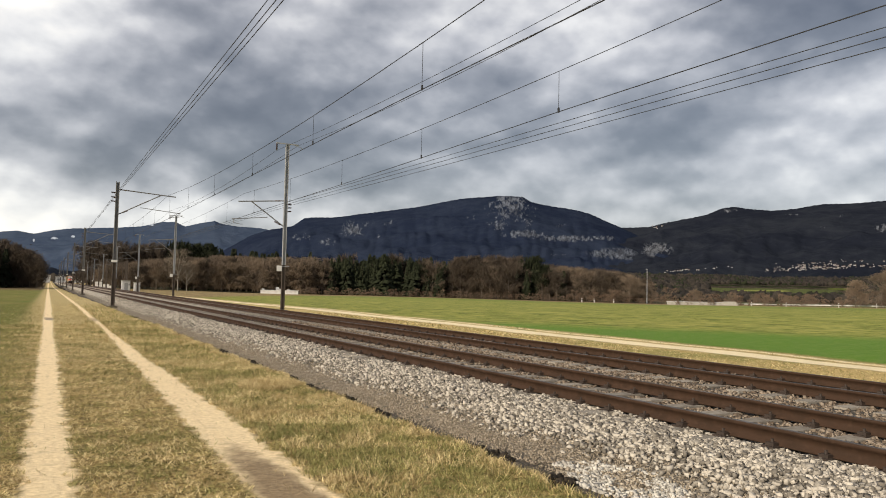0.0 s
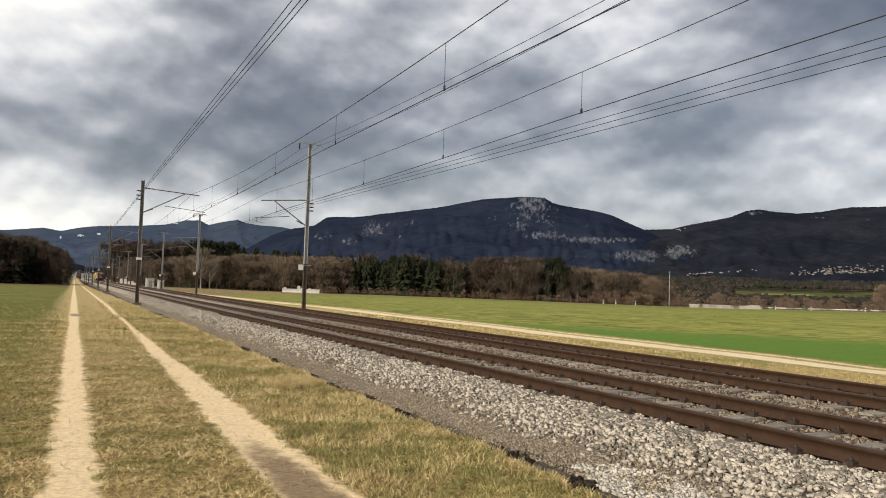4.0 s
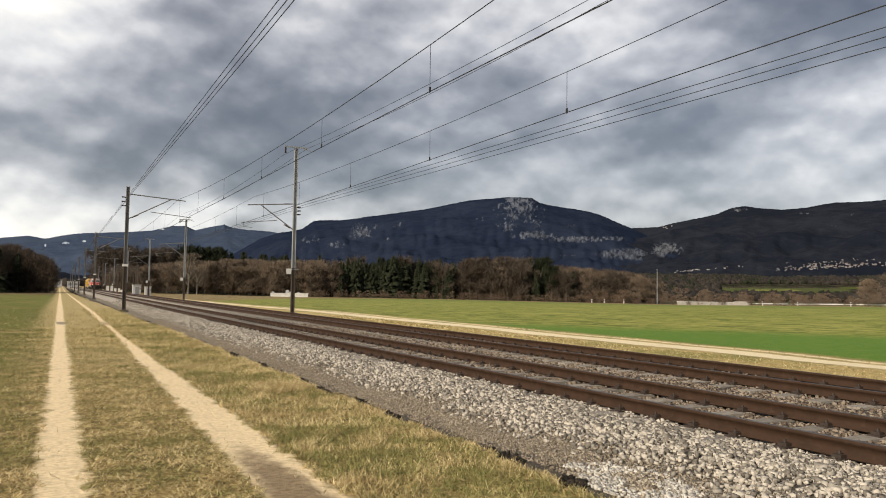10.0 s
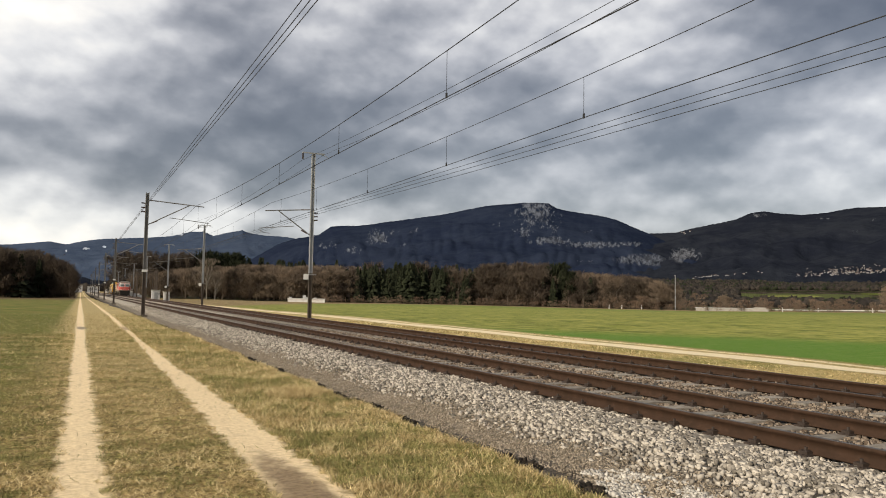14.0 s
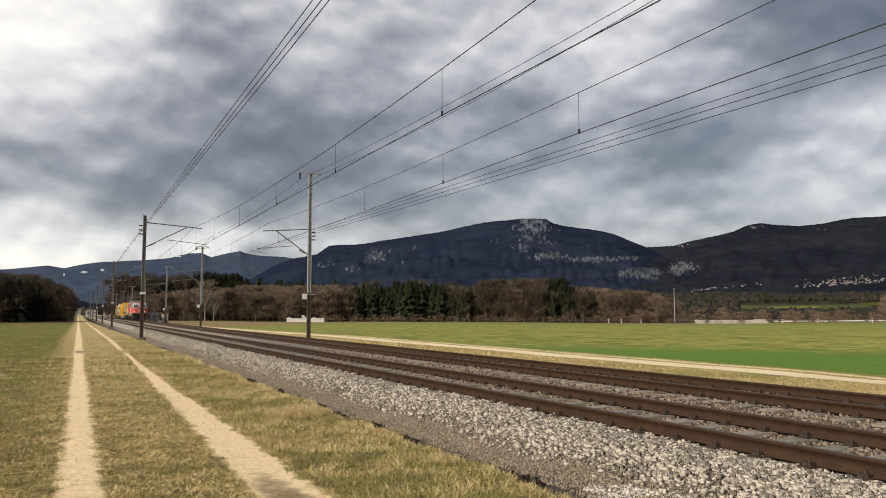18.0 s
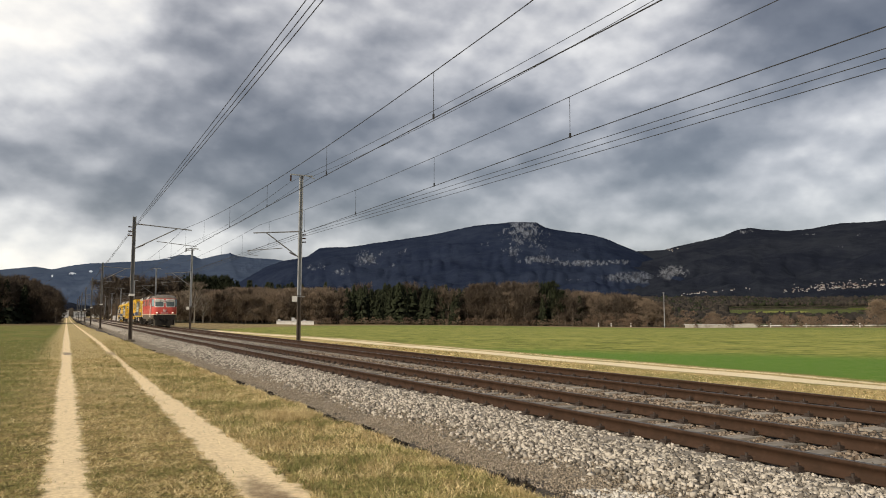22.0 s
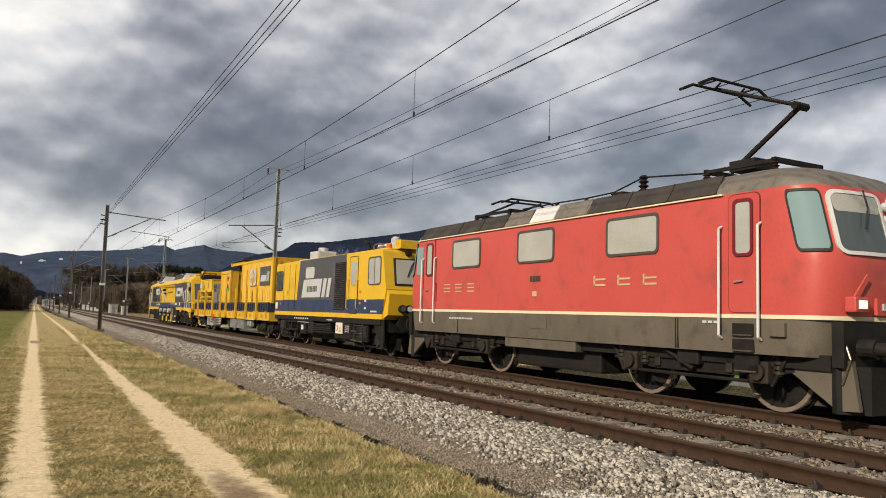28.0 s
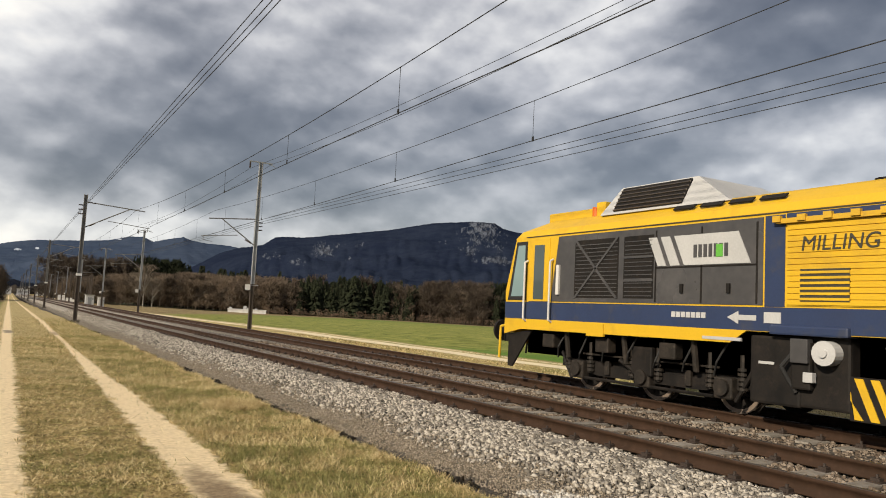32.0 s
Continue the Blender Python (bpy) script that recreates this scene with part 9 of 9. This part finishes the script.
    v.box("roof_marker", M_YELLOW, -0.9, -0.7, 49.9, 50.1, 3.48, 3.66, 0.02)
    bm = bmesh.new()
    rod(bm, (-0.9, 63.9, 3.45), (-0.9, 63.9, 3.66), 0.08, 12)
    v.put("beacon", bm, M_ORANGE)
    v.box("roof_box", M_YELLOW, -0.95, -0.6, 63.6, 63.85, 3.45, 3.75, 0.02)
    for u in (57.0, 58.4, 56.0):
        bm = bmesh.new()
        rod(bm, (-0.6, u, 3.45), (-0.6, u, 3.56), 0.2, 16)
        v.put("roof_cap", bm, M_BLACK)
        v.box("centre_frame", M_BLACK, -1.15, 1.15, 46.2, 65.6, 0.62, 1.36)
    v.bogie((46.95, 48.62, 50.3), 0.42, 1.02, 0.95, 2)
    v.bogie((60.6, 62.28, 63.96), 0.42, 1.02, 0.95, 2)
    return v


milling_machine()

# ---- buildings and small things on the plain ----
M_WALL = surface("pale_plaster", (0.45, 0.455, 0.465), (0.31, 0.315, 0.32), 0.85, blot=0.6, bump=0.1)
M_TILE = surface("brown_roof_tiles", (0.13, 0.085, 0.065), (0.085, 0.06, 0.05), 0.85, blot=0.8)
M_DOOR = surface("grey_door", (0.20, 0.21, 0.22), None, 0.6)


def at_bearing(bearing, dist):
    b = radians(bearing)
    return dist * math.sin(b), dist * math.cos(b)


def house(x, y, z, turn, w, d, h, roof_h, label):
    t = thing("house", label, "house", "village on the slope", m=pose(x, y, z, 0, 0, turn))
    part("wall", boxes((-w / 2, w / 2, -d / 2, d / 2, -4.0, h)), M_WALL, t)
    bm = bmesh.new()
    prism(bm, [(-d / 2 - 0.5, h - 0.2), (d / 2 + 0.5, h - 0.2), (0, h + roof_h)], "x", -w / 2 - 0.5, w / 2 + 0.5)
    part("roof", bm, M_TILE, t)


def village():
    r = random.Random(77)
    az, D, Z = SLOPES["right_mountain_ridge"]

    def put(b, e, size):
        i = int(np.argmin(np.abs(az - b)))
        el = np.degrees(np.arctan2(Z[:44, i] - EYE, D[:44]))
        over = np.where(el > e)[0]
        if len(over) == 0:
            return
        k = max(1, int(over[0]))
        u = (e - el[k - 1]) / (el[k] - el[k - 1])
        d = D[k - 1] + u * (D[k] - D[k - 1])
        x, y = at_bearing(b, d)
        z = Z[k - 1, i] + u * (Z[k, i] - Z[k - 1, i])
        house(x, y, z, r.uniform(-30, 70), size * r.uniform(0.8, 1.5), size * r.uniform(0.7, 1.0), size * r.uniform(0.42, 0.65), size * 0.32, "white-walled village house with a brown roof")

    for k in range(190):
        b = r.gauss(54.4, 1.5) if k % 4 else r.uniform(55.5, 60.5)
        put(min(60.5, max(51.2, b)), 1.62 + 0.06 * (b - 51) + abs(r.gauss(0, 0.22)), r.choice((2.0, 2.6, 3.2)))
    for k in range(22):
        b = r.uniform(44.5, 49.2)
        put(b, 1.55 + 0.09 * (b - 45) + r.uniform(0, 0.12), 3.0)
    for k in range(7):
        put(r.uniform(43.6, 44.4), r.uniform(4.7, 4.95), 5.0)


village()


def low_shed():
    """A long low white shed with small roof housings before the wood."""
    x, y = at_bearing(16.25, 285)
    t = thing("low_shed", "long low white shed with small roof housings", "shed", m=pose(x, y, float(land(x, y)) - 0.1, 0, 0, -16))
    part("wall", boxes((-6.7, 6.7, -1.5, 1.5, 0, 1.25), bevel=0.03), M_WHITE, t)
    part("roof", boxes((-6.9, 6.9, -1.7, 1.7, 1.25, 1.45)), M_WHITE, t)
    for at, w, h in ((-5.8, 0.5, 0.5), (-0.8, 0.55, 1.15), (0.2, 0.3, 0.5), (1.2, 0.4, 0.6), (3.2, 0.5, 0.35)):
        part("roof_housing", boxes((at - w, at + w, -0.5, 0.5, 1.45, 1.45 + h), bevel=0.02), M_WALL, t)


low_shed()


def trackside_hut(x, y, w, h, label):
    t = thing("trackside_hut", label, "hut", m=pose(x, y, float(land(x, y)) - 0.05))
    part("wall", boxes((-w / 2, w / 2, -0.8, 0.8, 0, h), bevel=0.03), M_WALL, t)
    part("roof", boxes((-w / 2 - 0.12, w / 2 + 0.12, -0.95, 0.95, h, h + 0.14)), M_CONCRETE, t)
    part("door", boxes((-w * 0.22, w * 0.22, -0.84, -0.80, 0.05, h * 0.82)), M_DOOR, t, "grey metal door")
    part("vent", boxes((w * 0.28, w * 0.42, -0.84, -0.80, h * 0.6, h * 0.75)), M_DOOR, t)


trackside_hut(17.3, 172.0, 1.6, 2.3, "small white trackside hut with a grey door")
trackside_hut(20.4, 180.0, 1.2, 2.0, "narrow pale equipment hut beside the line")
for k, (b, d, w, h) in enumerate(((4.05, 262, 2.2, 2.4), (4.4, 266, 2.6, 1.7), (4.75, 262, 1.5, 1.3))):
    x, y = at_bearing(b, d)
    c = thing("equipment_cabinet", "white equipment cabinet beside the line", "cabinet", "cabinets beside the line", m=pose(x, y, float(land(x, y)) - 0.05))
    part("body", boxes((-w / 2, w / 2, -0.4, 0.4, 0.1, h), bevel=0.02), M_WHITE, c)
    part("plinth", boxes((-w / 2 - 0.05, w / 2 + 0.05, -0.45, 0.45, -0.1, 0.1)), M_CONCRETE, c)


def far_works(bearing, dist, w, h, label):
    x, y = at_bearing(bearing, dist)
    t = thing("industrial_building", label, "building", m=pose(x, y, float(land(x, y)) - 0.5, 0, 0, -bearing))
    part("wall", boxes((-w / 2, w / 2, -8, 8, 0, h)), M_WALL, t)
    part("roof", boxes((-w / 2 - 0.3, w / 2 + 0.3, -8.3, 8.3, h, h + 0.5)), M_CONCRETE, t)
    for k in range(int(w // 4)):
        part("window", boxes((-w / 2 + 1 + 4 * k, -w / 2 + 3.4 + 4 * k, -8.06, -7.98, h * 0.45, h * 0.75)), M_DOOR, t)


far_works(0.75, 640, 7, 5.5, "far white industrial building beside the railway")
far_works(1.75, 690, 9, 5.0, "far pale works hall beside the railway")
far_works(2.7, 620, 6, 3.6, "far low white works hall")


def lone_mast():
    x, y = at_bearing(43.35, 292)
    z = float(land(x, y))
    t = thing("lamp_mast", "slim grey steel mast at the edge of the wood", "mast", m=pose(x, y, z))
    bm = bmesh.new()
    rod(bm, (0, 0, -0.2), (0, 0, 12.6), 0.17, 8, 0.10)
    part("pole", bm, M_GALV, t)
    part("head", boxes((-0.35, 0.35, -0.15, 0.15, 12.6, 12.8), bevel=0.03), M_GALV, t)


lone_mast()


def portal(y, x0, x1, h, label):
    """A steel portal over side tracks: two posts, a beam of two booms with bracing, and hanging supports."""
    t = thing("steel_portal", label, "portal", "portals at the far station", m=pose(0, y, -0.3))
    for x in (x0, x1):
        part("post", boxes((x - 0.16, x + 0.16, -0.16, 0.16, 0.0, h + 0.6)), M_POLE_FOOT, t)
    bm = boxes((x0, x1, -0.1, 0.1, h - 0.12, h), (x0, x1, -0.1, 0.1, h - 0.95, h - 0.83))
    k = max(3, int((x1 - x0) / 1.1))
    for i in range(k):
        a, b = x0 + (x1 - x0) * i / k, x0 + (x1 - x0) * (i + 1) / k
        rod(bm, (a, 0, h - 0.9 if i % 2 else h - 0.06), (b, 0, h - 0.06 if i % 2 else h - 0.9), 0.05, 4)
    part("beam", bm, M_POLE_FOOT, t)
    for u in (0.3, 0.7):
        x = x0 + (x1 - x0) * u
        part("hanger", boxes((x - 0.07, x + 0.07, -0.07, 0.07, h - 2.1, h - 0.95)), M_POLE_FOOT, t)


for y, x0, x1, h in ((206, 16.2, 20.5, 6.6), (236, 16.6, 24.0, 7.6), (268, 16.6, 27.0, 8.2), (300, 17.0, 29.0, 8.4)):
    portal(y, x0, x1, h, "grey steel portal over the side tracks of a far station")


def parapet():
    """The pale side of a small bridge, and the road's guard rail with marker posts beyond it."""
    x, y = at_bearing(47.0, 292)
    t = thing("bridge_parapet", "pale concrete bridge parapet at the road", "parapet", m=pose(x, y, float(land(x, y)), 0, 0, -47))
    part("wall", boxes((-11.5, 11.5, -0.3, 0.3, -0.3, 0.95), bevel=0.04), M_CONCRETE, t)
    part("coping", boxes((-11.8, 11.8, -0.4, 0.4, 0.95, 1.15), bevel=0.03), M_WALL, t)
    part("end_block", boxes((8.0, 13.0, -0.9, -0.32, -0.3, 1.5), bevel=0.05), M_CONCRETE, t)
    g = thing("guard_rail", "long pale guard rail along the road", "guard rail", m=pose(0, 0, 0))
    pts = [(at_bearing(b, 292), b) for b in np.arange(49.4, 64.0, 1.0)]
    for (a, b0), (c, b1) in zip(pts[:-1], pts[1:]):
        bm = bmesh.new()
        za, zc = float(land(*a)) + 0.55, float(land(*c)) + 0.55
        for dz in (0.0, 0.18):
            rod(bm, (*a, za + dz), (*c, zc + dz), 0.10, 6)
        part("beam", bm, M_WHITE, g)
        bm = bmesh.new()
        rod(bm, (*a, za - 0.8), (*a, za + 0.2), 0.06, 6)
        part("post", bm, M_GALV, g)
    for b in (38.7, 39.6, 41.0, 50.4, 52.6, 55.8, 58.0):
        x, y = at_bearing(b, 287)
        m = thing("marker_post", "white road marker post with a dark band", "marker post", "marker posts", m=pose(x, y, float(land(x, y)) - 0.1))
        part("post", boxes((-0.16, 0.16, -0.08, 0.08, 0, 1.5), bevel=0.02), M_WHITE, m)
        part("band", boxes((-0.165, 0.165, -0.085, 0.085, 1.0, 1.2)), M_BLACK, m)


parapet()
r_end = random.Random(9)
for b, d, h in ((58.3, 280, 11), (59.4, 276, 13), (60.6, 284, 12)):
    tree(BARE, b, d, h, r_end, "bare_tree", "leafless tree beside the road", "tree")

# ---- stones and grass close by ----
def scatter_stones(name, label, xs_, ys_, z_of, size, faces, count, material, seed, category="ballast"):
    """Many broken stones in one mesh; xs_, ys_ are places, size the mean half width."""
    r = np.random.RandomState(seed)
    n = len(xs_)
    if faces == 12:
        base = np.array([(i, j, k) for i in (-0.72, 0.72) for j in (-0.72, 0.72) for k in (-0.6, 0.6)])
        tri = np.array([(0, 1, 3), (0, 3, 2), (4, 6, 7), (4, 7, 5), (0, 4, 5), (0, 5, 1), (2, 3, 7), (2, 7, 6), (0, 2, 6), (0, 6, 4), (1, 5, 7), (1, 7, 3)])
    else:
        base = np.array([(1, 0, 0), (-1, 0, 0), (0, 1, 0), (0, -1, 0), (0, 0, 1), (0, 0, -1)], float)
        tri = np.array([(0, 2, 4), (2, 1, 4), (1, 3, 4), (3, 0, 4), (2, 0, 5), (1, 2, 5), (3, 1, 5), (0, 3, 5)])
    k = len(base)
    v = base[None] * r.uniform(0.7, 1.2, (n, k, 1)) + r.uniform(-0.26, 0.26, (n, k, 3))
    v = v * (size * r.uniform(0.6, 1.35, (n, 1, 1))) * r.uniform(0.55, 1.35, (n, 1, 3))
    a, b = r.uniform(0, 6.283, n), r.uniform(-1.5, 1.5, n)
    ca, sa, cb, sb = np.cos(a), np.sin(a), np.cos(b), np.sin(b)
    zero, one = np.zeros(n), np.ones(n)
    turn = np.stack([np.stack([ca, -sa, zero], -1), np.stack([sa, ca, zero], -1), np.stack([zero, zero, one], -1)], 1)
    tip = np.stack([np.stack([one, zero, zero], -1), np.stack([zero, cb, -sb], -1), np.stack([zero, sb, cb], -1)], 1)
    v = np.einsum("nij,nkj->nki", turn @ tip, v)
    v += np.stack([xs_, ys_, z_of(xs_, ys_) + r.uniform(-0.25, 0.8, n) * size], -1)[:, None, :]
    f = (tri[None] + (np.arange(n) * k)[:, None, None]).reshape(-1, 3)
    ob = raw(name, v.reshape(-1, 3), f, material)
    return tagged(ob, label, category, kind="stuff")


def spread(seed, parts_):
    """Places spread evenly over strips: x0, x1, y0, y1, how many a square metre."""
    r = np.random.RandomState(seed)
    xs_, ys_ = [], []
    for x0, x1, y0, y1, density in parts_:
        n = int((x1 - x0) * (y1 - y0) * density)
        x, y = r.uniform(x0, x1, n), r.uniform(y0, y1, n)
        seen = x < 1.95 * y + 0.6
        xs_.append((x + (curve_x(y) if x0 > 4.2 else 0.0))[seen])
        ys_.append(y[seen])
    return np.concatenate(xs_), np.concatenate(ys_)


sx, sy = spread(1, ((4.9, 6.72, 2.4, 9, 1000), (4.9, 6.72, 9, 16, 760), (4.9, 6.72, 16, 30, 460), (5.0, 6.7, 30, 50, 220), (5.0, 6.7, 50, 85, 110)))
toe = sx - curve_x(sy) > 5.36 + 0.10 * np.sin(sy * 1.3) + 0.08 * np.sin(sy * 3.7 + 1) + 0.22 * np.random.RandomState(8).normal(0, 1, len(sx))
scatter_stones("ballast_stones", "heap of pale grey crushed stones beside the rails", sx[toe], sy[toe], ballast_top, 0.0265, 12, 0, M_STONE, 2)
sx, sy = spread(3, ((6.8, 8.24, 3.4, 18, 420), (6.8, 8.24, 18, 30, 240), (8.3, 10.5, 4.0, 20, 360), (8.3, 10.5, 20, 32, 200), (10.55, 12.0, 5.2, 22, 260)))
bay = sx - curve_x(sy)
first = np.where(bay < 9, 1.6, 1.9)
phase = np.abs((sy - first + 0.305) % 0.61 - 0.305)
clear = (phase > 0.135) | ((bay > 8.85) & (bay < 9.95))
sx, sy = sx[clear], sy[clear]
scatter_stones("ballast_stones", "rust-dusted crushed stones between the rails and sleepers", sx, sy, lambda x, y: ballast_top(x, y) - 0.012, 0.028, 12, 0, M_STONE_RUSTY, 4)
sx, sy = spread(5, ((4.42, 5.5, 2.0, 12, 1400), (4.36, 5.5, 12, 24, 800), (4.36, 5.3, 24, 40, 260)))
scatter_stones("gravel_edge", "dark fine gravel between turf and ballast", sx, sy, ballast_top, 0.012, 8, 0, M_GRIT, 6, "gravel")


def grass(name, label, places, height, lean, width, material, seed):
    """Thin blades, each one triangle, in one mesh."""
    r = np.random.RandomState(seed)
    x, y = places
    n = len(x)
    z = land(x, y) - 0.004
    a = r.uniform(0, 6.283, n)
    side = np.stack([np.cos(a), np.sin(a), np.zeros(n)], -1) * (width * r.uniform(0.6, 1.4, n) * np.clip(y / 14, 1, 2.4))[:, None]
    b = r.uniform(0, 6.283, n)
    h = height * r.uniform(0.4, 1.3, n) * np.clip(y / 16, 1, 1.8)
    out = lean * r.uniform(0.3, 1.4, n) * h
    root = np.stack([x, y, z], -1)
    tip = root + np.stack([np.cos(b) * out, np.sin(b) * out, h], -1)
    v = np.stack([root - side, root + side, tip], 1).reshape(-1, 3)
    f = np.arange(n * 3).reshape(-1, 3)
    return tagged(raw(name, v, f, material), label, "grass", kind="stuff")


def turf(seed, parts_, wanted):
    """Places off the wheel tracks, kept where the wanted share of dry or green grass is."""
    x, y = spread(seed, parts_)
    r0 = np.random.RandomState(seed + 90)
    gx, gy = np.floor(x / 0.12), np.floor(y / 0.15)
    jx, jy = np.modf(np.abs(np.sin(gx * 12.9898 + gy * 78.233) * 43758.5453))[0], np.modf(np.abs(np.sin(gx * 39.346 + gy * 11.135) * 24634.6345))[0]
    tuft = r0.random_sample(len(x)) < 0.62
    x = np.where(tuft, (gx + jx) * 0.12 + r0.normal(0, 0.024, len(x)), x)
    y = np.where(tuft, (gy + jy) * 0.15 + r0.normal(0, 0.028, len(y)), y)
    p = x - 0.0165 * y + 0.07 * wave(x, y, 41, 0.6)
    half = np.interp(y, [4, 26], [0.30, 0.14])
    r = np.random.RandomState(seed + 50)
    worn = (np.abs(p - 0.06) < 0.20) | (np.abs(p - 1.80) < half + 0.01)
    keep = (x < lip(y) - 0.01) & (~worn | (r.random_sample(len(x)) < 0.008))
    share = 0.36 + 0.48 * wave(x, y, 42, 0.9) + 0.45 * wave(x, y, 43, 3.0)
    share = share + np.where(p < -0.4, 0.38, 0.0) + np.where((p > 0.3) & (p < 1.5), -0.10, 0.0) + np.where(p > 2.15, 0.22, 0.0)
    keep &= (r.random_sample(len(x)) < share) == wanted
    keep &= r.random_sample(len(x)) < np.clip((62 - y) / 34, 0, 1)
    return x[keep], y[keep]


strips = ((-4.2, 2.2, 3.2, 9, 2500), (-4.4, 2.2, 9, 17, 1500), (-5.0, 2.6, 17, 32, 480), (-16, -4.3, 8, 40, 130), (-14, 3.0, 32, 62, 90))
verge = ((1.9, 4.1, 3.0, 9, 3600), (1.9, 4.1, 9, 17, 2100), (2.0, 4.15, 17, 34, 900), (2.2, 4.6, 34, 62, 200))
grass("dry_grass", "short flattened dry grass between the wheel tracks", turf(11, strips, False), 0.042, 1.6, 0.0032, M_STRAW, 12)
grass("green_grass", "short green grass of the near field", turf(13, strips, True), 0.042, 1.1, 0.0033, M_BLADE, 14)
grass("dry_grass", "longer dry grass along the edge of the verge", turf(15, verge, False), 0.066, 1.1, 0.0033, M_STRAW, 16)
grass("green_grass", "longer green grass along the verge", turf(17, verge, True), 0.058, 1.0, 0.0034, M_BLADE, 18)
r_t = np.random.RandomState(19)
ca, cr = r_t.uniform(0, 6.283, 5200), np.sqrt(r_t.random_sample(5200))
grass("grass_tussock", "thick tussock of pale dry grass on the verge", (3.45 + 0.45 * cr * np.cos(ca), 12.3 + 0.55 * cr * np.sin(ca)), 0.10, 1.2, 0.005, M_STRAW, 20)
r_l = np.random.RandomState(21)
ly = r_l.uniform(2.5, 30, 9000)
pa, pr = r_l.uniform(0, 6.283, 1100), np.sqrt(r_l.random_sample(1100))
px, py = 4.74 + 0.40 * pr * np.cos(pa), 5.40 + 0.80 * pr * np.sin(pa)
spot = wave(px, py, 35, 0.5) > -0.15
scatter_stones("pale_rubble", "patch of pale crushed rubble beside the turf edge", px[spot], py[spot], ballast_top, 0.020, 12, 0, M_PALE_RUBBLE, 36, "rubble")
scatter_stones("rubble_grit", "grey grit among the pale rubble", px[~spot], py[~spot], ballast_top, 0.016, 12, 0, M_GRIT, 37, "gravel")
grass("lip_grass", "dry grass hanging over the turf edge", (lip(ly) - 0.02 - 0.12 * r_l.random_sample(9000) ** 2, ly), 0.06, 0.9, 0.004, M_STRAW, 22)
cy = r_l.uniform(2.5, 42, 7000)
cy = cy[wave(cy, cy * 0.0, 33, 1.6) > -0.25]
scatter_stones("soil_clods", "row of dark soil clods along the broken turf edge", lip(cy) + 0.02 + 0.24 * r_l.random_sample(len(cy)) ** 1.5 + 0.06 * np.sin(cy * 2.3) + 0.05 * np.sin(cy * 7.1), cy, ballast_top, 0.026, 12, 0, M_SOIL, 31, "soil")
far_strip = spread(23, ((14.15, 16.5, 7, 24, 260), (14.15, 16.4, 24, 45, 120), (18.35, 19.0, 9, 30, 60)))
even = np.random.RandomState(24).random_sample(len(far_strip[0])) < 0.62
grass("dry_grass", "pale dry grass along the gravel road beyond the line", (far_strip[0][even], far_strip[1][even]), 0.045, 1.6, 0.007, M_STRAW, 25)
grass("green_grass", "short green grass along the gravel road beyond the line", (far_strip[0][~even], far_strip[1][~even]), 0.04, 1.3, 0.007, M_BLADE, 26)


def motions():
    """The train runs towards the camera and past it."""
    for v, u in VEHICLES:
        walk(v, [(t, vehicle_pose(t, u)) for t in TIMES])
    for wheels, at, radius in SPINS:
        turn = 0.0
        rows = []
        last = front_at(0)
        for k in range(int(32 * FPS) + 1):
            t = k / FPS
            now = front_at(t)
            turn += (last - now) / radius
            last = now
            rows.append((t, Matrix.Translation(at) @ Matrix.Rotation(turn, 4, "X")))
        walk(wheels, rows)


TIMES = sorted({t for t, y in TRAIN} | {0.5 * k for k in range(65)})
motions()
